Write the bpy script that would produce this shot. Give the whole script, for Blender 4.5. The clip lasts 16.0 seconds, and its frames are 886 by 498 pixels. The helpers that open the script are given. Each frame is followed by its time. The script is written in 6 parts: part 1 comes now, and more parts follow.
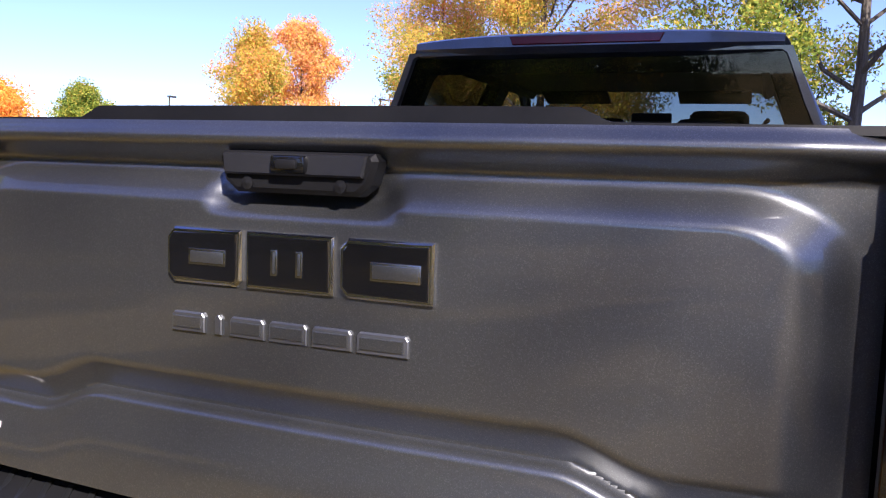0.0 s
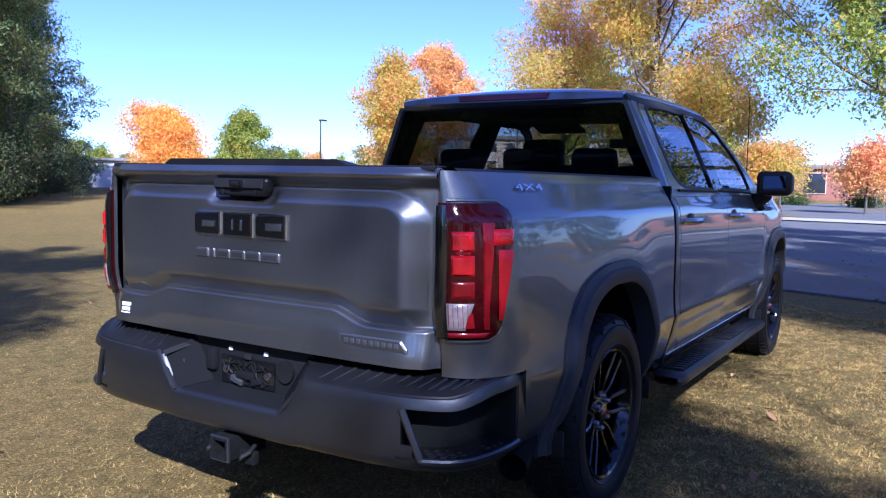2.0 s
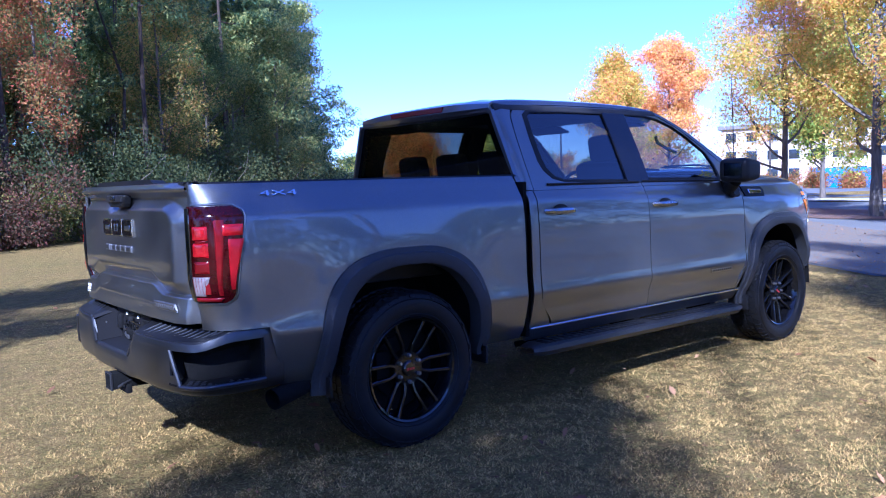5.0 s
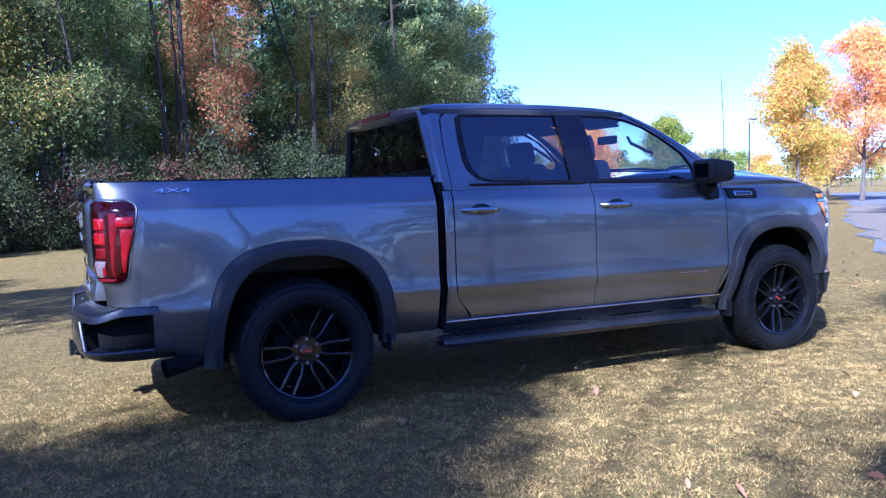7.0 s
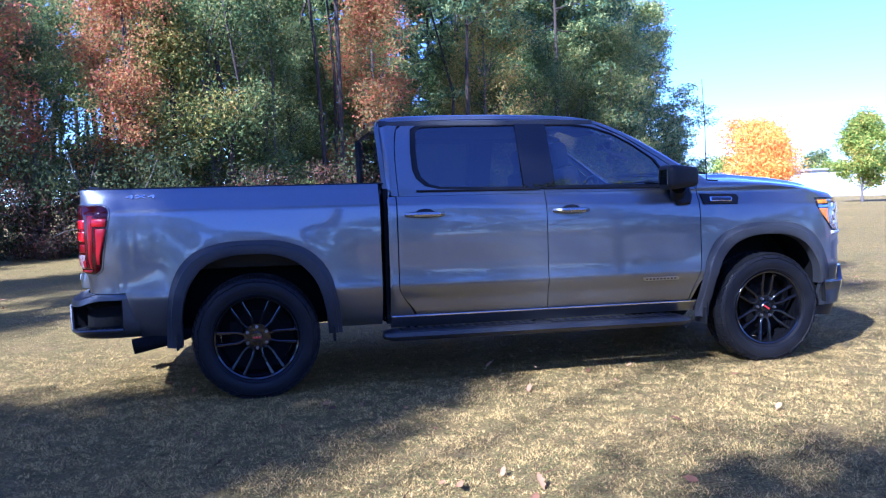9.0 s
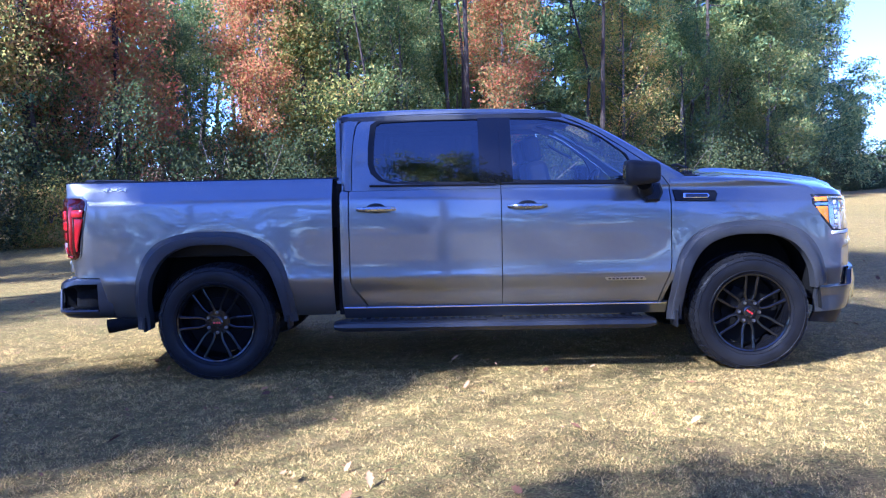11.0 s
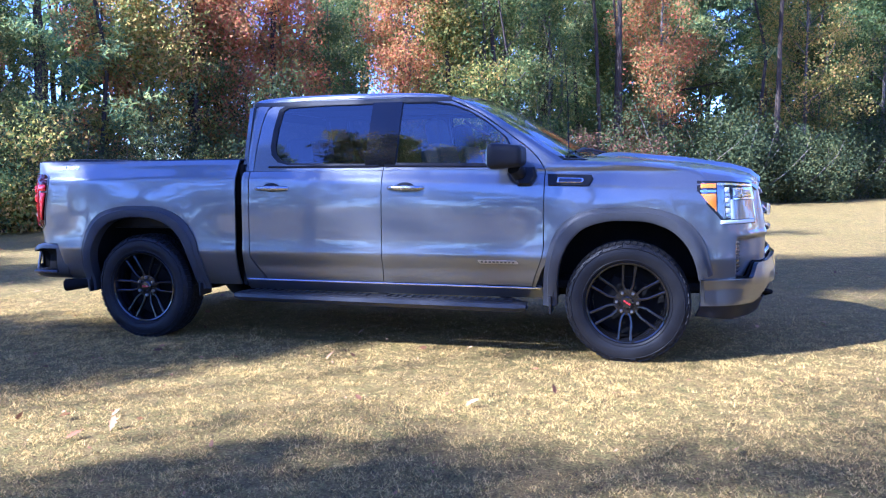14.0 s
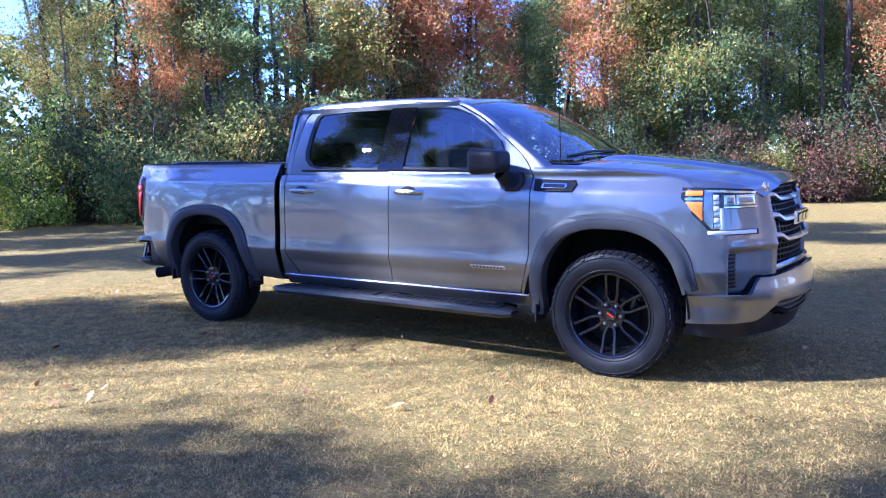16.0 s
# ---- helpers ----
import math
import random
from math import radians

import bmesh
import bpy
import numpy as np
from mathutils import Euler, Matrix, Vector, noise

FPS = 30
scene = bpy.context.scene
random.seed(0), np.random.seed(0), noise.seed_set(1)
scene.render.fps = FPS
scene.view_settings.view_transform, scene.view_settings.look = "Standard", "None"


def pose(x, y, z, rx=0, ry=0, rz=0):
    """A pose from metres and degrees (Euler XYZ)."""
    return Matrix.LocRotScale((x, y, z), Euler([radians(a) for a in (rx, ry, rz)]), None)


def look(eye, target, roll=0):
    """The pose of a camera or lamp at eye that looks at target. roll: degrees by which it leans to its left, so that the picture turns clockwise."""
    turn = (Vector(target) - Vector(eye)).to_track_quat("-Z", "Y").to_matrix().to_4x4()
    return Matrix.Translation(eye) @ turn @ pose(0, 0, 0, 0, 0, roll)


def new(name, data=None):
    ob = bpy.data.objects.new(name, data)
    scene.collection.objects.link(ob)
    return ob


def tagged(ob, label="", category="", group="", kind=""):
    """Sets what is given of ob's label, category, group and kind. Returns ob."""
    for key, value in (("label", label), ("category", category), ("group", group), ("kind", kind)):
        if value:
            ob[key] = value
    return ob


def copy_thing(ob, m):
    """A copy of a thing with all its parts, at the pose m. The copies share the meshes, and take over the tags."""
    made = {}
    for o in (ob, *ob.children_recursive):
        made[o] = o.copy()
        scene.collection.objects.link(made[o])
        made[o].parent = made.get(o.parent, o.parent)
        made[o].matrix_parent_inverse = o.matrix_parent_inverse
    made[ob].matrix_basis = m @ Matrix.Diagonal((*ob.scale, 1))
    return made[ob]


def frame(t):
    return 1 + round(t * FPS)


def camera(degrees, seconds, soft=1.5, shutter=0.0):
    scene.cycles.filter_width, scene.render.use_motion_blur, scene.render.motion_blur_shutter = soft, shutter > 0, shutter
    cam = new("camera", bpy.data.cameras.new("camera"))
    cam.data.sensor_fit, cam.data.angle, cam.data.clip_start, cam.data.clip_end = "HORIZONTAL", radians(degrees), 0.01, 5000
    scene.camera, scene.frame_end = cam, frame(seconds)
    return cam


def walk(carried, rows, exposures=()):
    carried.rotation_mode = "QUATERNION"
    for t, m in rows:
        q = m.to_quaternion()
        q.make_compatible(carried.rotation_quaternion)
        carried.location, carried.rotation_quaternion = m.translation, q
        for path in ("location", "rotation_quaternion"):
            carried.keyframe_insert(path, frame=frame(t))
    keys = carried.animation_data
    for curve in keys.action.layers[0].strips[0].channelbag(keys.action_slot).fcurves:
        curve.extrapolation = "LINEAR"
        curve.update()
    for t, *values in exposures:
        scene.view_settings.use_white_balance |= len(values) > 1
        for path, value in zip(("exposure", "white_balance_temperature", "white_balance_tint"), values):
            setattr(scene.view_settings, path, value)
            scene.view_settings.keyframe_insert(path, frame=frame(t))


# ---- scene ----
# Truck frame: x forward from the rear axle, y to its left, z up from the grass.
cam = camera(58.1, 16.0, 1.15)
PATH = [
    (0, (-2.171, -0.644, 1.341), (-0.32, 0.084, 1.139), 1.9),
    (0.5, (-2.483, -0.987, 1.354), (-0.699, -0.099, 1.184), 1.6),
    (1, (-2.773, -1.354, 1.362), (-1.064, -0.323, 1.229), 1.7),
    (1.5, (-3.019, -1.699, 1.372), (-1.327, -0.644, 1.219), 1.8),
    (2, (-3.176, -2.135, 1.364), (-1.487, -1.077, 1.193), 1.2),
    (2.5, (-3.178, -2.503, 1.369), (-1.505, -1.426, 1.165), 0.1),
    (3, (-3.169, -2.93, 1.392), (-1.598, -1.708, 1.189), -1.1),
    (3.5, (-3.037, -3.295, 1.392), (-1.658, -1.859, 1.199), -2.2),
    (4, (-2.877, -3.642, 1.392), (-1.528, -2.178, 1.206), -2.4),
    (4.5, (-2.685, -3.984, 1.374), (-1.377, -2.482, 1.193), -2.3),
    (4.7, (-2.592, -4.106, 1.37), (-1.3, -2.589, 1.197), -2.1),
    (6.8, (-1.318, -5.335, 1.325), (-0.459, -3.536, 1.168), -1.5),
    (7, (-1.204, -5.431, 1.321), (-0.359, -3.624, 1.169), -1.5),
    (7.5, (-0.844, -5.739, 1.334), (-0.15, -3.87, 1.174), -1.6),
    (8, (-0.498, -5.961, 1.332), (0.066, -4.048, 1.179), -1.8),
    (8.5, (-0.164, -6.173, 1.33), (0.304, -4.236, 1.168), -1.8),
    (9, (0.174, -6.324, 1.308), (0.573, -4.369, 1.173), -1.5),
    (9.5, (0.558, -6.464, 1.262), (0.867, -4.492, 1.139), -1.3),
    (10, (0.896, -6.513, 1.284), (1.134, -4.531, 1.151), -1.3),
    (10.2, (1.043, -6.56, 1.299), (1.239, -4.574, 1.156), -1.3),
    (12.3, (2.632, -6.41, 1.435), (2.329, -4.444, 1.222), -1.2),
    (12.5, (2.789, -6.414, 1.429), (2.467, -4.453, 1.209), -1.2),
    (13, (3.134, -6.42, 1.351), (2.801, -4.458, 1.147), -1.0),
    (13.5, (3.525, -6.447, 1.317), (3.137, -4.495, 1.117), -0.6),
    (14, (3.968, -6.406, 1.32), (3.438, -4.489, 1.117), -0.6),
    (14.5, (4.381, -6.318, 1.331), (3.733, -4.437, 1.123), -0.4),
    (15, (4.784, -6.182, 1.361), (4.033, -4.34, 1.154), -0.5),
    (15.5, (5.192, -6.02, 1.373), (4.289, -4.248, 1.161), -0.8),
    (16, (5.603, -5.758, 1.418), (4.517, -4.094, 1.192), -1.0),
]
walk(cam, [(t, look(eye, target, roll)) for t, eye, target, roll in PATH], exposures=(
    (0.0, 1.30, 5250, 24), (1.2, 1.12, 4680, 26), (3.5, 1.34, 4080, 29), (4.7, 1.52, 4020, 29), (7.0, 1.76, 4000, 28), (9.5, 2.08, 4030, 27), (12.5, 2.57, 4150, 27), (16.0, 2.47, 4150, 27)))


# ---------------- light ----------------
SUN_TO = Vector((-0.622, -0.522, 0.585)).normalized()
world = bpy.data.worlds.new("sky")
scene.world = world
world.use_nodes = True
wn = world.node_tree
wn.nodes.clear()
sky = wn.nodes.new("ShaderNodeTexSky")
sky.sky_type = "NISHITA"
sky.sun_disc = False
sky.sun_elevation = math.asin(SUN_TO.z)
sky.sun_rotation = math.atan2(SUN_TO.x, SUN_TO.y)
sky.air_density, sky.dust_density, sky.ozone_density = 0.9, 0.0, 4.0
bg = wn.nodes.new("ShaderNodeBackground")
bg.inputs["Strength"].default_value = 0.085
wo = wn.nodes.new("ShaderNodeOutputWorld")
hsv = wn.nodes.new("ShaderNodeHueSaturation")
hsv.inputs["Hue"].default_value, hsv.inputs["Saturation"].default_value = 0.524, 0.92
wn.links.new(sky.outputs[0], hsv.inputs["Color"])
wn.links.new(hsv.outputs[0], bg.inputs[0])
wn.links.new(bg.outputs[0], wo.inputs[0])
sun_data = bpy.data.lights.new("sun", "SUN")
sun_data.energy, sun_data.angle, sun_data.color = 5.0, radians(0.53), (1.0, 0.84, 0.58)
sun = new("sun", sun_data)
sun.matrix_world = look(SUN_TO * 60, (0, 0, 0))

# ---------------- materials ----------------
def principled(name):
    m = bpy.data.materials.new(name)
    m.use_nodes = True
    nt = m.node_tree
    return m, nt, nt.nodes["Principled BSDF"]


def noise_node(nt, scale, detail=4.0, rough=0.6, vec=None):
    n = nt.nodes.new("ShaderNodeTexNoise")
    n.inputs["Scale"].default_value, n.inputs["Detail"].default_value, n.inputs["Roughness"].default_value = scale, detail, rough
    if vec is None:
        c = nt.nodes.new("ShaderNodeTexCoord")
        vec = c.outputs["Object"]
    nt.links.new(vec, n.inputs["Vector"])
    return n.outputs["Fac"]


def ramp_node(nt, fac, stops):
    r = nt.nodes.new("ShaderNodeValToRGB")
    els = r.color_ramp.elements
    while len(els) < len(stops):
        els.new(0.5)
    for e, (p, c) in zip(els, stops):
        e.position, e.color = p, (*c, 1)
    nt.links.new(fac, r.inputs[0])
    return r.outputs[0]


def mix_node(nt, fac, a, b, mode="MIX"):
    n = nt.nodes.new("ShaderNodeMix")
    n.data_type, n.blend_type = "RGBA", mode
    for sock, v in ((n.inputs["Factor"], fac), (n.inputs["A"], a), (n.inputs["B"], b)):
        if isinstance(v, bpy.types.NodeSocket):
            nt.links.new(v, sock)
        else:
            sock.default_value = v if isinstance(v, float) else (*v, 1)
    return n.outputs["Result"]


def bump_node(nt, bsdf, height, strength, distance):
    b = nt.nodes.new("ShaderNodeBump")
    b.inputs["Strength"].default_value, b.inputs["Distance"].default_value = strength, distance
    nt.links.new(height, b.inputs["Height"])
    nt.links.new(b.outputs[0], bsdf.inputs["Normal"])


def surface(name, col, rough=0.5, metal=0.0, vary=0.15, scale=6.0, bump=0.0, bscale=60.0, bdist=0.002, coat=0.0, spec=0.5):
    """A plain material with variation at two scales in colour and roughness, and fine relief."""
    m, nt, b = principled(name)
    big, small = noise_node(nt, scale, 5), noise_node(nt, scale * 14, 3)
    lo, hi = tuple(c * (1 - vary) for c in col), tuple(min(1, c * (1 + vary)) for c in col)
    c1 = ramp_node(nt, big, ((0.3, lo), (0.7, hi)))
    c2 = mix_node(nt, 0.35, c1, ramp_node(nt, small, ((0.3, lo), (0.7, hi))))
    nt.links.new(c2, b.inputs["Base Color"])
    mr = nt.nodes.new("ShaderNodeMapRange")
    mr.inputs["To Min"].default_value, mr.inputs["To Max"].default_value = rough * 0.85, min(1, rough * 1.15)
    nt.links.new(big, mr.inputs["Value"])
    nt.links.new(mr.outputs[0], b.inputs["Roughness"])
    b.inputs["Metallic"].default_value, b.inputs["Coat Weight"].default_value = metal, coat
    b.inputs["Coat Roughness"].default_value, b.inputs["Specular IOR Level"].default_value = 0.04, spec
    if bump:
        bump_node(nt, b, noise_node(nt, bscale, 3), bump, bdist)
    return m


def paint_material():
    m, nt, b = principled("grey_metallic_paint")
    flake = nt.nodes.new("ShaderNodeTexVoronoi")
    flake.inputs["Scale"].default_value = 700
    c = nt.nodes.new("ShaderNodeTexCoord")
    nt.links.new(c.outputs["Object"], flake.inputs["Vector"])
    sep = nt.nodes.new("ShaderNodeSeparateColor")
    nt.links.new(flake.outputs["Color"], sep.inputs[0])
    col = ramp_node(nt, sep.outputs[0], ((0.0, (0.130, 0.134, 0.138)), (0.82, (0.153, 0.157, 0.162)), (1.0, (0.198, 0.203, 0.208))))
    dust = noise_node(nt, 2.5, 6)
    col = mix_node(nt, ramp_node(nt, dust, ((0.45, (0, 0, 0)), (0.8, (0.08, 0.08, 0.08)))), col, (0.24, 0.22, 0.19))
    nt.links.new(col, b.inputs["Base Color"])
    b.inputs["Metallic"].default_value, b.inputs["Roughness"].default_value = 0.85, 0.38
    b.inputs["Coat Weight"].default_value, b.inputs["Coat Roughness"].default_value, b.inputs["Coat IOR"].default_value = 1.0, 0.035, 1.62
    return m


def glass_material(name, tint, rough=0.0, gain=0.09):
    """Thin tinted sheet: a clear tint under a mirror-like coat."""
    m, nt, b = principled(name)
    nt.nodes.remove(b)
    tr = nt.nodes.new("ShaderNodeBsdfTransparent")
    tr.inputs[0].default_value = (*tint, 1)
    gl = nt.nodes.new("ShaderNodeBsdfGlossy")
    gl.inputs["Roughness"].default_value = rough
    fr = nt.nodes.new("ShaderNodeLayerWeight")
    fr.inputs["Blend"].default_value = 0.5
    power = nt.nodes.new("ShaderNodeMath")
    power.operation = "POWER"
    power.inputs[1].default_value = 4.0
    nt.links.new(fr.outputs["Facing"], power.inputs[0])
    mul = nt.nodes.new("ShaderNodeMath")
    mul.operation, mul.use_clamp = "MULTIPLY_ADD", True
    mul.inputs[1].default_value, mul.inputs[2].default_value = 1.0 - gain, gain
    nt.links.new(power.outputs[0], mul.inputs[0])
    mx = nt.nodes.new("ShaderNodeMixShader")
    nt.links.new(mul.outputs[0], mx.inputs[0])
    nt.links.new(tr.outputs[0], mx.inputs[1])
    nt.links.new(gl.outputs[0], mx.inputs[2])
    nt.links.new(mx.outputs[0], nt.nodes["Material Output"].inputs[0])
    return m


def leaf_material(name, stops, trans=0.35, patch_scale=0.55, patch_gain=1.3):
    m, nt, b = principled(name)
    g = nt.nodes.new("ShaderNodeNewGeometry")
    o = nt.nodes.new("ShaderNodeObjectInfo")
    add = nt.nodes.new("ShaderNodeMath")
    add.operation = "MULTIPLY_ADD"
    add.inputs[1].default_value, add.inputs[2].default_value = 0.30, -0.15
    nt.links.new(o.outputs["Random"], add.inputs[0])
    add2 = nt.nodes.new("ShaderNodeMath")
    nt.links.new(add.outputs[0], add2.inputs[0])
    nt.links.new(g.outputs["Random Per Island"], add2.inputs[1])
    patch = noise_node(nt, patch_scale, 5 if patch_scale > 1 else 3, 0.9 if patch_scale > 1 else 0.6)
    mp = nt.nodes.new("ShaderNodeMath")
    mp.operation = "MULTIPLY_ADD"
    mp.inputs[1].default_value, mp.inputs[2].default_value = patch_gain, -patch_gain / 2
    nt.links.new(patch, mp.inputs[0])
    add3 = nt.nodes.new("ShaderNodeMath")
    add3.use_clamp = True
    nt.links.new(add2.outputs[0], add3.inputs[0])
    nt.links.new(mp.outputs[0], add3.inputs[1])
    col = ramp_node(nt, add3.outputs[0], stops)
    nt.links.new(col, b.inputs["Base Color"])
    b.inputs["Roughness"].default_value, b.inputs["Specular IOR Level"].default_value = 0.6, 0.12
    tl = nt.nodes.new("ShaderNodeBsdfTranslucent")
    nt.links.new(col, tl.inputs[0])
    mx = nt.nodes.new("ShaderNodeMixShader")
    mx.inputs[0].default_value = trans
    nt.links.new(b.outputs[0], mx.inputs[1])
    nt.links.new(tl.outputs[0], mx.inputs[2])
    nt.links.new(mx.outputs[0], nt.nodes["Material Output"].inputs[0])
    return m


def bark_material(name, lo, hi):
    m, nt, b = principled(name)
    c = nt.nodes.new("ShaderNodeTexCoord")
    mp = nt.nodes.new("ShaderNodeMapping")
    mp.inputs["Scale"].default_value = (14, 14, 2.2)
    nt.links.new(c.outputs["Object"], mp.inputs[0])
    f = noise_node(nt, 1.0, 6, 0.7, mp.outputs[0])
    nt.links.new(ramp_node(nt, f, ((0.3, lo), (0.7, hi))), b.inputs["Base Color"])
    b.inputs["Roughness"].default_value = 0.9
    bump_node(nt, b, f, 0.8, 0.03)
    return m


def lawn_material():
    m, nt, b = principled("dormant_lawn")
    far, mid, fine = noise_node(nt, 0.22, 5), noise_node(nt, 2.4, 5, 0.7), noise_node(nt, 46, 6, 0.85)
    straw = ramp_node(nt, fine, ((0.36, (0.12, 0.075, 0.030)), (0.5, (0.46, 0.325, 0.084)), (0.62, (0.82, 0.61, 0.175))))
    green = ramp_node(nt, fine, ((0.38, (0.07, 0.06, 0.022)), (0.51, (0.27, 0.25, 0.062)), (0.66, (0.53, 0.46, 0.13))))
    both = mix_node(nt, 0.5, far, mid)
    clump = noise_node(nt, 17, 5, 0.8)
    col = mix_node(nt, ramp_node(nt, both, ((0.40, (0, 0, 0)), (0.60, (0.8, 0.8, 0.8)))), straw, green)
    litter = mix_node(nt, ramp_node(nt, noise_node(nt, 1.1, 6, 0.7), ((0.50, (0, 0, 0)), (0.68, (0.7, 0.7, 0.7)))), col, (0.37, 0.245, 0.092))
    worn = mix_node(nt, ramp_node(nt, clump, ((0.42, (0.95, 0.95, 0.95)), (0.58, (0, 0, 0)))), litter, (0.315, 0.212, 0.066))
    tone = ramp_node(nt, noise_node(nt, 7.5, 5, 0.75), ((0.38, (0.50, 0.56, 0.46)), (0.56, (1.0, 1.0, 1.0))))
    worn = mix_node(nt, 0.65, worn, tone, "MULTIPLY")
    speck = mix_node(nt, 0.70, worn, ramp_node(nt, noise_node(nt, 62, 5, 0.85), ((0.42, (0.20, 0.18, 0.14)), (0.54, (1.0, 1.0, 1.0)))), "MULTIPLY")
    nt.links.new(speck, b.inputs["Base Color"])
    b.inputs["Roughness"].default_value, b.inputs["Specular IOR Level"].default_value = 0.9, 0.15
    bump_node(nt, b, fine, 1.0, 0.03)
    return m


def asphalt_material():
    m, nt, b = principled("worn_asphalt")
    f, g = noise_node(nt, 90, 4, 0.8), noise_node(nt, 0.5, 5)
    col = ramp_node(nt, f, ((0.3, (0.095, 0.10, 0.10)), (0.7, (0.185, 0.19, 0.18))))
    col = mix_node(nt, ramp_node(nt, g, ((0.4, (0, 0, 0)), (0.7, (0.5, 0.5, 0.5)))), col, (0.21, 0.20, 0.19))
    nt.links.new(col, b.inputs["Base Color"])
    b.inputs["Roughness"].default_value = 0.85
    bump_node(nt, b, f, 0.5, 0.01)
    return m


def leafy_asphalt_material():
    m, nt, b = principled("leaf_strewn_asphalt")
    f, g = noise_node(nt, 70, 4, 0.8), noise_node(nt, 22, 6, 0.8)
    base = ramp_node(nt, f, ((0.3, (0.11, 0.114, 0.108)), (0.7, (0.20, 0.205, 0.19))))
    leaf = ramp_node(nt, f, ((0.3, (0.12, 0.075, 0.035)), (0.7, (0.31, 0.215, 0.10))))
    nt.links.new(mix_node(nt, ramp_node(nt, g, ((0.47, (0, 0, 0)), (0.52, (1, 1, 1)))), base, leaf), b.inputs["Base Color"])
    b.inputs["Roughness"].default_value = 0.9
    bump_node(nt, b, g, 0.6, 0.02)
    return m


LEAFY = leafy_asphalt_material()
PAINT = paint_material()
FLARE = surface("dark_grey_moulding", (0.038, 0.039, 0.042), 0.5, 0.0, 0.15, 3, 0.12, 400, 0.0006, spec=0.22)
BUMPER = surface("satin_grey_bumper", (0.058, 0.060, 0.066), 0.44, 0.85, 0.12, 3, 0.06, 400, 0.0005, coat=0.35)
PLASTIC = surface("black_plastic", (0.010, 0.010, 0.011), 0.5, 0.0, 0.25, 5, 0.25, 500, 0.0006, spec=0.22)
SATIN = surface("satin_black_step", (0.020, 0.020, 0.022), 0.36, 0.1, 0.2, 5, 0.2, 300, 0.0008)
GLOSS = surface("gloss_black", (0.006, 0.006, 0.007), 0.09, 0.0, 0.2, 5, coat=1.0)
RIM = surface("gloss_black_rim", (0.006, 0.006, 0.007), 0.09, 0.0, 0.2, 5, coat=0.0, spec=0.5)
RUBBER = surface("tyre_rubber", (0.011, 0.011, 0.012), 0.48, 0.0, 0.4, 7, 0.5, 160, 0.0014, spec=0.16)
CHROME = surface("chrome", (0.72, 0.73, 0.75), 0.17, 1.0, 0.05, 5)
BRIGHT = surface("satin_bright_trim", (0.40, 0.40, 0.41), 0.30, 1.0, 0.06, 8)
HANDLE = surface("silver_door_handle", (0.42, 0.43, 0.45), 0.26, 1.0, 0.06, 8)
TRIM = surface("satin_grey_trim", (0.26, 0.265, 0.28), 0.52, 1.0, 0.08, 8)
STEEL = surface("dull_steel", (0.35, 0.34, 0.33), 0.38, 1.0, 0.2, 8)
UNDER = surface("underbody_black", (0.009, 0.009, 0.009), 0.85, 0.0, 0.4, 6, 0.4, 60, 0.004, spec=0.06)
INTERIOR = surface("dark_interior", (0.020, 0.020, 0.021), 0.7, 0.0, 0.2, 6, 0.2, 200, 0.001)
SEAT = surface("charcoal_cloth", (0.030, 0.030, 0.032), 0.85, 0.0, 0.3, 9, 0.3, 300, 0.001)
SIDE_RED = surface("deep_red_lens", (0.28, 0.004, 0.007), 0.2, 0.0, 0.3, 14, coat=0.15, spec=0.25)
RED_LENS = surface("red_lamp_lens", (0.36, 0.003, 0.005), 0.16, 0.0, 0.6, 16, 0.12, 60, 0.003, coat=0.6, spec=0.4)
DARK_RED = surface("smoked_red_lens", (0.030, 0.0009, 0.0018), 0.10, 0.0, 0.3, 9, coat=0.15, spec=0.3)
WHITE_LENS = surface("white_lamp_lens", (0.23, 0.19, 0.187), 0.22, 0.0, 0.5, 40, coat=0.3)
AMBER = surface("amber_lens", (0.85, 0.25, 0.008), 0.35, 0.0, 0.2, 30, spec=0.1)
HEADLAMP = surface("headlamp_reflector", (0.84, 0.87, 0.90), 0.12, 0.85, 0.35, 22, coat=1.0)
WHITE_PAINT = surface("white_decal", (0.78, 0.78, 0.78), 0.5, 0.0, 0.05, 5)
RED_PAINT = surface("red_enamel", (0.45, 0.02, 0.02), 0.3, 0.0, 0.1, 5, coat=0.6)
DARK_GLASS = glass_material("privacy_glass", (0.22, 0.23, 0.24), gain=0.12)
REAR_GLASS = glass_material("rear_window_glass", (0.25, 0.265, 0.265), gain=0.05)
PILLAR = surface("gloss_pillar_black", (0.006, 0.006, 0.007), 0.004, 0.0, 0.1, 5, spec=0.5)
FLANK = surface("matt_black_moulding", (0.008, 0.008, 0.009), 0.75, 0.0, 0.2, 6, 0.2, 300, 0.0006, spec=0.06)
HIGH_RED = surface("deep_red_brake_lens", (0.15, 0.008, 0.014), 0.2, 0.0, 0.2, 14, coat=0.4)
MIRROR = surface("dimmed_mirror", (0.16, 0.18, 0.21), 0.05, 1.0, 0.05, 5)
DIM_RED = surface("dim_red_lens", (0.15, 0.003, 0.005), 0.16, 0.0, 0.4, 16, 0.1, 60, 0.003, coat=0.2, spec=0.3)
CLEAR_GLASS = glass_material("door_glass", (0.74, 0.78, 0.78), gain=0.13)
WIND_GLASS = glass_material("windscreen_glass", (0.74, 0.79, 0.78))
LAMP_GLASS = glass_material("clear_lamp_cover", (0.95, 0.96, 0.96), gain=0.07)
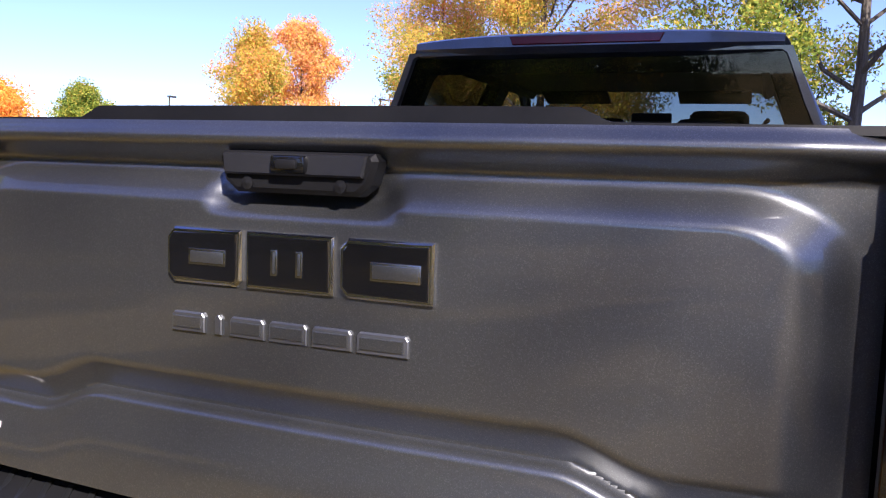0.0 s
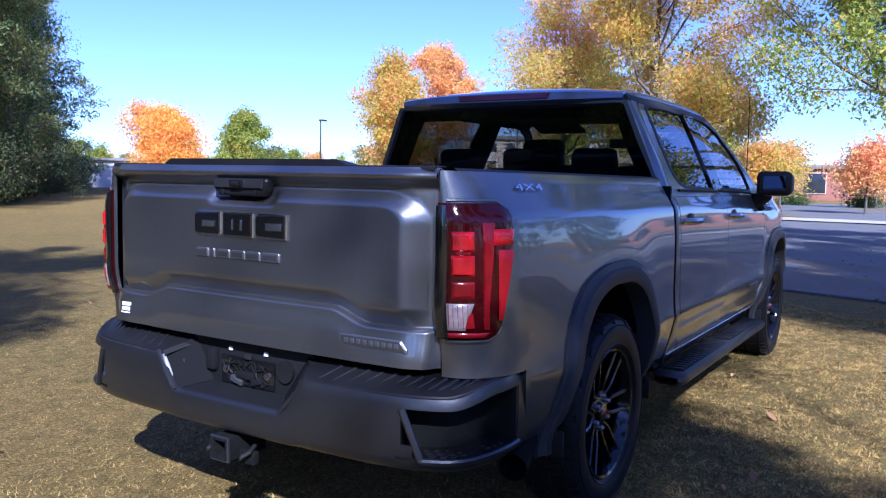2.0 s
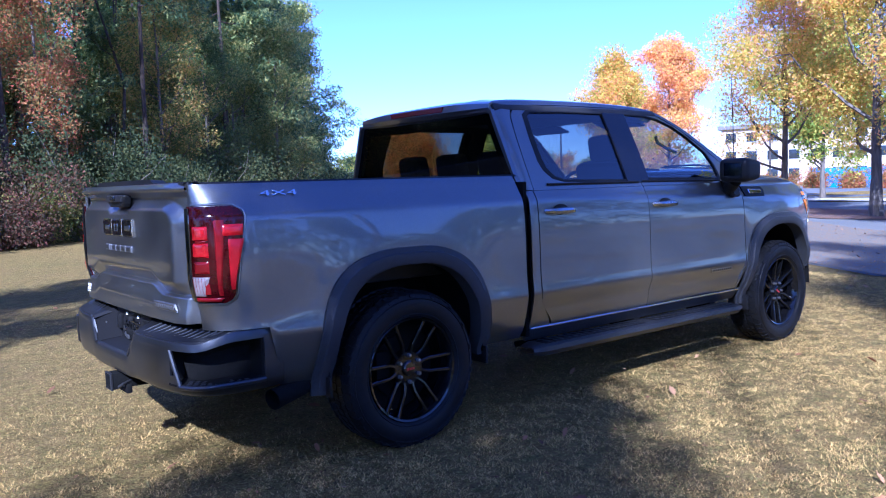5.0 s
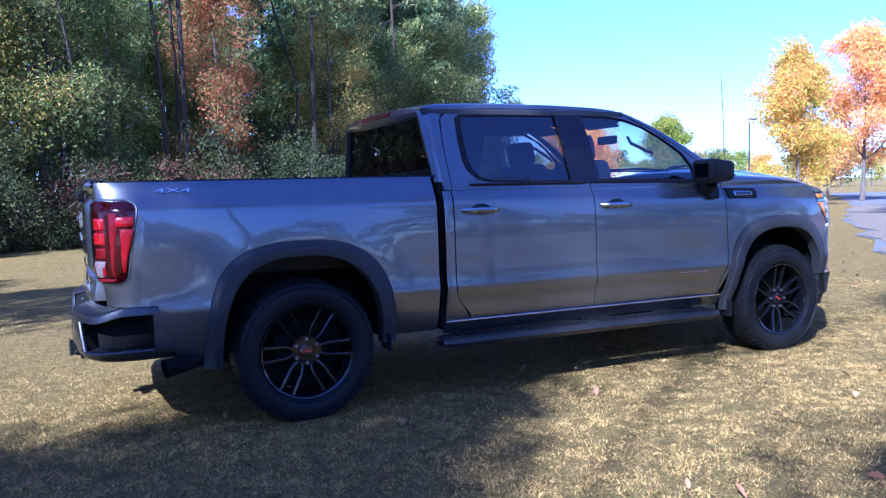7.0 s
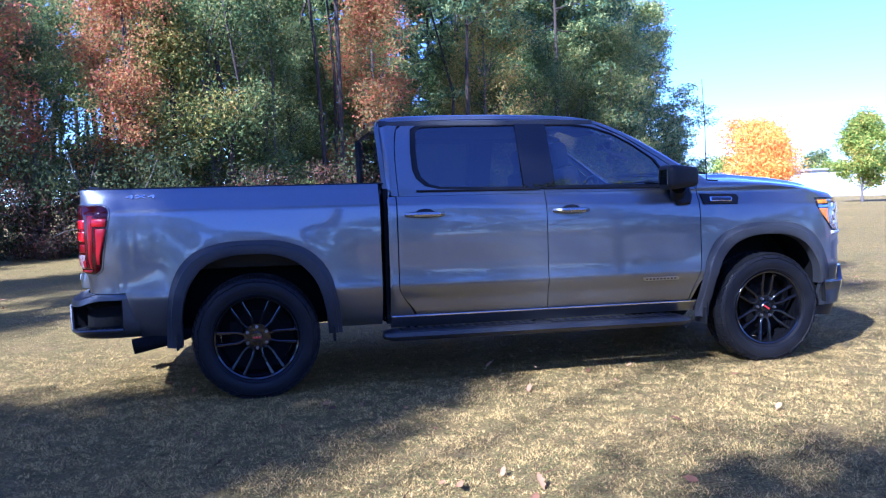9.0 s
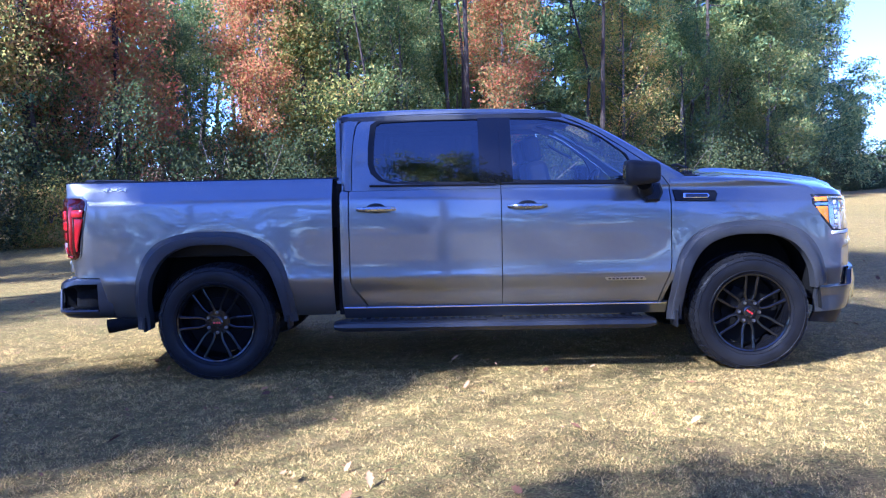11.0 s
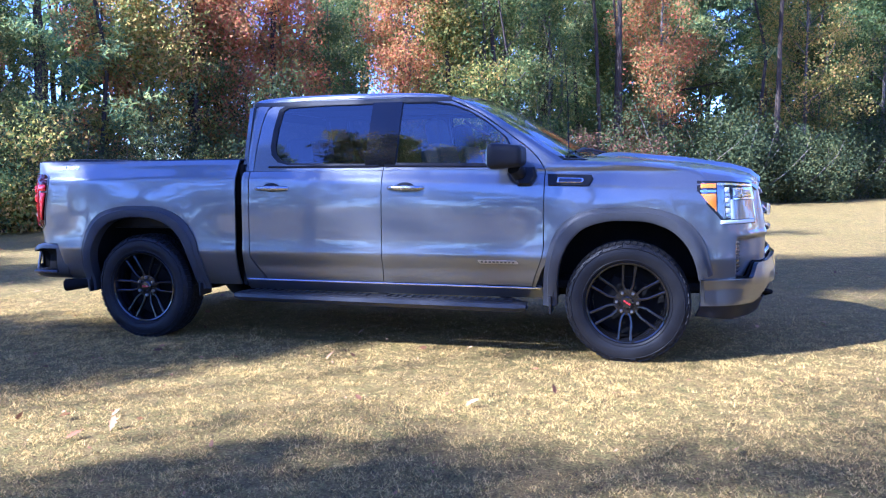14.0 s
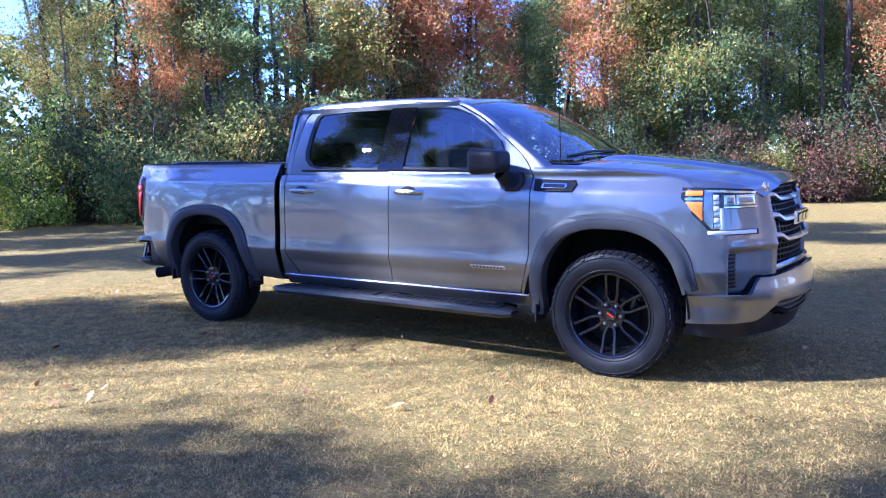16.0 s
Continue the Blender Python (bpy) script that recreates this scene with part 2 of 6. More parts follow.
LAWN, ASPHALT = lawn_material(), asphalt_material()
CONCRETE = surface("pale_concrete", (0.48, 0.45, 0.40), 0.85, 0.0, 0.15, 1.5, 0.3, 40, 0.004)
MULCH = surface("leaf_mulch", (0.15, 0.09, 0.06), 0.95, 0.0, 0.5, 4, 1.0, 30, 0.04)
BRICK = surface("red_brick_far", (0.33, 0.15, 0.10), 0.9, 0.0, 0.25, 0.8, 0.3, 8, 0.02)
TAN = surface("tan_stucco", (0.52, 0.42, 0.33), 0.9, 0.0, 0.12, 0.6, 0.3, 20, 0.01)
WHITE_WALL = surface("white_metal_siding", (0.58, 0.59, 0.60), 0.6, 0.0, 0.08, 0.7)
ROOF = surface("grey_roofing", (0.20, 0.19, 0.18), 0.85, 0.0, 0.2, 0.8)
BLUE_FENCE = surface("blue_sheeting", (0.03, 0.16, 0.42), 0.6, 0.0, 0.15, 1.2)
WINDOW_DARK = surface("dark_window", (0.03, 0.035, 0.04), 0.1, 0.0, 0.3, 2)
POLE = surface("bronze_pole", (0.08, 0.07, 0.06), 0.5, 0.4, 0.2, 3)
PINE_BARK = bark_material("pine_bark", (0.02, 0.015, 0.011), (0.075, 0.054, 0.04))
BARK = bark_material("grey_bark", (0.055, 0.045, 0.035), (0.19, 0.165, 0.14))
PINE = leaf_material("pine_needles", ((0.0, (0.085, 0.145, 0.072)), (0.45, (0.20, 0.275, 0.115)), (0.8, (0.38, 0.42, 0.13)), (1.0, (0.56, 0.53, 0.17))), 0.45)
GREEN = leaf_material("green_leaves", ((0.0, (0.07, 0.12, 0.045)), (0.5, (0.165, 0.215, 0.07)), (0.85, (0.27, 0.29, 0.085)), (1.0, (0.42, 0.37, 0.115))), 0.5)
MIXED = leaf_material("turning_leaves", ((0.0, (0.10, 0.15, 0.045)), (0.35, (0.23, 0.26, 0.065)), (0.68, (0.46, 0.40, 0.085)), (1.0, (0.58, 0.36, 0.11))), 0.5)
RUST = leaf_material("rust_red_leaves", ((0.0, (0.20, 0.20, 0.07)), (0.38, (0.44, 0.27, 0.075)), (0.72, (0.50, 0.125, 0.08)), (1.0, (0.56, 0.33, 0.10))), 0.5)
# darker green and red leaves: shade at the wood's foot put into the colour
SHADED_GREEN = leaf_material("shaded_green_leaves", ((0.0, (0.034, 0.052, 0.024)), (0.5, (0.070, 0.090, 0.035)), (0.85, (0.115, 0.125, 0.043)), (1.0, (0.16, 0.15, 0.052))), 0.4)
SHADED_RED = leaf_material("shaded_red_leaves", ((0.0, (0.055, 0.06, 0.03)), (0.45, (0.13, 0.085, 0.05)), (0.8, (0.21, 0.085, 0.065)), (1.0, (0.24, 0.15, 0.075))), 0.4)
YELLOW = leaf_material("yellow_leaves", ((0.0, (0.44, 0.46, 0.07)), (0.35, (0.76, 0.62, 0.10)), (0.7, (0.88, 0.56, 0.14)), (1.0, (0.86, 0.44, 0.20))), 0.6)
ORANGE = leaf_material("orange_leaves", ((0.0, (0.92, 0.70, 0.14)), (0.5, (0.92, 0.52, 0.09)), (1.0, (0.88, 0.36, 0.09))), 0.5)
PINK = leaf_material("pink_orange_leaves", ((0.0, (0.86, 0.62, 0.14)), (0.4, (0.88, 0.52, 0.16)), (0.8, (0.84, 0.42, 0.20)), (1.0, (0.74, 0.30, 0.16))), 0.5)
LIME = leaf_material("yellow_green_leaves", ((0.0, (0.11, 0.17, 0.03)), (0.5, (0.31, 0.40, 0.06)), (0.8, (0.52, 0.52, 0.08)), (1.0, (0.62, 0.46, 0.08))), 0.45)
STRAW = leaf_material("grass_blades", ((0.0, (0.09, 0.075, 0.028)), (0.2, (0.24, 0.13, 0.065)), (0.38, (0.25, 0.25, 0.075)), (0.62, (0.56, 0.375, 0.108)), (1.0, (0.79, 0.545, 0.170))), 0.3, 7.0, 3.4)
DRY_LEAF = leaf_material("dry_leaves", ((0.0, (0.12, 0.06, 0.03)), (0.5, (0.34, 0.16, 0.07)), (1.0, (0.58, 0.34, 0.16))), 0.2)


# ---------------- mesh helpers ----------------
def finish(name, me, material, parent=None, label="", smooth=True, sharp=35):
    me.materials.append(material)
    if smooth:
        me.shade_smooth()
        me.set_sharp_from_angle(angle=radians(sharp))
    ob = new(name, me)
    if parent is not None:
        ob.parent = parent
    if label:
        ob["label"] = label
    return ob


def part(name, bm, material, parent=None, label="", smooth=True, sharp=35):
    """Links a bmesh as one mesh object, under a thing or a part."""
    me = bpy.data.meshes.new(name)
    bm.to_mesh(me)
    bm.free()
    return finish(name, me, material, parent, label, smooth, sharp)


def fast_mesh(name, verts, size):
    """A mesh of loose polygons of the given corner count from an (n*size, 3) array."""
    n = len(verts) // size
    me = bpy.data.meshes.new(name)
    me.vertices.add(len(verts))
    me.vertices.foreach_set("co", np.asarray(verts, np.float32).ravel())
    me.loops.add(len(verts))
    me.loops.foreach_set("vertex_index", np.arange(len(verts), dtype=np.int32))
    me.polygons.add(n)
    me.polygons.foreach_set("loop_start", np.arange(0, len(verts), size, dtype=np.int32))
    me.update(calc_edges=True)
    return me


def thing(name, label, category, at=(0, 0, 0), group="", kind=""):
    ob = new(name)
    ob.location = at
    return tagged(ob, label, category, group, kind)


def box(size, at=(0, 0, 0), bevel=0.0, segs=2, bm=None, turn=(0, 0, 0)):
    own = bmesh.new()
    bmesh.ops.create_cube(own, size=1, matrix=Matrix.Diagonal((*size, 1)))
    if bevel:
        bmesh.ops.bevel(own, geom=own.edges[:], offset=bevel, segments=segs, profile=0.6, affect="EDGES")
    own.transform(pose(*at, *turn))
    if bm is None:
        return own
    me = bpy.data.meshes.new("tmp")
    own.to_mesh(me)
    own.free()
    bm.from_mesh(me)
    bpy.data.meshes.remove(me)
    return bm


def add_grid(bm, fn, nu, nv, closed=False, skip=None):
    """A sheet of quads over u, v in 0..1; fn gives the place."""
    vs = [[bm.verts.new(fn(i / nu, j / nv)) for j in range(nv + 1)] for i in range(nu + (0 if closed else 1))]
    for i in range(nu):
        for j in range(nv):
            if skip and skip((i + 0.5) / nu, (j + 0.5) / nv):
                continue
            k = (i + 1) % len(vs)
            bm.faces.new((vs[i][j], vs[k][j], vs[k][j + 1], vs[i][j + 1]))
    return bm


def sheet(fn, nu, nv, thick=0.012, skip=None, closed=False):
    """A sheet with thickness. The sheet's own place stays its outer face, inner is along the thickness vector."""
    bm = bmesh.new()
    add_grid(bm, fn, nu, nv, closed, skip)
    bmesh.ops.recalc_face_normals(bm, faces=bm.faces[:])
    if thick:
        bmesh.ops.solidify(bm, geom=bm.faces[:], thickness=thick)
        bmesh.ops.recalc_face_normals(bm, faces=bm.faces[:])
    return bm


def tube(points, radius, sides=8, bm=None, closed=False, caps=True):
    """A round bar along points; radius is a number or one per point."""
    bm = bm or bmesh.new()
    pts = [Vector(p) for p in points]
    n = len(pts)
    rings, side = [], None
    for i, p in enumerate(pts):
        a = pts[(i - 1) % n] if closed or i else p
        b = pts[(i + 1) % n] if closed or i < n - 1 else p
        d = (b - a).normalized()
        if side is None:
            side = d.orthogonal().normalized()
        side = (side - d * side.dot(d)).normalized()
        up = d.cross(side)
        r = radius if isinstance(radius, (int, float)) else radius[i]
        rings.append([bm.verts.new(p + r * (side * math.cos(2 * math.pi * k / sides) + up * math.sin(2 * math.pi * k / sides))) for k in range(sides)])
    for i in range(n if closed else n - 1):
        A, B = rings[i], rings[(i + 1) % n]
        for k in range(sides):
            bm.faces.new((A[k], A[(k + 1) % sides], B[(k + 1) % sides], B[k]))
    if caps and not closed:
        bm.faces.new(rings[0][::-1])
        bm.faces.new(rings[-1])
    return bm


def lathe(profile, sides=48, bm=None):
    """Turns a profile of (radius, y) about the y axis."""
    bm = bm or bmesh.new()
    add_grid(bm, lambda u, v: (lambda r, y: (r * math.cos(2 * math.pi * u), y, r * math.sin(2 * math.pi * u)))(*profile[round(v * (len(profile) - 1))]),
             sides, len(profile) - 1, closed=True)
    bmesh.ops.recalc_face_normals(bm, faces=bm.faces[:])
    return bm


def slab(outline, depth, fn, bevel=0.0, bm=None):
    """A flat outline (a, b) given depth d: fn(a, b, d) gives the place; the front face is drawn in by bevel."""
    bm = bm or bmesh.new()
    n = len(outline)
    ca, cb = sum(a for a, b in outline) / n, sum(b for a, b in outline) / n
    back = [bm.verts.new(fn(a, b, 0)) for a, b in outline]
    mid = [bm.verts.new(fn(a, b, depth - bevel)) for a, b in outline]
    rings = [back, mid]
    if bevel:
        front = []
        for i in range(n):
            (pa, pb), (a, b), (qa, qb) = outline[i - 1], outline[i], outline[(i + 1) % n]
            e1, e2 = Vector((a - pa, b - pb)).normalized(), Vector((qa - a, qb - b)).normalized()
            nrm = Vector((-(e1 + e2).y, (e1 + e2).x))
            nrm = nrm.normalized() if nrm.length > 1e-6 else Vector((0, 0))
            area = sum(outline[k - 1][0] * outline[k][1] - outline[k][0] * outline[k - 1][1] for k in range(n))
            nrm *= bevel if area > 0 else -bevel
            front.append(bm.verts.new(fn(a + nrm.x, b + nrm.y, depth)))
        rings.append(front)
    for A, B in zip(rings, rings[1:]):
        for i in range(n):
            bm.faces.new((A[i], A[(i + 1) % n], B[(i + 1) % n], B[i]))
    bm.faces.new(rings[-1])
    bm.faces.new(back[::-1])
    bmesh.ops.recalc_face_normals(bm, faces=bm.faces[:])
    return bm


def curve_at(points, u):
    """A smooth curve through points (any dimension) at u in 0..1, by Catmull-Rom, even in point number."""
    n = len(points) - 1
    k = min(int(u * n), n - 1)
    t = u * n - k
    p = [np.array(points[min(max(k + d, 0), n)], float) for d in (-1, 0, 1, 2)]
    return 0.5 * (2 * p[1] + (p[2] - p[0]) * t + (2 * p[0] - 5 * p[1] + 4 * p[2] - p[3]) * t * t + (3 * p[1] - p[0] - 3 * p[2] + p[3]) * t ** 3)


def lerp_table(table, x):
    return float(np.interp(x, [a for a, b in table], [b for a, b in table]))


def smooth(x, a, b):
    t = min(max((x - a) / (b - a), 0), 1)
    return t * t * (3 - 2 * t)


# ---------------- ground ----------------
def ground_height(x, y):
    """Nearly level under the truck; gentle swells further off."""
    d = math.hypot(x - 1.8, y + 1)
    far = smooth(d, 9, 30) * (1 - smooth(x - y, 3, 8))
    return far * (0.10 * math.sin(x * 0.11 + 1.3) * math.cos(y * 0.09) - 0.05) + 0.012 * smooth(d, 4, 7) * math.sin(x * 1.1) * math.sin(y * 0.9)


def build_ground():
    bm = bmesh.new()
    rings = [0, 2, 4, 6, 8, 10, 13, 16, 20, 25, 30, 38, 48, 60, 80, 110, 160, 260, 500, 1200, 3000]
    rows = []
    for r in rings[1:]:
        row = []
        for k in range(72):
            a = 2 * math.pi * k / 72
            x, y = 1.8 + r * math.cos(a), -1 + r * math.sin(a)
            row.append(bm.verts.new((x, y, ground_height(x, y))))
        rows.append(row)
    c = bm.verts.new((1.8, -1, 0))
    for k in range(72):
        bm.faces.new((c, rows[0][k], rows[0][(k + 1) % 72]))
        for A, B in zip(rows, rows[1:]):
            bm.faces.new((A[k], B[k], B[(k + 1) % 72], A[(k + 1) % 72]))
    ob = part("ground", bm, LAWN)
    tagged(ob, "dormant straw-coloured lawn with green patches and leaf litter", "lawn", kind="structure")


def flat_patch(name, outline, z, material, label, category, nose=0.0):
    """A flat area that follows the ground, its edge a little uneven."""
    bm = bmesh.new()
    pts = []
    for i in range(len(outline)):
        a, b = Vector(outline[i]), Vector(outline[(i + 1) % len(outline)])
        n = max(1, int((b - a).length / 1.5))
        for k in range(n):
            p = a.lerp(b, k / n)
            w = nose * noise.noise(Vector((p.x * 0.9, p.y * 0.9, 3.1)))
            pts.append((p.x + w, p.y - w))
    vs = [bm.verts.new((x, y, z)) for x, y in pts]
    f = bm.faces.new(vs)
    bmesh.ops.triangulate(bm, faces=[f])
    bmesh.ops.subdivide_edges(bm, edges=[e for e in bm.edges if e.calc_length() > 6], cuts=3)
    bmesh.ops.triangulate(bm, faces=bm.faces[:])
    for v in bm.verts:
        v.co.z = z + ground_height(v.co.x, v.co.y)
    bmesh.ops.recalc_face_normals(bm, faces=bm.faces[:])
    for f in bm.faces:
        if f.normal.z < 0:
            f.normal_flip()
    return tagged(part(name, bm, material), label, category, kind="structure")


build_ground()
flat_patch("car_park", [(7.2, -3.5), (8.2, 0.2), (10.6, 2.9), (21, 12.0), (33, 21), (60, 44), (75, 30), (75, -60), (9, -60)], 0.010, ASPHALT,
           "worn grey asphalt drive and car park with fallen leaves", "car park", 0.4)
flat_patch("leaf_drift", [(7.3, -3.4), (8.25, 0.1), (10.7, 2.8), (21, 11.8), (32.4, 20.6), (34, 19.0), (24, 10.6), (16.5, 4.2), (13.0, -0.5), (12.2, -4.5), (11.5, -8.0), (7.6, -8.0)], 0.022, LEAFY, "drift of brown fallen leaves along the asphalt edge", "leaf drift", 0.5)
flat_patch("planting_island", [(20.2, 4.2), (22, 4.0), (25, 6.4), (26.6, 10), (25, 11.5), (22, 9.0), (20.2, 6.4)], 0.03, MULCH, "island of reddish brown leaf mulch in the car park", "planting bed", 0.5)
flat_patch("pavement", [(29.6, -45), (32.6, -45), (35.0, 5), (36.2, 16), (33.4, 16.5), (32.0, 5)], 0.06, CONCRETE, "pale concrete pavement across the car park", "pavement", 0.0)


# ---------------- trees ----------------
def leaf_shapes(rng, centres, radii, count, size, flat=0.75, droop=0.0, width=0.6):
    """Corner places of many small pointed leaves scattered in clumps."""
    count, size = int(count * 2.1), size * 0.66
    centres, radii = np.asarray(centres, float), np.asarray(radii, float)
    idx = rng.integers(0, len(centres), count)
    d = rng.normal(size=(count, 3))
    d /= np.linalg.norm(d, axis=1)[:, None]
    d *= (rng.random(count) ** 0.45)[:, None]
    d[:, 2] *= flat
    p = centres[idx] + d * radii[idx][:, None]
    a = rng.normal(size=(count, 3))
    a[:, 2] -= droop
    a /= np.linalg.norm(a, axis=1)[:, None]
    b = np.cross(a, rng.normal(size=(count, 3)))
    b /= np.linalg.norm(b, axis=1)[:, None]
    s = size * (0.6 + 0.8 * rng.random(count))[:, None]
    w = s * width
    bend = np.cross(a, b) * s * 0.15
    return np.stack([p - a * s * 0.5 + b * w * 0.5, p + a * s * 0.5 + bend, p - a * s * 0.5 - b * w * 0.5], 1).reshape(-1, 3)


def limb_path(rng, start, way, length, n=5, wander=0.18, lift=0.1):
    pts, p, d = [Vector(start)], Vector(start), Vector(way).normalized()
    for _ in range(n):
        d = (d + Vector(rng.normal(size=3)) * wander + Vector((0, 0, lift))).normalized()
        p = p + d * (length / n)
        pts.append(p.copy())
    return pts


def trunk_mesh(rng, height, radius, limbs, lean=0.03, sides=8):
    """A tapered, slightly bent trunk with limbs: limbs are (start height, azimuth, rise, length). Returns bmesh and limb paths."""
    bm = bmesh.new()
    spine = [Vector((0, 0, -0.15))]
    off = Vector((0, 0, 0))
    for k in range(1, 9):
        off += Vector((rng.normal() * lean, rng.normal() * lean, 0)) * height / 8
        spine.append(Vector((off.x, off.y, height * k / 8)))
    radii = [radius * (1.35 if k == 0 else 1.0 - 0.88 * k / 8) for k in range(9)]
    tube(spine, radii, sides, bm)
    paths = []
    for h, az, rise, ln in limbs:
        k = min(h / height * 8, 7.99)
        s = spine[int(k)].lerp(spine[int(k) + 1], k - int(k))
        r = radius * (1 - 0.88 * h / height) * 0.5
        pts = limb_path(rng, s, (math.cos(az), math.sin(az), rise), ln)
        tube(pts, [max(r * (1 - 0.85 * i / 5), 0.008) for i in range(6)], 5, bm)
        paths.append(pts)
        for _ in range(2):
            q = pts[int(rng.integers(2, 5))]
            sub = limb_path(rng, q, Vector(pts[-1] - pts[0]).normalized() + Vector(rng.normal(size=3)) * 0.6, ln * 0.5, 4, 0.25, 0.06)
            tube(sub, [max(r * 0.4 * (1 - 0.8 * i / 4), 0.006) for i in range(5)], 4, bm)
            paths.append(sub)
    return bm, paths, spine


def pine(seed, height, at, label, leaves=5200, low=0.38, size=0.38, limb_n=21, clump=(0.52, 0.42), width=0.27):
    rng = np.random.default_rng(seed)
    limbs = []
    for k in range(limb_n):
        f = low + (1 - low) * (k + rng.random()) / limb_n
        limbs.append((min(height * f, height * 0.97), rng.random() * 6.28, -0.05 + 0.5 * f * rng.random(), height * (0.26 * (1.12 - f) + 0.05) * (0.7 + 0.6 * rng.random())))
    tree = thing("pine_tree", label, "tree", at)
    bm, paths, spine = trunk_mesh(rng, height, 0.005 * height + 0.04, limbs, 0.012, 8)
    part("trunk", bm, PINE_BARK, tree)
    cs, rs = [], []
    for p in paths:
        for q in p[2:]:
            cs.append(q + Vector(rng.normal(size=3)) * 0.12)
            rs.append(clump[0] + clump[1] * rng.random())
    cs.append(spine[-1]); rs.append(0.5)
    me = fast_mesh("crown", leaf_shapes(rng, cs, rs, int(leaves * 1.25), size * 1.05, 0.5, 0.2, width), 3)
    finish("crown", me, PINE, tree, smooth=False)
    return tree


def broadleaf(seed, height, spread, at, leaf, label, name="tree", leaves=9000, low=0.25, size=0.17, trunk_r=0.13, gap=0.0, category="tree", clump=(0.55, 0.5), limb_n=18):
    rng = np.random.default_rng(seed)
    limbs = []
    for k in range(limb_n):
        f = low + (0.95 - low) * (k + rng.random()) / limb_n
        reach = spread * (1.0 - 0.75 * abs(f - 0.45) ** 1.3) * (0.65 + 0.5 * rng.random())
        limbs.append((height * f * 0.85, k * 2.4 + rng.random(), 0.25 + 0.9 * f, reach * (1 if f < 0.7 else 0.7)))
    tree = thing(name, label, category, at)
    bm, paths, spine = trunk_mesh(rng, height * 0.9, trunk_r, limbs, 0.02, 8)
    part("trunk", bm, BARK, tree)
    cs, rs = [], []
    for p in paths:
        for q in p[2:]:
            if rng.random() < gap:
                continue
            cs.append(q + Vector(rng.normal(size=3)) * 0.15)
            rs.append(clump[0] + clump[1] * rng.random())
    cs.append(spine[-1]); rs.append(clump[0])
    me = fast_mesh("crown", leaf_shapes(rng, cs, rs, leaves, size), 3)
    finish("crown", me, leaf, tree, smooth=False)
    return tree


def shrub(seed, height, spread, at, leaf, label, leaves=5200, size=0.115):
    rng = np.random.default_rng(seed)
    sh = thing("shrub", label, "shrub", at)
    bm = bmesh.new()
    cs, rs = [], []
    for k in range(9):
        az = k * 0.7 + rng.random()
        pts = limb_path(rng, (0.15 * math.cos(az), 0.15 * math.sin(az), -0.1), (0.55 * math.cos(az), 0.55 * math.sin(az), 0.9), height * (0.7 + 0.35 * rng.random()), 5, 0.2, 0.05)
        tube(pts, [0.03 * (1 - 0.8 * i / 5) for i in range(6)], 5, bm)
        for q in pts[1:]:
            cs.append(q + Vector(rng.normal(size=3)) * Vector((spread * 0.22, spread * 0.22, 0.15)))
            rs.append(spread * (0.22 + 0.14 * rng.random()))
    for k in range(7):
        az = rng.random() * 6.28
        cs.append(Vector((spread * 0.5 * math.cos(az), spread * 0.5 * math.sin(az), 0.35)))
        rs.append(0.45)
    part("stem", bm, BARK, sh)
    me = fast_mesh("foliage", leaf_shapes(rng, cs, rs, leaves, size, 0.9), 3)
    me.vertices.foreach_get("co", co := np.empty(len(me.vertices) * 3, np.float32))
    co[2::3] = np.maximum(co[2::3], 0.01)
    me.vertices.foreach_set("co", co)
    finish("foliage", me, leaf, sh, smooth=False)
    return sh


EDGE = [(-17.5, -0.2), (-14.5, 2.8), (-9.5, 8.0), (-5.5, 14.5), (3, 19.8), (10, 26), (17.5, 34.0), (27, 46.5), (36, 58), (42.5, 65.5)]


def edge_at(s):
    """A place and outward normal (away from the lawn) on the wood's edge, s metres along."""
    for a, b in zip(EDGE, EDGE[1:]):
        a, b = Vector(a), Vector(b)
        ln = (b - a).length
        if s <= ln:
            d = (b - a) / ln
            return a + d * s, Vector((-d.y, d.x))
        s -= ln
    d = (Vector(EDGE[-1]) - Vector(EDGE[-2])).normalized()
    return Vector(EDGE[-1]) + d * s, Vector((-d.y, d.x))


EDGE_LENGTH = sum((Vector(b) - Vector(a)).length for a, b in zip(EDGE, EDGE[1:]))


THIN = 21.0  # up to here the wood is thin and lit from behind


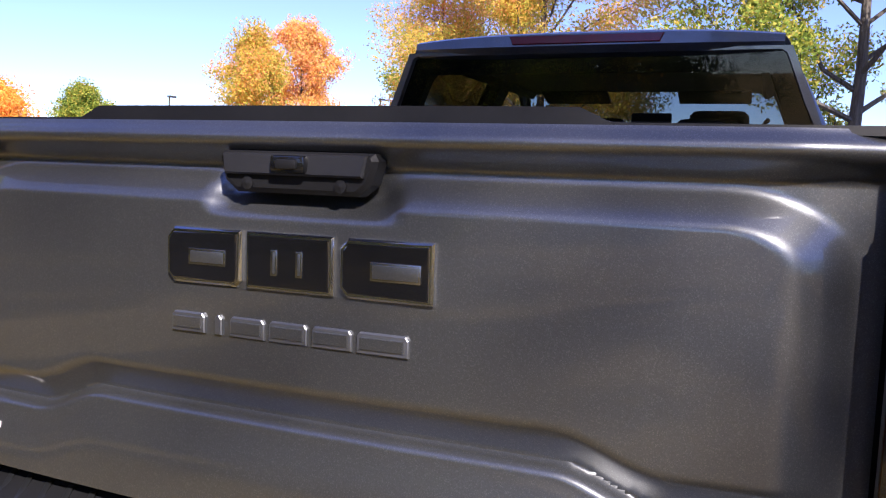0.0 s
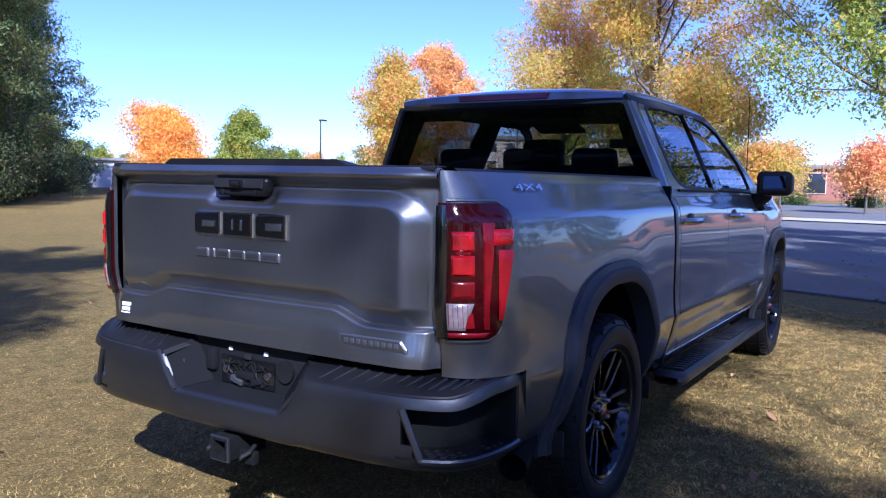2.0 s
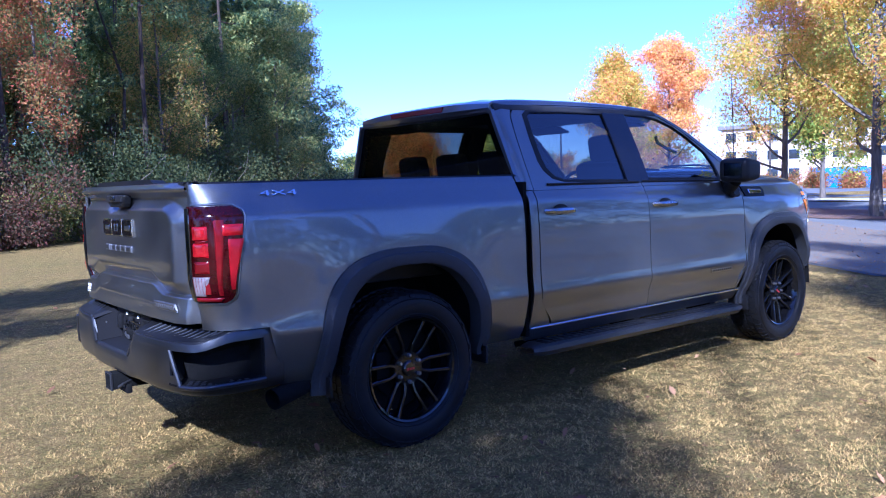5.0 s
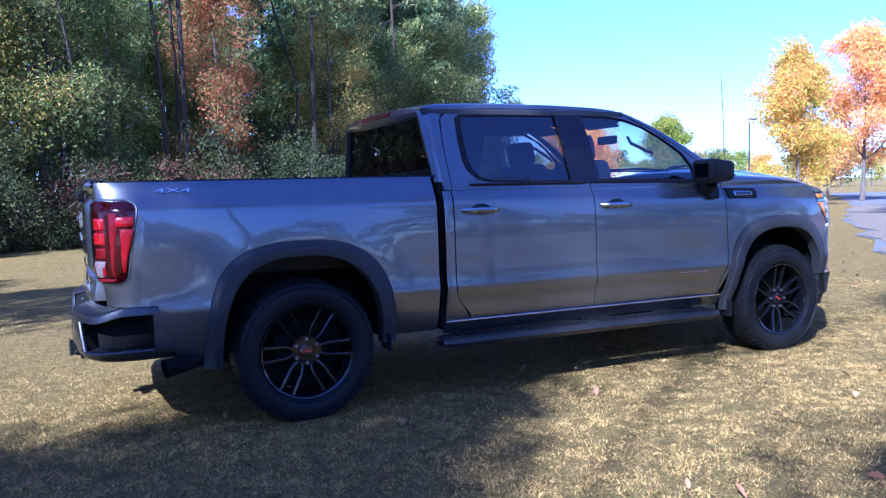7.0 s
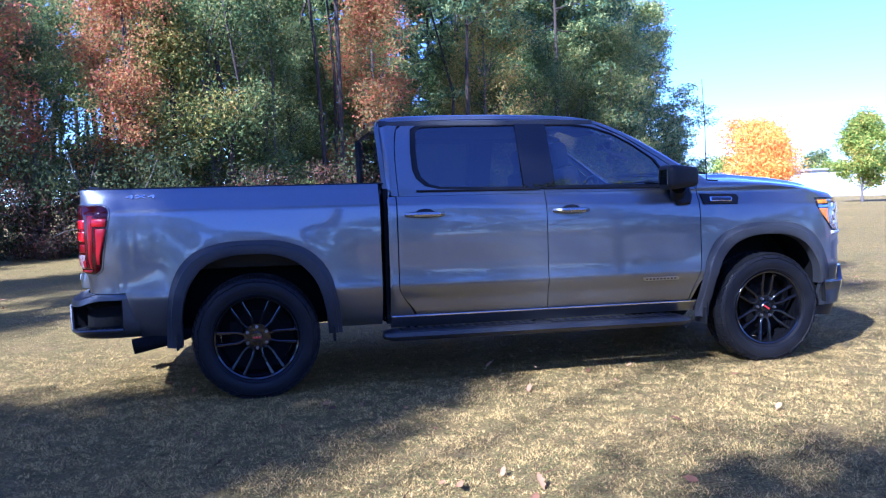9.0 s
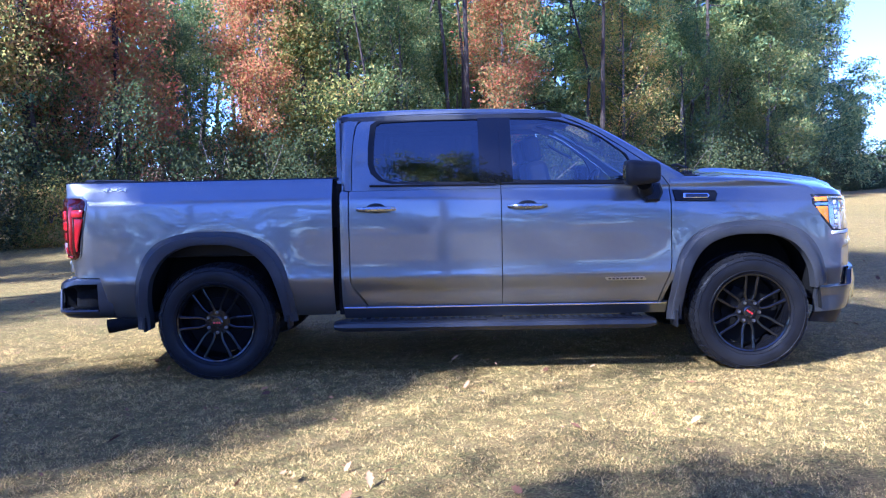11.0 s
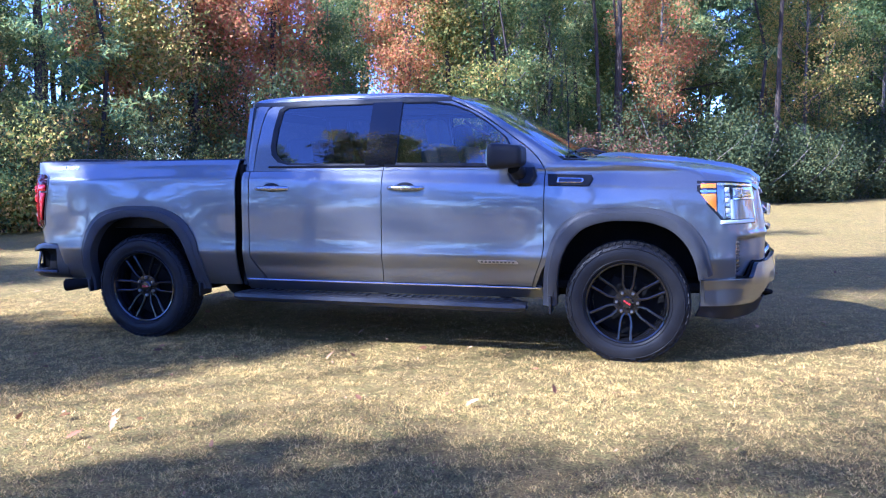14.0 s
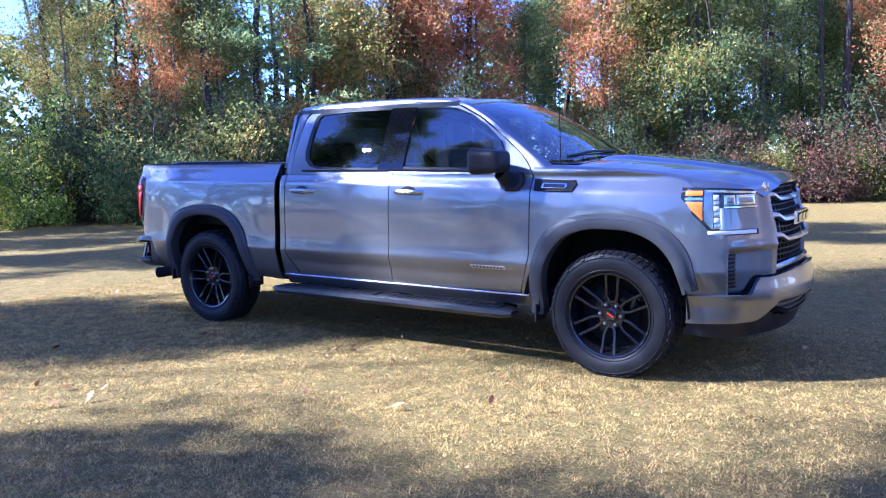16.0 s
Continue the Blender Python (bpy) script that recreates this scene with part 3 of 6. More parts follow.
def build_wood():
    rng = np.random.default_rng(11)
    pines = [pine(20 + k, h, (0, 0, 0), "tall pine with bare lower trunk at the wood's edge", 5200, low) for k, (h, low) in enumerate(((17, 0.36), (19, 0.42), (15, 0.22), (18, 0.5)))]
    full = [pine(30 + k, h, (0, 0, 0), "full pine with needles down to the ground at the wood's end", 4300, 0.06, 0.36, 26, (0.62, 0.42), 0.36) for k, h in enumerate((14.0, 15.5, 12.5))]
    leafy = [broadleaf(40 + k, h, sp, (0, 0, 0), m, lab, "woodland_tree", 10500, 0.10, 0.135, 0.10, clump=(0.5, 0.45)) for k, (h, sp, m, lab) in enumerate((
        (10, 3.0, GREEN, "dark green broadleaf tree in the wood"), (12, 2.8, MIXED, "broadleaf tree turning yellow in the wood"),
        (11, 2.6, RUST, "slender tree with rust-red autumn leaves in the wood"), (13, 3.0, GREEN, "tall dark green broadleaf tree in the wood")))]
    # most fringe shrubs wear the leaf colours darkened for shade
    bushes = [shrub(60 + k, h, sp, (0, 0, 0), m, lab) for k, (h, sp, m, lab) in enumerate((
        (2.6, 2.0, SHADED_GREEN, "dense green shrub along the wood's edge"), (3.4, 2.2, SHADED_GREEN, "tall green shrub along the wood's edge"),
        (2.2, 1.8, MIXED, "shrub turning yellow along the wood's edge"), (2.4, 1.7, SHADED_RED, "reddish brown shrub along the wood's edge")))]
    used = set()

    def put(src, x, y, turn, sc, group):
        m = pose(x, y, ground_height(x, y), 0, 0, turn)
        if src not in used:
            used.add(src)
            src.matrix_basis = m @ Matrix.Diagonal((sc, sc, sc, 1))
            src["group"] = group
        else:
            ob = copy_thing(src, m)
            ob.scale = (sc, sc, sc)
            ob["group"] = group

    s = 0.5
    while s < EDGE_LENGTH - 0.5:
        p, nrm = edge_at(s)
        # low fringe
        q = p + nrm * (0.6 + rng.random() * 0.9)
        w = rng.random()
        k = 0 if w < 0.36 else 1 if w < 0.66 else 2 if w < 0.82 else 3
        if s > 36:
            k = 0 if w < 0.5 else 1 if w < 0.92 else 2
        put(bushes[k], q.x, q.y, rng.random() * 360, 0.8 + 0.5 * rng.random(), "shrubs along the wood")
        s += (1.25 if s < 56 else 2.6) + 0.7 * rng.random()
    for depth, step, pine_share in ((2.6, 2.4, 0.30), (5.5, 2.6, 0.5), (9.0, 3.0, 0.7)):
        s = rng.random() * 2
        while s < EDGE_LENGTH - (0.5 if depth < 5 else 1.5):
            p, nrm = edge_at(s)
            q = p + nrm * (depth + rng.normal() * 0.7)
            thin = s < THIN
            tall = 1.0 if s > 47 else 0.92
            left = EDGE_LENGTH - s
            if left < 36:
                sc = (0.50 + 0.62 * smooth(left, 0, 26)) * (0.82 + 0.36 * rng.random())
                put(full[int(rng.integers(0, 3))], q.x, q.y, rng.random() * 360, sc, "trees of the wood")
                s += step * (1.0 + 0.7 * rng.random()) * (1.5 if depth > 8 else 1)
                continue
            share = 0.22 if thin else pine_share * (0.4 if s < 40 else 1.0) + (0.35 if s > 42 else 0.0)
            if thin and depth > 8:
                s += 3
                continue
            if rng.random() < share:
                put(pines[int(rng.integers(0, 4))], q.x, q.y, rng.random() * 360, (0.64 if thin else tall) * 0.85 + (0.2 if thin else 0.35) * rng.random(), "trees of the wood")
            else:
                k = (1, 2, 0, 2, 3, 0, 1)[int(rng.integers(0, 7))] if thin else (0, 1, 1, 2, 0, 3, 1, 3)[int(rng.integers(0, 8))]
                if s > 40:
                    k = 0 if k < 2 else 3
                put(leafy[k], q.x, q.y, rng.random() * 360, (0.70 if thin else tall) * (0.8 + 0.45 * rng.random()), "trees of the wood")
            s += step * (0.7 + 0.6 * rng.random()) * (1.05 if thin else 1)



build_wood()
shrub(91, 2.8, 1.5, (-12.6, 4.4, 0), LIME, "bright yellow-green shrub lit at the wood's edge", 5500, 0.11)
broadleaf(93, 9.0, 2.6, (-10.5, 17.0, 0), MIXED, "yellowing tree in the thin part of the wood", "woodland_tree", 10000, 0.08, 0.16, 0.1, clump=(0.65, 0.5))
shrub(94, 4.2, 2.4, (-8.6, 13.6, 0), SHADED_GREEN, "tall green shrub at the wood's edge", 8000, 0.12)
shrub(92, 2.2, 1.9, (-10.4, 6.4, 0), GREEN, "green shrub lit at the wood's edge", 5500, 0.115)


for seed, h, sp, x, y, m, lab in ((141, 8.5, 2.2, -7.4, 16.3, RUST, "rust-red tree at the wood's edge"), (142, 8.0, 2.0, -2.9, 19.2, MIXED, "yellow-orange tree at the wood's edge"),
                                  (143, 7.0, 1.8, -9.6, 12.8, MIXED, "yellowing tree at the wood's edge"), (144, 7.5, 1.9, -8.6, 14.6, RUST, "slender rust-red tree at the wood's edge")):
    broadleaf(seed, h, sp, (x, y, 0), m, lab, "woodland_tree", 8500, 0.2, 0.14, 0.08, clump=(0.5, 0.45))


def build_far_wood():
    # thin scatter of foliage and trunks deep in the wood
    rng = np.random.default_rng(77)
    cs, rs = [], []
    for _ in range(560):
        along = 2 + rng.random() * (EDGE_LENGTH - 5)
        p, nrm = edge_at(along)
        q = p + nrm * (9 + 9 * rng.random())
        cs.append((q.x, q.y, rng.random() ** 1.2 * (7 if along < THIN else 13) + 0.5))
        rs.append(0.9 + rng.random())
    me = fast_mesh("far_wood", leaf_shapes(rng, cs, rs, 36000, 0.66, 0.8), 3)
    tagged(finish("far_wood", me, GREEN, smooth=False), "dim green foliage deep inside the wood", "woodland", kind="stuff")
    for k in range(132):
        deep = k < 90
        p, nrm = edge_at(rng.random() * (EDGE_LENGTH - 8)) if deep else edge_at(THIN * 0.3 + rng.random() * (EDGE_LENGTH - THIN * 0.3 - 34))
        q = p + nrm * (7 + 11 * rng.random() if deep else 1.8 + 4.5 * rng.random())
        h, r = (8 + 5 * rng.random(), 0.12) if deep else (8 + 5 * rng.random(), 0.05 + 0.06 * rng.random())
        bm = tube([(0, 0, -0.2), (rng.normal() * 0.35, rng.normal() * 0.35, h * 0.5), (rng.normal() * 0.8, rng.normal() * 0.8, h)], [r, r * 0.8, r * 0.3], 6)
        for _ in range(3):
            z, a = h * (0.45 + 0.45 * rng.random()), rng.random() * 6.28
            tube([(0, 0, z), (0.5 * math.cos(a), 0.5 * math.sin(a), z + 0.15), (1.1 * math.cos(a), 1.1 * math.sin(a), z + 0.45)], [r * 0.3, r * 0.2, 0.008], 4, bm)
        ob = tagged(part("tree_trunk", bm, PINE_BARK), "slender dark trunk standing inside the wood", "tree trunk", "trunks in the wood")
        ob.location = (q.x, q.y, 0)


build_far_wood()
# trees of the lawn and the car park
broadleaf(101, 10.5, 5.0, (21.6, 5.7, 0), YELLOW, "large oak with thinning yellow and orange leaves", "oak_tree", 60000, 0.16, 0.135, 0.17, 0.0, clump=(0.62, 0.5))
broadleaf(102, 9.0, 3.6, (25.5, 10.5, 0), YELLOW, "oak with yellow-orange autumn leaves", "oak_tree", 15000, 0.18, 0.14, 0.14, 0.3)
broadleaf(112, 8.6, 3.8, (37.0, 14.6, 0), LIME, "oak with yellow-green autumn leaves by the car park", "oak_tree", 13000, 0.18, 0.24, 0.13, 0.08)
broadleaf(103, 11.0, 5.2, (17.0, -2.4, 0), LIME, "oak with low branches of yellow-green leaves", "oak_tree", 56000, 0.2, 0.13, 0.17, 0.06, clump=(0.48, 0.42))
broadleaf(104, 8.0, 2.4, (30.7, 22.2, 0), YELLOW, "young maple with golden yellow leaves", "maple_tree", 15000, 0.12, 0.2, 0.1, 0.05)
broadleaf(105, 10.0, 3.6, (38.4, 24.6, 0), PINK, "maple with thinning pink and orange leaves", "maple_tree", 17000, 0.14, 0.2, 0.12, 0.1)
broadleaf(106, 5.3, 2.35, (30.5, 39.5, 0), ORANGE, "round maple with bright orange leaves", "maple_tree", 16000, 0.22, 0.22, 0.09, clump=(0.7, 0.5))
broadleaf(107, 7.0, 2.5, (43.0, 46.0, 0), LIME, "pale green young tree on the lawn", "young_tree", 13000, 0.10, 0.24, 0.09)
broadleaf(108, 4.6, 3.0, (46.0, 33.0, 0), PINK, "low tree with pink-orange leaves", "maple_tree", 4500, 0.14, 0.24, 0.1)
broadleaf(109, 3.8, 1.8, (46.0, 1.5, 0), PINK, "small tree with reddish autumn leaves in the car park", "maple_tree", 3500, 0.25, 0.24, 0.08)
broadleaf(110, 4.4, 2.6, (52.0, 12.0, 0), YELLOW, "small tree with yellow autumn leaves in the car park", "maple_tree", 3500, 0.25, 0.26, 0.08)
for seed, x, y, h, m in ((131, 39.5, 6.0, 3.3, YELLOW), (132, 52.7, 7.0, 4.0, YELLOW), (133, 47.5, 10.0, 4.4, LIME), (134, 61.0, 2.0, 3.8, YELLOW), (135, 57.0, 12.5, 4.6, YELLOW)):
    broadleaf(seed, h, h * 0.52, (x, y, 0), m, "small tree with bright yellow leaves by the car park", "maple_tree", 3800, 0.3, 0.24, 0.09, clump=(0.6, 0.45))
# trees towards the sun: their crowns dapple the lawn
SHADE = ((202, 14.9, 2.8, -10.0, -14.8, LIME, 6000, 0.55), (203, 18.0, 3.6, -12.0, -3.2, MIXED, 9000, 0.55),
         (204, 20.5, 4.6, 1.5, -15.4, GREEN, 9000, 0.05), (205, 22.5, 5.6, -5.8, -16.6, MIXED, 17000, 0.0), (206, 17.5, 4.8, 9.0, -15.6, GREEN, 8000, 0.05),
         (207, 14.5, 3.6, -16.5, -2.5, GREEN, 11000, 0.2), (209, 14.0, 4.4, -16.0, -29.0, GREEN, 4000, 0.2))
broadleaf(201, 17.5, 2.1, (-12.4, -11.6, 0), GREEN, "oak with a dense green crown on the lawn", "oak_tree", 8600, 0.5, 0.22, 0.15, 0.22, clump=(0.45, 0.45))
broadleaf(210, 19.2, 1.8, (-11.3, -12.75, 0), GREEN, "tall slender tree with a thin green crown", "oak_tree", 800, 0.80, 0.2, 0.07, 0.0, clump=(0.5, 0.5))
broadleaf(213, 26.0, 3.0, (-14.0, -19.7, 0), GREEN, "very tall slender oak with a dense green top", "oak_tree", 9000, 0.80, 0.32, 0.14, 0.0, clump=(0.7, 0.7))
broadleaf(212, 24.0, 3.6, (-13.15, -12.34, 0), GREEN, "very tall oak with a dense green crown", "oak_tree", 12000, 0.72, 0.22, 0.11, 0.3, clump=(0.5, 0.5))
broadleaf(211, 15.0, 3.0, (-16.7, -8.1, 0), MIXED, "oak with thinning autumn leaves that dapples the lawn", "oak_tree", 6000, 0.5, 0.22, 0.13, 0.62, clump=(0.4, 0.4))
for seed, h, sp, x, y, m, n, gp in SHADE:
    broadleaf(seed, h, sp, (x, y, 0), m, "oak with thinning autumn leaves on the lawn", "oak_tree", n, 0.5 if h > 15 else 0.3, 0.22, 0.15, gp, clump=(0.45, 0.5))


# ---------------- far buildings, poles ----------------
def facade(name, label, category, at, turn, length, height, depth, wall, win, rows, cols, roof_h=0.5, arch=False):
    """A plain block with a roof and a grid of recessed windows on its front."""
    b = thing(name, label, category, at)
    b.rotation_euler = (0, 0, radians(turn))
    part("wall", box((length, depth, height), (0, depth / 2, height / 2), 0.05), wall, b)
    part("roof", box((length + 0.8, depth + 0.8, roof_h), (0, depth / 2, height + roof_h / 2), 0.08), ROOF, b)
    for r in range(rows):
        for c in range(cols):
            x = -length / 2 + (c + 0.5) * length / cols
            z = (r + 0.55) * height / rows
            w, hh = length / cols * 0.5, height / rows * (0.62 if arch else 0.5)
            f = part("window", box((w + 0.2, 0.16, hh + 0.2), (x, -0.02, z), 0.03), win, b)
            part("pane", box((w, 0.06, hh), (x, -0.10, z), 0.01), WINDOW_DARK, f)
    return b


facade("brick_building", "long low red brick building with dark openings", "building", (97, -14.0, 0), -84, 80, 3.5, 10, BRICK, TAN, 1, 18, 0.45, True)
facade("apartment_building", "tan stucco apartment building with rows of windows", "building", (96, 37, 0), -66, 34, 6.9, 12, TAN, WHITE_WALL, 3, 14, 0.5)
facade("white_shed", "white metal building beyond the lawn", "building", (46, 66, 0), -36, 10, 2.6, 7, WHITE_WALL, WHITE_WALL, 0, 2, 0.25)
facade("white_shed", "long white metal building beyond the lawn", "building", (64, 74, 0), -40, 20, 3.0, 7, WHITE_WALL, WHITE_WALL, 0, 4, 0.25)
fence = thing("site_fence", "blue sheeting fence along the car park", "fence", (62, 27, 0))
fence.rotation_euler = (0, 0, radians(-66))
for k in range(5, 10):
    part("panel", box((2.9, 0.06, 1.6), (-14 + 3 * k, 0, 0.8), 0.02), BLUE_FENCE, fence)
    part("post", box((0.09, 0.09, 1.75), (-15.5 + 3 * k, 0, 0.87), 0.01), POLE, fence)


def lot_lamp(x, y, h):
    l = thing("car_park_lamp", "tall bronze car park lamp post", "street lamp", (x, y, 0), "car park lamps")
    part("post", tube([(0, 0, -0.1), (0, 0, h * 0.5), (0, 0, h)], [0.09, 0.075, 0.06], 8), POLE, l)
    part("lamp_head", box((0.75, 0.34, 0.14), (0.3, 0, h), 0.03), POLE, l)


lot_lamp(50.7, 44.5, 6.4)
lot_lamp(60, 30, 7.0)
for x, y, h, sp, m, lab in ((58, 20, 1.6, 1.6, RUST, "red hedge shrub by the car park"), (60, 23.5, 1.7, 1.6, RUST, "red hedge shrub by the car park"), (61.5, 27, 1.6, 1.6, RUST, "red hedge shrub by the car park"),
                            (63, 30.5, 1.7, 1.6, RUST, "red hedge shrub by the car park"), (64, 3, 1.3, 2, GREEN, "clipped green hedge by the brick building"), (65, 8, 1.3, 2, GREEN, "clipped green hedge by the brick building")):
    sh = shrub(int(x * 7 + y), h, sp, (x, y, 0), m, lab, 1500, 0.22)


# ---------------- grass and leaves ----------------
def build_grass():
    rng = np.random.default_rng(5)
    n = 2600000
    x = rng.uniform(-2.8, 8.2, n)
    y = rng.uniform(-4.2, 5.0, n)
    # tufts with thinner, shorter grass between them
    def lumps(size, seed):
        lattice = np.random.default_rng(seed).random((400, 400))
        u, v = (x + 20) / size, (y + 20) / size
        i, j = u.astype(int), v.astype(int)
        a, b = u - i, v - j
        i, j = i % 399, j % 399
        return (lattice[i, j] * (1 - a) + lattice[i + 1, j] * a) * (1 - b) + (lattice[i, j + 1] * (1 - a) + lattice[i + 1, j + 1] * a) * b
    tuft = 0.5 * lumps(0.036, 1) + 0.3 * lumps(0.085, 3) + 0.2 * lumps(0.23, 2)
    # denser towards the walk
    keep = rng.random(n) < np.clip(1.3 - np.abs(y + 2.4) * 0.3, 0.08, 1)
    keep &= ~((np.abs(y) < 0.8) & (x > -0.6) & (x < 4.2) & (rng.random(n) < 0.7))
    keep &= x - y < 8.2 + 0.6 * np.sin(y * 1.7)
    keep &= rng.random(n) < np.clip((tuft - 0.36) / 0.16, 0.04, 1)
    x, y, tuft = x[keep], y[keep], tuft[keep]
    n = len(x)
    z = np.array([ground_height(a, b) for a, b in zip(x, y)]) - 0.004
    base = np.stack([x, y, z], 1)
    h = (rng.gamma(5, 0.0019, n) + 0.005) * (0.35 + 1.25 * tuft)
    az = rng.random(n) * 2 * np.pi
    side = np.stack([np.cos(az), np.sin(az), 0 * az], 1) * (0.0016 + 0.0022 * rng.random(n))[:, None]
    laz = rng.random(n) * 2 * np.pi
    lean = 0.55 + rng.random(n) ** 0.8 * 0.95
    tip = base + np.stack([np.cos(laz) * np.sin(lean), np.sin(laz) * np.sin(lean), np.cos(lean)], 1) * (h * 1.35)[:, None]
    me = fast_mesh("grass", np.stack([base - side, base + side, tip], 1).reshape(-1, 3), 3)
    tagged(finish("grass", me, STRAW, smooth=False), "short dry straw-coloured grass blades with some green", "grass", kind="stuff")


def build_litter():
    rng = np.random.default_rng(6)
    quads = []
    for k in range(2600):
        x, y = (rng.uniform(-7, 10), rng.uniform(-7.5, 8)) if k < 1300 else (rng.uniform(7, 17), rng.uniform(-6, 6))
        s = 0.014 + 0.034 * rng.random() ** 5
        if k < 26:
            x, y, s = rng.uniform(-2, 8), rng.uniform(-5.2, -1.3), 0.036 + 0.012 * rng.random()
        a = rng.random() * 6.28
        c = Vector((x, y, ground_height(x, y) + 0.022 + 0.015 * rng.random()))
        q = Euler((rng.normal() * 0.35, rng.normal() * 0.35, a)).to_matrix()
        prof = [(1, 0), (0.7, 0.22), (0.62, 0.40), (0.38, 0.26), (0.12, 0.52), (-0.1, 0.27), (-0.42, 0.38), (-0.55, 0.14), (-1, 0.03), (-1, -0.03), (-0.55, -0.14), (-0.42, -0.38), (-0.1, -0.27), (0.12, -0.52), (0.38, -0.26), (0.62, -0.40), (0.7, -0.22)]
        quads.append([c + q @ Vector((s * u, s * v, 0.25 * s * abs(v))) for u, v in prof])
    bm = bmesh.new()
    for q in quads:
        bm.faces.new([bm.verts.new(p) for p in q])
    tagged(part("fallen_leaves", bm, DRY_LEAF, smooth=False), "scattered dry brown oak leaves lying on the grass", "leaves", kind="stuff")


def build_tree_line():
    """Low trees beyond the far buildings."""
    rng = np.random.default_rng(91)
    kinds = (LIME, GREEN, MIXED, LIME, YELLOW)
    srcs = [broadleaf(120 + k, 6.5, 3.4, (0, 0, 0), m, "distant tree in a line beyond the lawn", "distant_tree", 1500, 0.12, 0.5, 0.14, clump=(0.9, 0.7), limb_n=12) for k, m in enumerate(kinds)]
    for k in range(20):
        a = radians(35 + 1.55 * k + rng.normal() * 0.5)
        r = 118 + 14 * rng.random()
        m = pose(r * math.cos(a), r * math.sin(a), -0.1, 0, 0, rng.random() * 360)
        ob = srcs[k % 5]
        if k < 5:
            ob.matrix_basis = m
        else:
            ob = copy_thing(ob, m)
        sc = 0.65 + 0.4 * rng.random()
        ob.scale = (sc, sc, sc)
        ob["group"] = "distant trees"


def build_tree_belt():
    """Woodland that closes the place behind the walk; the truck's flanks mirror it."""
    rng = np.random.default_rng(17)
    cs, rs = [], []
    for _ in range(420):
        a = radians(188 + 158 * rng.random())
        r = 34 + 9 * rng.random()
        x, y = 2 + r * math.cos(a), -6 + r * math.sin(a)
        cs.append((x, y, 0.6 + (8 + 4 * math.sin(a * 9)) * rng.random()))
        rs.append(1.4 + 1.2 * rng.random())
    me = fast_mesh("tree_belt", leaf_shapes(rng, cs, rs, 16000, 0.85, 0.8), 3)
    tagged(finish("tree_belt", me, GREEN, smooth=False), "dense green woodland beyond the lawn", "woodland", kind="stuff")


build_tree_line()
build_tree_belt()
build_grass()
build_litter()


# ---------------- the truck ----------------
WB = 3.745
YZ = ((0.38, 0.885), (0.45, 0.932), (0.50, 0.962), (0.58, 0.986), (0.66, 1.004), (0.698, 1.0115), (0.705, 1.0115), (0.72, 1.0088), (0.74, 1.0062), (0.77, 1.0036), (0.80, 1.0018), (0.85, 1.0002),
      (0.92, 0.9992), (1.00, 0.9984), (1.06, 0.9970), (1.12, 0.9944), (1.17, 0.9906), (1.21, 0.9866), (1.245, 0.9822), (1.256, 0.9785), (1.34, 0.928), (1.375, 0.910), (1.40, 0.885))
# the same outline with its corners eased
SIDE_Z = np.linspace(0.30, 1.48, 473)
_raw = np.interp(SIDE_Z, [a for a, b in YZ], [b for a, b in YZ])
_pad = np.concatenate((np.full(16, _raw[0]), _raw, np.full(16, _raw[-1])))
_soft = np.exp(-(np.arange(-16, 17) / 4.0) ** 2 / 2)
SIDE_Y = np.convolve(_pad, _soft / _soft.sum(), "valid")
ARCH = ((-0.555, 0.36), (-0.535, 0.62), (-0.475, 0.84), (-0.36, 0.97), (-0.18, 1.028), (0.0, 1.036), (0.18, 1.025), (0.35, 0.955), (0.465, 0.82), (0.525, 0.62), (0.55, 0.40))
ARCH_IN = ((-0.475, 0.36), (-0.46, 0.60), (-0.405, 0.775), (-0.30, 0.895), (-0.15, 0.950), (0.0, 0.958), (0.15, 0.945), (0.295, 0.88), (0.40, 0.755), (0.455, 0.58), (0.475, 0.40))


def yb(x, z):
    """Half width of the body side at x and height z."""
    zs = z + 0.026 * max(x - 1.2, 0) * smooth(z, 1.05, 1.20) * (1 - smooth(z, 1.27, 1.33))
    y = float(np.interp(zs, SIDE_Z, SIDE_Y))
    if x < -0.3:
        y -= 0.055 * ((-0.3 - x) / 0.8) ** 2
    if x > 3.7:
        y -= 0.05 * ((x - 3.7) / 0.5) ** 2
    for c in (0.0, WB):
        r = math.hypot(x - c, (z - 0.42) * 0.93)
        y += 0.010 * math.exp(-((r - 0.60) / 0.13) ** 2) * smooth(z, 0.40, 0.6)
    return y


def yg(z):
    """Half width of the cab above the belt line."""
    return 0.926 - (z - 1.335) * 0.40 - (z - 1.335) ** 2 * 0.13


def arch_z(x, c, curve=ARCH):
    d = x - c
    if d <= curve[0][0] or d >= curve[-1][0]:
        return None
    return lerp_table(curve, d)


truck = thing("pickup_truck", "dark grey metallic crew cab pickup truck with black wheels", "pickup truck")


def arch_xs(c, x0, x1, n=26):
    """Stations along x, close together where the wheel opening is steep."""
    xs = [x0 + (x1 - x0) * k / n for k in range(n + 1)]
    xs += [c + d for d, z in ARCH] + [c + 0.5 * (a[0] + b[0]) for a, b in zip(ARCH, ARCH[1:])] + [c + ARCH[0][0] - 0.002, c + ARCH[-1][0] + 0.002]
    return sorted({round(x, 4) for x in xs if min(x0, x1) <= x <= max(x0, x1)})


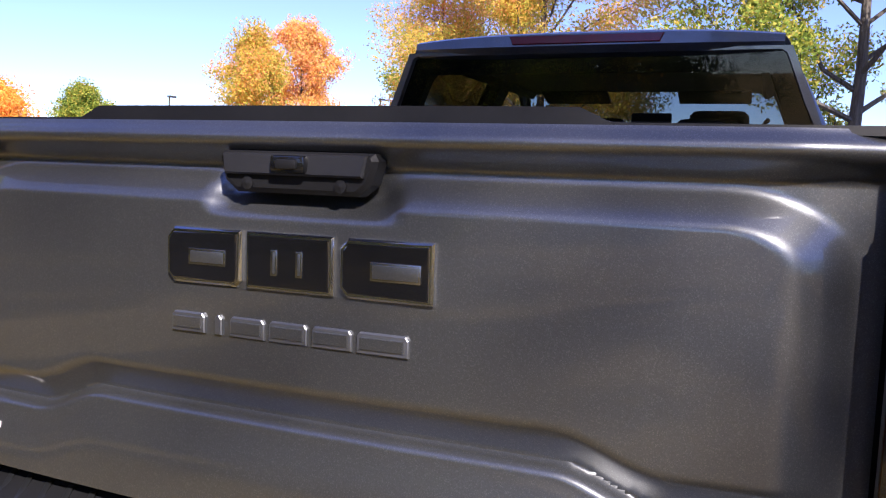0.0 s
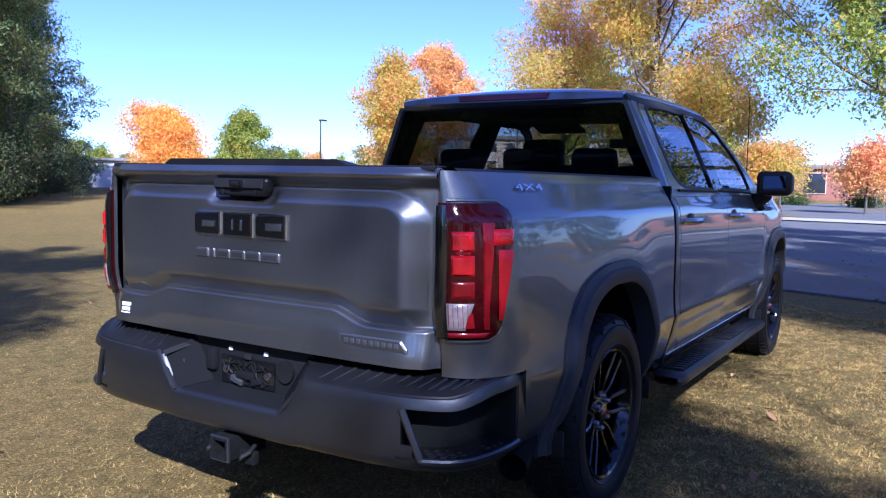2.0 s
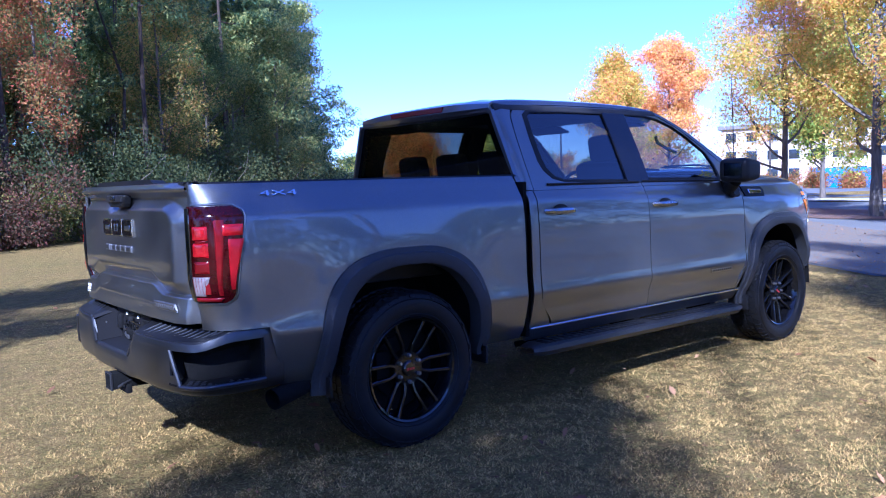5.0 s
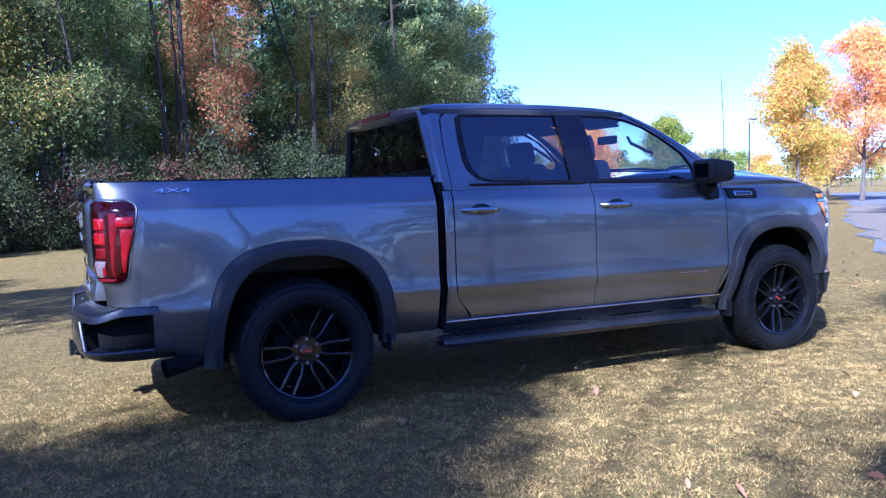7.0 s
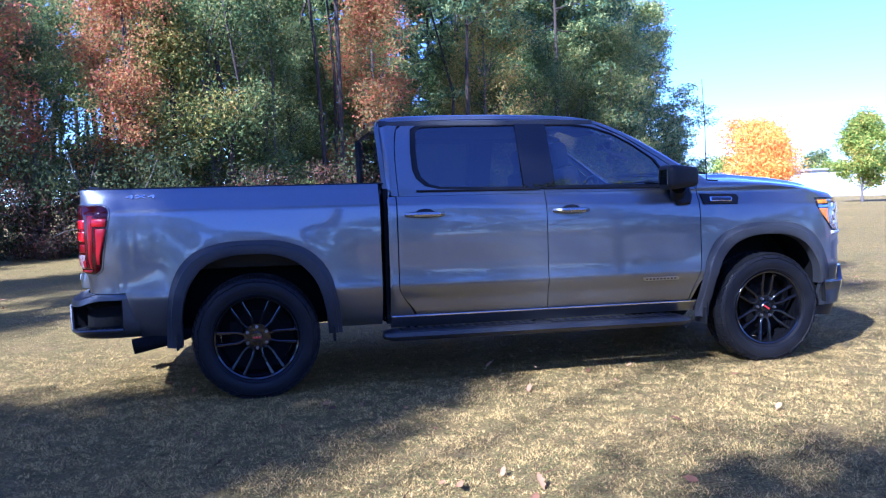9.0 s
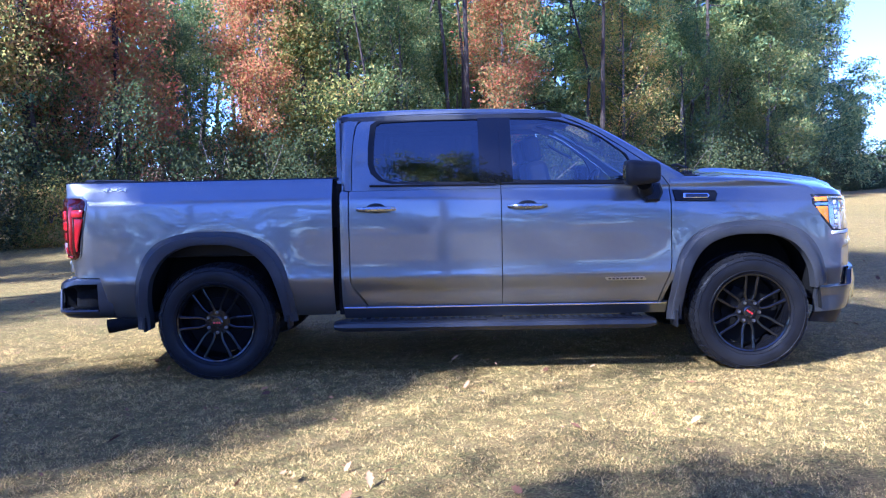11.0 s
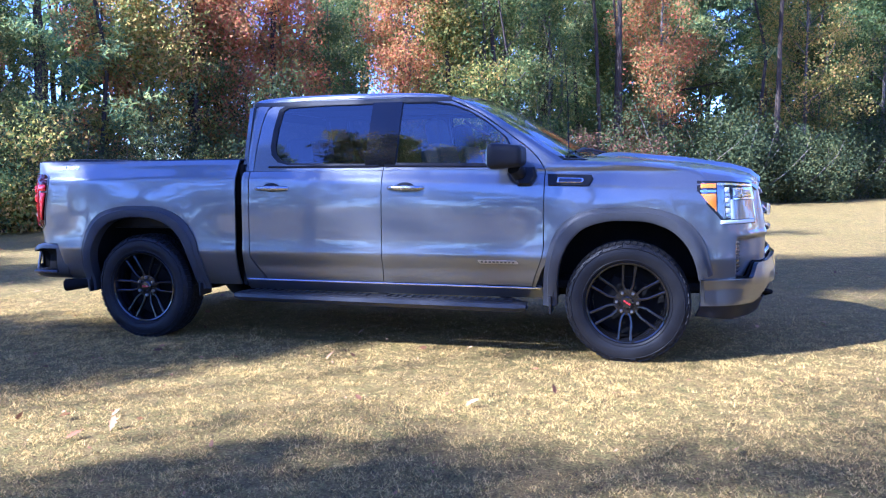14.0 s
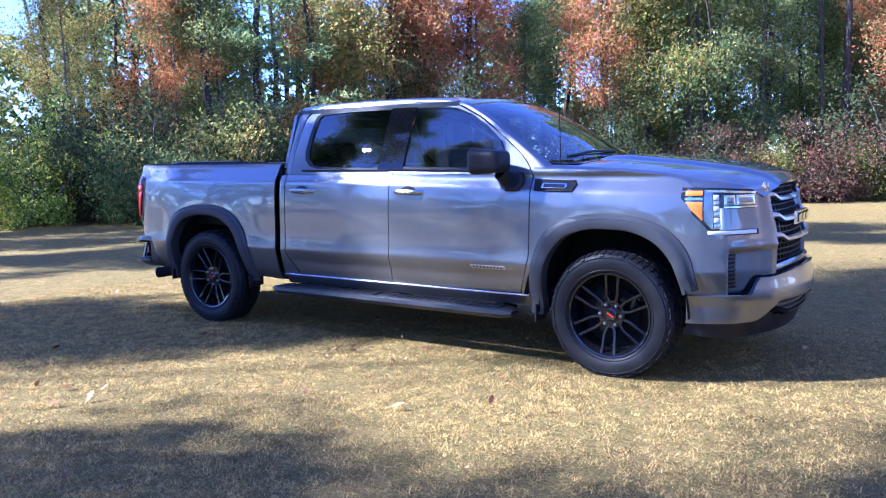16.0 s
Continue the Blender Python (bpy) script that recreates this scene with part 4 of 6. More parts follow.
def add_columns(bm, cols, rows):
    """cols: list of functions of v in 0..1 giving a place."""
    vs = [[bm.verts.new(f(j / rows)) for j in range(rows + 1)] for f in cols]
    for A, B in zip(vs, vs[1:]):
        for j in range(rows):
            bm.faces.new((A[j], B[j], B[j + 1], A[j + 1]))


def add_clipped(bm, cols, levels):
    """cols: (lowest height, place by height). All columns share the same levels, cut off at their foot."""
    vs = []
    for foot, place in cols:
        row, last = [], None
        for z in levels:
            zc = max(z, foot)
            if last is None or zc > last + 1e-5:
                v, last = bm.verts.new(place(zc)), zc
            row.append(v)
        vs.append(row)
    for A, B in zip(vs, vs[1:]):
        for j in range(len(levels) - 1):
            ring = []
            for v in (A[j], B[j], B[j + 1], A[j + 1]):
                if v not in ring:
                    ring.append(v)
            if len(ring) > 2:
                bm.faces.new(ring)


def solid(bm, thick=0.012):
    bmesh.ops.recalc_face_normals(bm, faces=bm.faces[:])
    bmesh.ops.solidify(bm, geom=bm.faces[:], thickness=thick)
    bmesh.ops.recalc_face_normals(bm, faces=bm.faces[:])
    return bm


def corner(a, z):
    """Rear corner of the bed in plan: a = 0 at the side, 1 at the tailgate seam. Returns x, y."""
    Y = yb(-0.80, z)
    t = a * math.pi / 2
    lean = 0.035 * smooth(z, 1.0, 0.75) 
    return -0.80 - (0.280 - lean) * math.sin(t) ** 0.9, Y - (Y - 0.805) * (1 - math.cos(t)) ** 0.95


def bedside(s):
    bm = bmesh.new()
    levels = [0.435 + (1.395 - 0.435) * k / 72 for k in range(73)]
    cols = []
    for k in range(14, 0, -1):
        cols.append((0.738, lambda z, a=k / 14: (corner(a, z)[0], s * corner(a, z)[1], z)))
    for x in arch_xs(0.0, -0.80, 0.880, 40) + [-0.728, -0.722]:
        az = arch_z(x, 0.0)
        foot = max(az, 0.435) if az is not None else (0.738 if x < -0.80 else 0.738 - 0.30 * smooth(x, -0.80, -0.722))
        cols.append((foot, lambda z, x=x: (x, s * yb(x, z), z)))
    cols[14:] = sorted(cols[14:], key=lambda c: c[1](1.3)[0])
    add_clipped(bm, cols, levels)
    b = part("bedside", solid(bm, 0.014), PAINT, truck)
    # rail cap
    def cap(u, v):
        x = -1.030 + (0.880 + 1.030) * u
        yo = yb(max(x, -0.8), 1.395) if x > -0.8 else corner(min(1, math.asin(min(1, (-0.80 - x) / 0.280)) / (math.pi / 2)), 1.395)[1]
        w = (0.0, 0.015, 0.08, 0.105, 0.11)[round(v * 4)]
        zz = (1.392, 1.404, 1.404, 1.396, 1.33)[round(v * 4)]
        return (x, s * (yo - w), zz)
    part("rail_cap", sheet(cap, 30, 4, 0), PLASTIC, b, "black plastic bed rail cap")
    part("inner_wall", box((1.86, 0.03, 0.52), (-0.07, s * 0.80, 1.12), 0.005), PLASTIC, b)
    return b


def flare(s, c):
    """Moulding round a wheel opening."""
    bm = bmesh.new()
    n = 44
    cols = []
    for k in range(n + 1 if c == 0.0 else n - 3):
        (ax, az), (bx, bz) = curve_at(ARCH, k / n), curve_at(ARCH_IN, k / n)
        ax, az = ax * 1.035, az + 0.012 * (az > 0.7)
        prof = []
        for t, o in ((0.0, -0.004), (0.02, 0.012), (0.30, 0.018), (0.36, 0.030), (0.85, 0.038), (1.0, 0.030), (1.0, -0.06)):
            x, z = c + ax + (bx - ax) * t, az + (bz - az) * t
            prof.append((x, s * (yb(x, max(z, 0.44)) + o), z))
        cols.append(lambda v, p=prof: p[round(v * 6)])
    add_columns(bm, cols, 6)
    return part("wheel_arch_moulding", solid(bm, 0.004), FLARE, truck, "dark grey plastic wheel arch moulding", sharp=50)


def liner(s, c):
    bm = bmesh.new()
    cols = []
    for k in range(33):
        x, z = curve_at(ARCH_IN, k / 32)
        x, z = x * 1.05, z + 0.02
        cols.append(lambda v, x=x, z=z: (c + x, s * (0.98 - 0.42 * v), z))
    add_columns(bm, cols, 2)
    vs = [bm.verts.new((c + curve_at(ARCH_IN, k / 32)[0] * 1.05, s * 0.56, curve_at(ARCH_IN, k / 32)[1] + 0.02)) for k in range(33)]
    bm.faces.new(vs)
    part("wheel_arch_liner", bm, UNDER, truck, "black wheel arch liner", sharp=60)


def tail_lamp(s):
    """Lamp that wraps the rear corner: q runs from the tailgate seam (0) round to the side (1)."""
    def place(q, z, o):
        if q < 0.72:
            x, y = corner(1 - q / 0.72, z)
            t = (1 - q / 0.72) * math.pi / 2
            return (x - o * math.sin(t), s * (y + o * math.cos(t)), z)
        x = -0.80 + (q - 0.72) * 0.12
        return (x, s * (yb(x, z) + o), z)
    def zone(name, q0, q1, z0, z1, o, mat, parent, cut=0.0, bulge=0.0, nq=14, nz=10, label="", turn=0.0):
        bm = bmesh.new()
        def fn(u, v):
            z = z0 + (z1 - z0) * v
            qq = q1 - cut * (1 - v)
            if turn:
                e = max(0.0, 1 - min(v, 1 - v) / 0.14)
                qq -= turn * (1 - math.sqrt(1 - e * e))
            q = q0 + (qq - q0) * u
            e = min(u, 1 - u, v, 1 - v)
            return place(q, z, o + bulge * smooth(e, 0, 0.12))
        add_grid(bm, fn, nq, nz)
        return part(name, solid(bm, 0.02), mat, parent, label, sharp=40)
    lamp = zone("tail_lamp", 0.0, 0.612, 0.866, 1.296, 0.008, DARK_RED, truck, 0.13, 0.010, 26, 34, "red and smoked tail lamp with a white reversing lens", 0.09)
    zone("inner_shade", 0.0, 0.10, 0.872, 1.288, 0.0185, GLOSS, lamp, 0.0, 0.004, 5, 16, "smoked black inner edge")
    zone("brake_lens", 0.135, 0.30, 1.146, 1.208, 0.0185, RED_LENS, lamp, 0.0, 0.009, 10, 10, "bright red brake lens")
    zone("brake_lens", 0.135, 0.30, 1.070, 1.134, 0.0185, RED_LENS, lamp, 0.0, 0.009, 10, 10, "bright red brake lens")
    zone("lens_rib", 0.165, 0.275, 1.134, 1.146, 0.0185, DIM_RED, lamp, 0.0, 0.004, 6, 4)
    for k in range(5):
        zone("lens_rib", 0.115 + 0.034 * k, 0.122 + 0.034 * k, 0.905, 0.980, 0.0235, DIM_RED, lamp, 0.007 if k > 3 else 0.0, 0.002, 2, 6, "fine rib of the reversing lens")
    zone("turn_lens", 0.14, 0.30, 1.0, 1.052, 0.0185, DIM_RED, lamp, 0.0, 0.004)
    zone("reversing_lens", 0.10, 0.30, 0.898, 0.984, 0.0185, WHITE_LENS, lamp, 0.07, 0.006, label="clear white reversing lens")
    zone("side_lens", 0.42, 0.585, 1.165, 1.215, 0.0185, RED_LENS, lamp, 0.01, 0.006, 12, 5)
    zone("side_lens", 0.465, 0.580, 0.925, 1.150, 0.0185, SIDE_RED, lamp, 0.085, 0.006, 8, 12)
    zone("light_bar", 0.36, 0.445, 0.900, 1.235, 0.0185, DIM_RED, lamp, 0.05, 0.006, 6, 14)
    zone("foot_lens", 0.10, 0.40, 0.874, 0.890, 0.0185, DIM_RED, lamp, 0.04, 0.004, 10, 3)
    edge = [place(0.60 * k / 10, 0.858, 0.002) for k in range(1, 7)]
    for k in range(19):
        v = k / 18
        e = max(0.0, 1 - min(v, 1 - v) / 0.14)
        edge.append(place(0.625 - 0.13 * (1 - v) - 0.09 * (1 - math.sqrt(1 - e * e)), 0.860 + 0.442 * v, 0.002))
    edge += [place(0.55 * (1 - k / 6), 1.304, 0.002) for k in range(1, 6)]
    part("lamp_bezel", tube(edge, 0.006, 6), PAINT, truck)


def facet(t, r=0.16):
    """A straight ramp from 0 to 1 with softened ends."""
    t = min(max(t, -r), 1 + r)
    if t < r:
        return (t + r) ** 2 / (4 * r)
    if t > 1 - r:
        return 1 - (1 + r - t) ** 2 / (4 * r)
    return t


def tail_x(y, z):
    """The tailgate's outer face."""
    ay = abs(y)
    x = -1.100 + 0.022 * (ay / 0.8) ** 2 + 0.034 * smooth(ay, 0.64, 0.81) ** 2
    # top lip, hollow below it
    x -= 0.046 * smooth(z, 1.334, 1.376) * (1 - 0.5 * smooth(z, 1.380, 1.405))
    # main panel, proud, with broad bevelled flanks and rounded corners; a hollow under the handle
    edge = 0.938 - 0.046 * smooth(ay, 0.40, 0.56)
    u, v = (ay - 0.693) / 0.072, (z - 1.280) / 0.046
    d = math.hypot(max(u + 1.3, 0), max(v + 1.3, 0)) - 1.3
    m = (1 - facet(d, 0.12)) * facet((z - edge) / 0.056, 0.14)
    m *= 1 - facet((0.172 - ay) / 0.04) * facet((z - 1.258) / 0.035)
    x -= 0.040 * m
    # lower shelf
    x -= (0.030 + 0.014 * smooth(edge - z, 0.0, 0.11)) * smooth(edge - z, -0.002, 0.012) * smooth(0.797 - ay, 0.0, 0.03)
    return x


def build_tailgate():
    bm = bmesh.new()
    add_grid(bm, lambda u, v: (lambda y, z: (tail_x(y, z), y, z))(-0.800 + 1.600 * u, 0.764 + 0.640 * v), 160, 140)
    g = part("tailgate", solid(bm, 0.05), PAINT, truck, sharp=60)
    # black cap with a raised middle
    def cap(u, v):
        y = -0.79 + 1.58 * u
        raise_ = 0.020 * smooth(0.46 - abs(y), 0.0, 0.05)
        p = ((-1.118, 1.396), (-1.114, 1.408 + raise_), (-1.05, 1.410 + raise_ * 0.6), (-1.04, 1.395))[round(v * 3)]
        return (p[0] + 0.028 * (abs(y) / 0.8) ** 2, y, p[1])
    part("top_cap", sheet(cap, 80, 3, 0.004), PLASTIC, g, "black plastic tailgate cap", sharp=50)
    hx = -1.112
    rim = [(-0.130, 1.358), (0.130, 1.358), (0.136, 1.347), (0.126, 1.312), (0.104, 1.295), (-0.104, 1.295), (-0.126, 1.312), (-0.136, 1.347)]
    h = part("handle", slab(rim, 0.036, lambda a, b, d: (hx - d, a, b), 0.008), PLASTIC, g, "black tailgate handle with camera housing", sharp=30)
    part("pull", slab([(-0.124, 1.355), (0.124, 1.355), (0.118, 1.322), (-0.118, 1.322)], 0.014, lambda a, b, d: (hx - 0.034 - d + 0.12 * (b - 1.318), a, b), 0.004), SATIN, h)
    part("camera_housing", box((0.022, 0.058, 0.026), (hx - 0.046, 0, 1.339), 0.005), GLOSS, h)
    part("camera_lens", box((0.012, 0.036, 0.014), (hx - 0.056, 0, 1.339), 0.004), PLASTIC, h)
    for y in (-0.08, 0.08):
        part("screw", lathe([(0.0, -0.004), (0.009, -0.004), (0.010, 0.004), (0.0, 0.006)], 12), PLASTIC, h).matrix_basis = pose(hx - 0.036, y, 1.309, 0, 0, 90)
    # emblem of three bold blocks, black with thin bright rims; no lettering
    ex = lambda a, b, d: (tail_x(0.0, 1.194) + 0.004 - d, -a, b)
    shapes = ([(-0.236, 1.220), (-0.222, 1.235), (-0.094, 1.235), (-0.094, 1.156), (-0.104, 1.146), (-0.222, 1.146), (-0.236, 1.160)],
              [(-0.084, 1.235), (0.068, 1.235), (0.068, 1.146), (-0.084, 1.146)],
              [(0.078, 1.220), (0.092, 1.235), (0.228, 1.235), (0.228, 1.146), (0.092, 1.146), (0.078, 1.160)])
    for k, o in enumerate(shapes):
        blk = part("emblem", slab(o, 0.012, ex, 0.004), CHROME, g, "black block with a thin bright rim, of the tailgate emblem", sharp=20)
        inner = shrink(o, 0.0085)
        part("inlay", slab(inner, 0.007, lambda a, b, d: (ex(a, b, d)[0] - 0.009, -a, b), 0.002), GLOSS, blk)
        for c, w, h in (((-0.153, 0.070, 0.026),), ((-0.030, 0.012, 0.040), (0.014, 0.012, 0.040)), ((0.172, 0.080, 0.028),))[k]:
            part("slot", box((0.004, w, h), (tail_x(0, 1.194) - 0.012, -c, 1.190), 0.0015), HANDLE, blk)
            part("slot_floor", box((0.003, w - 0.008, h - 0.008), (tail_x(0, 1.194) - 0.0135, -c, 1.190), 0.001), PAINT, blk)
    # second row: six small bright-rimmed bars
    for k, (a, w) in enumerate(((-0.196, 0.064), (-0.138, 0.014), (-0.084, 0.064), (-0.010, 0.068), (0.066, 0.068), (0.150, 0.084))):
        o = [(a - w / 2 + 0.005, 1.098), (a + w / 2 - 0.005, 1.098), (a + w / 2, 1.092), (a + w / 2, 1.066), (a - w / 2, 1.066), (a - w / 2, 1.092)]
        b = part("nameplate_bar", slab(o, 0.008, lambda a, b, d: (tail_x(0.0, 1.084) + 0.003 - d, -a, b), 0.002), TRIM, g, "bright-rimmed bar of the tailgate nameplate", sharp=20)
        if w > 0.03:
            part("inlay", slab([(a - w * 0.42, 1.091), (a + w * 0.42, 1.091), (a + w * 0.42, 1.073), (a - w * 0.42, 1.073)], 0.004, lambda a, b, d: (tail_x(0.0, 1.084) - 0.004 - d, -a, b), 0.001), PAINT, b)
    # trim plate low on the right
    px = lambda a, b, d: (tail_x(-0.6, 0.82) + 0.004 - d + 0.045 * (a - 0.6), -a, b)
    pl = part("trim_plate", slab([(0.455, 0.852), (0.700, 0.852), (0.722, 0.826), (0.722, 0.814), (0.470, 0.814), (0.455, 0.828)], 0.007, px, 0.003), TRIM, g, "bright-rimmed trim plate with bars", sharp=20)
    part("inlay", slab([(0.462, 0.848), (0.697, 0.848), (0.715, 0.825), (0.715, 0.818), (0.474, 0.818), (0.462, 0.830)], 0.003, lambda a, b, d: (px(a, b, d)[0] - 0.006, -a, b), 0.001), PAINT, pl)
    for k in range(9):
        a = 0.487 + 0.0247 * k
        part("bar", box((0.004, 0.017, 0.017), (px(a, 0.833, 0.010)[0], -a, 0.833), 0.002), TRIM, pl)
    # dealer sticker as plain bars
    for k, (z, w, h) in enumerate(((0.836, 0.056, 0.015), (0.817, 0.050, 0.015), (0.802, 0.054, 0.005))):
        part("sticker_bar", box((0.002, w, h), (tail_x(0.672, z) - 0.0015, 0.672, z), 0), WHITE_PAINT, g, "white sticker bar")
    return g


def bumper_plan(a):
    """Rear bumper in plan: a from -1 (right side) over 0 (middle) to 1. Returns x, y of the outer face."""
    t = abs(a)
    pts = ((-1.225, 0.0), (-1.222, 0.22), (-1.214, 0.44), (-1.198, 0.64), (-1.165, 0.80), (-1.10, 0.910), (-1.00, 0.962), (-0.88, 0.976), (-0.725, 0.964))
    x, y = curve_at(pts, t)
    return x, math.copysign(y, a)


def bumper_in(a, d):
    """A place d metres in from the bumper's face."""
    x, y = bumper_plan(a)
    n = Vector((x + 0.55, y, 0)).normalized()
    return x - n.x * d, y - n.y * d


def bumper_top(a):
    """Height of the face's top edge: lower in the middle, where the plate recess is cut, and rising round the corners."""
    x, y = bumper_plan(a)
    return 0.688 + 0.045 * smooth(abs(a), 0.58, 0.80) - 0.122 * smooth(0.365 - abs(y), 0.0, 0.10)


def build_rear_bumper():
    bm = bmesh.new()
    na = 120
    zr = (0.0, 0.035, 0.10, 0.20, 0.38, 0.86, 0.93, 1.0)
    ins = (0.055, 0.030, 0.012, 0.004, 0.0, 0.0, 0.002, 0.009)
    vs = []
    for k in range(na + 1):
        a = -1 + 2 * k / na
        t = bumper_top(a)
        col = []
        for f, i in zip(zr, ins):
            x, y = bumper_in(a, i)
            col.append(bm.verts.new((x, y, 0.445 + f * (t - 0.445))))
        x, y = bumper_in(a, 0.022)
        col.append(bm.verts.new((x, y, t + 0.004)))
        vs.append(col)
    for i in range(na):
        a = abs(-1 + 2 * (i + 0.5) / na)
        for j in range(len(zr)):
            if 0.45 + 0.04 * (4 - j) < a < 0.915 and 3 <= j <= 4:
                continue
            bm.faces.new((vs[i][j], vs[i + 1][j], vs[i + 1][j + 1], vs[i][j + 1]))
    b = part("rear_bumper", solid(bm, 0.010), BUMPER, truck, "dark grey rear bumper with black step pads and corner steps", sharp=40)
    for s in (-1, 1):
        # pocket of the corner step
        def pocket(u, v):
            d, f = ((0.004, 0.19), (0.004, 0.215), (0.115, 0.24), (0.125, 0.70), (0.10, 0.86), (0.004, 0.875))[round(v * 5)]
            a = 0.44 + 0.48 * u
            e = smooth(min(u, 1 - u), 0.0, 0.11)
            x, y = bumper_in(s * a, 0.006 + (d - 0.004) * e)
            t = bumper_top(s * a)
            return (x, y, 0.445 + f * (t - 0.445))
        p = part("corner_step", sheet(pocket, 40, 5, 0.003), UNDER, b, "black recessed corner step", sharp=30)
        for r in range(3):
            for k in range(9):
                a = s * (0.55 + 0.036 * k)
                x, y = bumper_in(a, 0.025 + 0.026 * r)
                n = Vector((x + 0.55, y, 0)).normalized()
                part("tread_rib", box((0.016, 0.022, 0.008), (x, y, 0.502 + 0.006 * (abs(a) > 0.75)), 0.002, turn=(0, 0, math.degrees(math.atan2(n.y, n.x)) + 30)), SATIN, p)
        # bevelled lip round the foot and inner end of the pocket
        pts = []
        for k in range(29):
            a = 0.455 + 0.46 * (k - 4) / 24 if k > 4 else 0.445 + 0.002 * k
            f = 0.86 - 0.67 * k / 4 if k < 4 else 0.195
            if k < 4:
                a = 0.452 + 0.055 * k / 4
            x, y = bumper_in(s * max(a, 0.452 + (0.055 if k >= 4 else 0)), 0.0)
            pts.append((x, y, 0.445 + f * (bumper_top(s * a) - 0.445)))
        part("step_edge", tube(pts, 0.012, 8), BUMPER, b)
        # step pad on top, sloping down to the face
        def pad(u, v):
            a = 0.195 + 0.68 * u
            d = (0.016, 0.020, 0.09, 0.16)[round(v * 3)]
            x, y = bumper_in(s * a, d)
            t = bumper_top(s * a)
            z = t + (0.000, 0.008, 0.030, 0.048)[round(v * 3)] * (1 - 0.75 * smooth(a, 0.60, 0.80))
            z = max(z, 0.0)
            return (x, y, z)
        pd = part("step_pad", sheet(pad, 60, 3, 0.005), PLASTIC, b, "black ribbed step pad", sharp=30)
        for k in range(12):
            a = s * (0.245 + 0.034 * k)
            x, y = bumper_plan(a)
            part("tread_rib", box((0.095, 0.013, 0.009), (x + 0.075, y * 0.985, bumper_top(a) + 0.028 * (1 - 0.75 * smooth(abs(a), 0.60, 0.80))), 0.003, turn=(0, -22, s * 24)), BUMPER, pd)
        # sloping side of the plate recess
        def flank(u, v):
            top, foot = Vector((-1.200, 0.372, 0.690)), Vector((-1.212, 0.262, 0.566))
            btop, bfoot = Vector((-1.088, 0.285, 0.742)), Vector((-1.100, 0.185, 0.590))
            q = top.lerp(foot, v).lerp(btop.lerp(bfoot, v), u)
            return (q.x, s * q.y, q.z)
        part("recess_flank", sheet(flank, 6, 8, 0.006), FLANK, b)
        part("recess_edge", tube([(-1.203, s * 0.376, 0.695), (-1.216, s * 0.262, 0.566)], 0.009, 6), BUMPER, b)
    # middle recess for the number plate
    part("plate_recess", box((0.02, 0.60, 0.19), (-1.085, 0, 0.665), 0.006, turn=(0, 4, 0)), PLASTIC, b)
    def shelf(u, v):
        y = -0.27 + 0.54 * u
        return (-1.210 + 0.118 * v, y * (1 - 0.28 * v), 0.564 + 0.026 * v)
    part("recess_shelf", sheet(shelf, 10, 3, 0.006), PLASTIC, b)
    part("plate_bracket", box((0.010, 0.27, 0.105), (-1.103, 0.0, 0.645), 0.004), GLOSS, b)
    for y in (0.095, -0.085):
        part("clip", box((0.008, 0.017, 0.015), (-1.097, y, 0.722), 0.002), WHITE_PAINT, b)
    for y in (-0.105, 0.105):
        part("bolt", lathe([(0, -0.010), (0.012, -0.010), (0.014, 0.004), (0, 0.006)], 10), STEEL, b).matrix_basis = pose(-1.112, y, 0.645, 0, 0, 90)
    rng = random.Random(31)
    for k in range(9):
        pts = [(-1.110 - 0.008 * rng.random(), 0.088 - 0.022 * k + rng.uniform(-0.03, 0.03), 0.604 + 0.016 * j + rng.uniform(-0.008, 0.008)) for j in range(6)]
        part("lead", tube(pts, 0.0026 + 0.0016 * rng.random(), 5), (UNDER, PLASTIC, UNDER)[k % 3], b)
    part("connector", box((0.018, 0.062, 0.024), (-1.114, 0.045, 0.612), 0.005, turn=(14, 0, 0)), TRIM, b, "grey wiring connector")
    part("connector", box((0.016, 0.050, 0.022), (-1.114, -0.055, 0.618), 0.004, turn=(-18, 0, 0)), PLASTIC, b)
    part("connector", box((0.014, 0.030, 0.020), (-1.112, -0.01, 0.706), 0.003), SATIN, b)
    part("latch", box((0.02, 0.09, 0.03), (-1.114, 0.0, 0.635), 0.008), UNDER, b)
    part("socket_cover", lathe([(0, -0.020), (0.030, -0.020), (0.038, -0.010), (0.040, 0.01), (0, 0.01)], 20), PLASTIC, b).matrix_basis = pose(-1.100, -0.185, 0.672, 0, 0, 90)
    part("socket", box((0.03, 0.05, 0.085), (-1.105, 0.185, 0.675), 0.010), PLASTIC, b, "black trailer socket")
    part("release", box((0.012, 0.03, 0.022), (-1.150, 0.30, 0.655), 0.004), STEEL, b)
    # hitch
    rec = part("hitch_receiver", box((0.19, 0.013, 0.084), (-1.15, 0.036, 0.395), 0.003), UNDER, b, "black hollow square hitch receiver")
    part("side_wall", box((0.19, 0.013, 0.084), (-1.15, -0.036, 0.395), 0.003), UNDER, rec)
    for z in (0.360, 0.430):
        part("tube_wall", box((0.19, 0.058, 0.013), (-1.15, 0, z), 0.003), UNDER, rec)
    part("collar", tube([(-1.238, 0.041, 0.354), (-1.238, 0.041, 0.436), (-1.238, -0.041, 0.436), (-1.238, -0.041, 0.354)], 0.008, 6, closed=True), SATIN, rec)
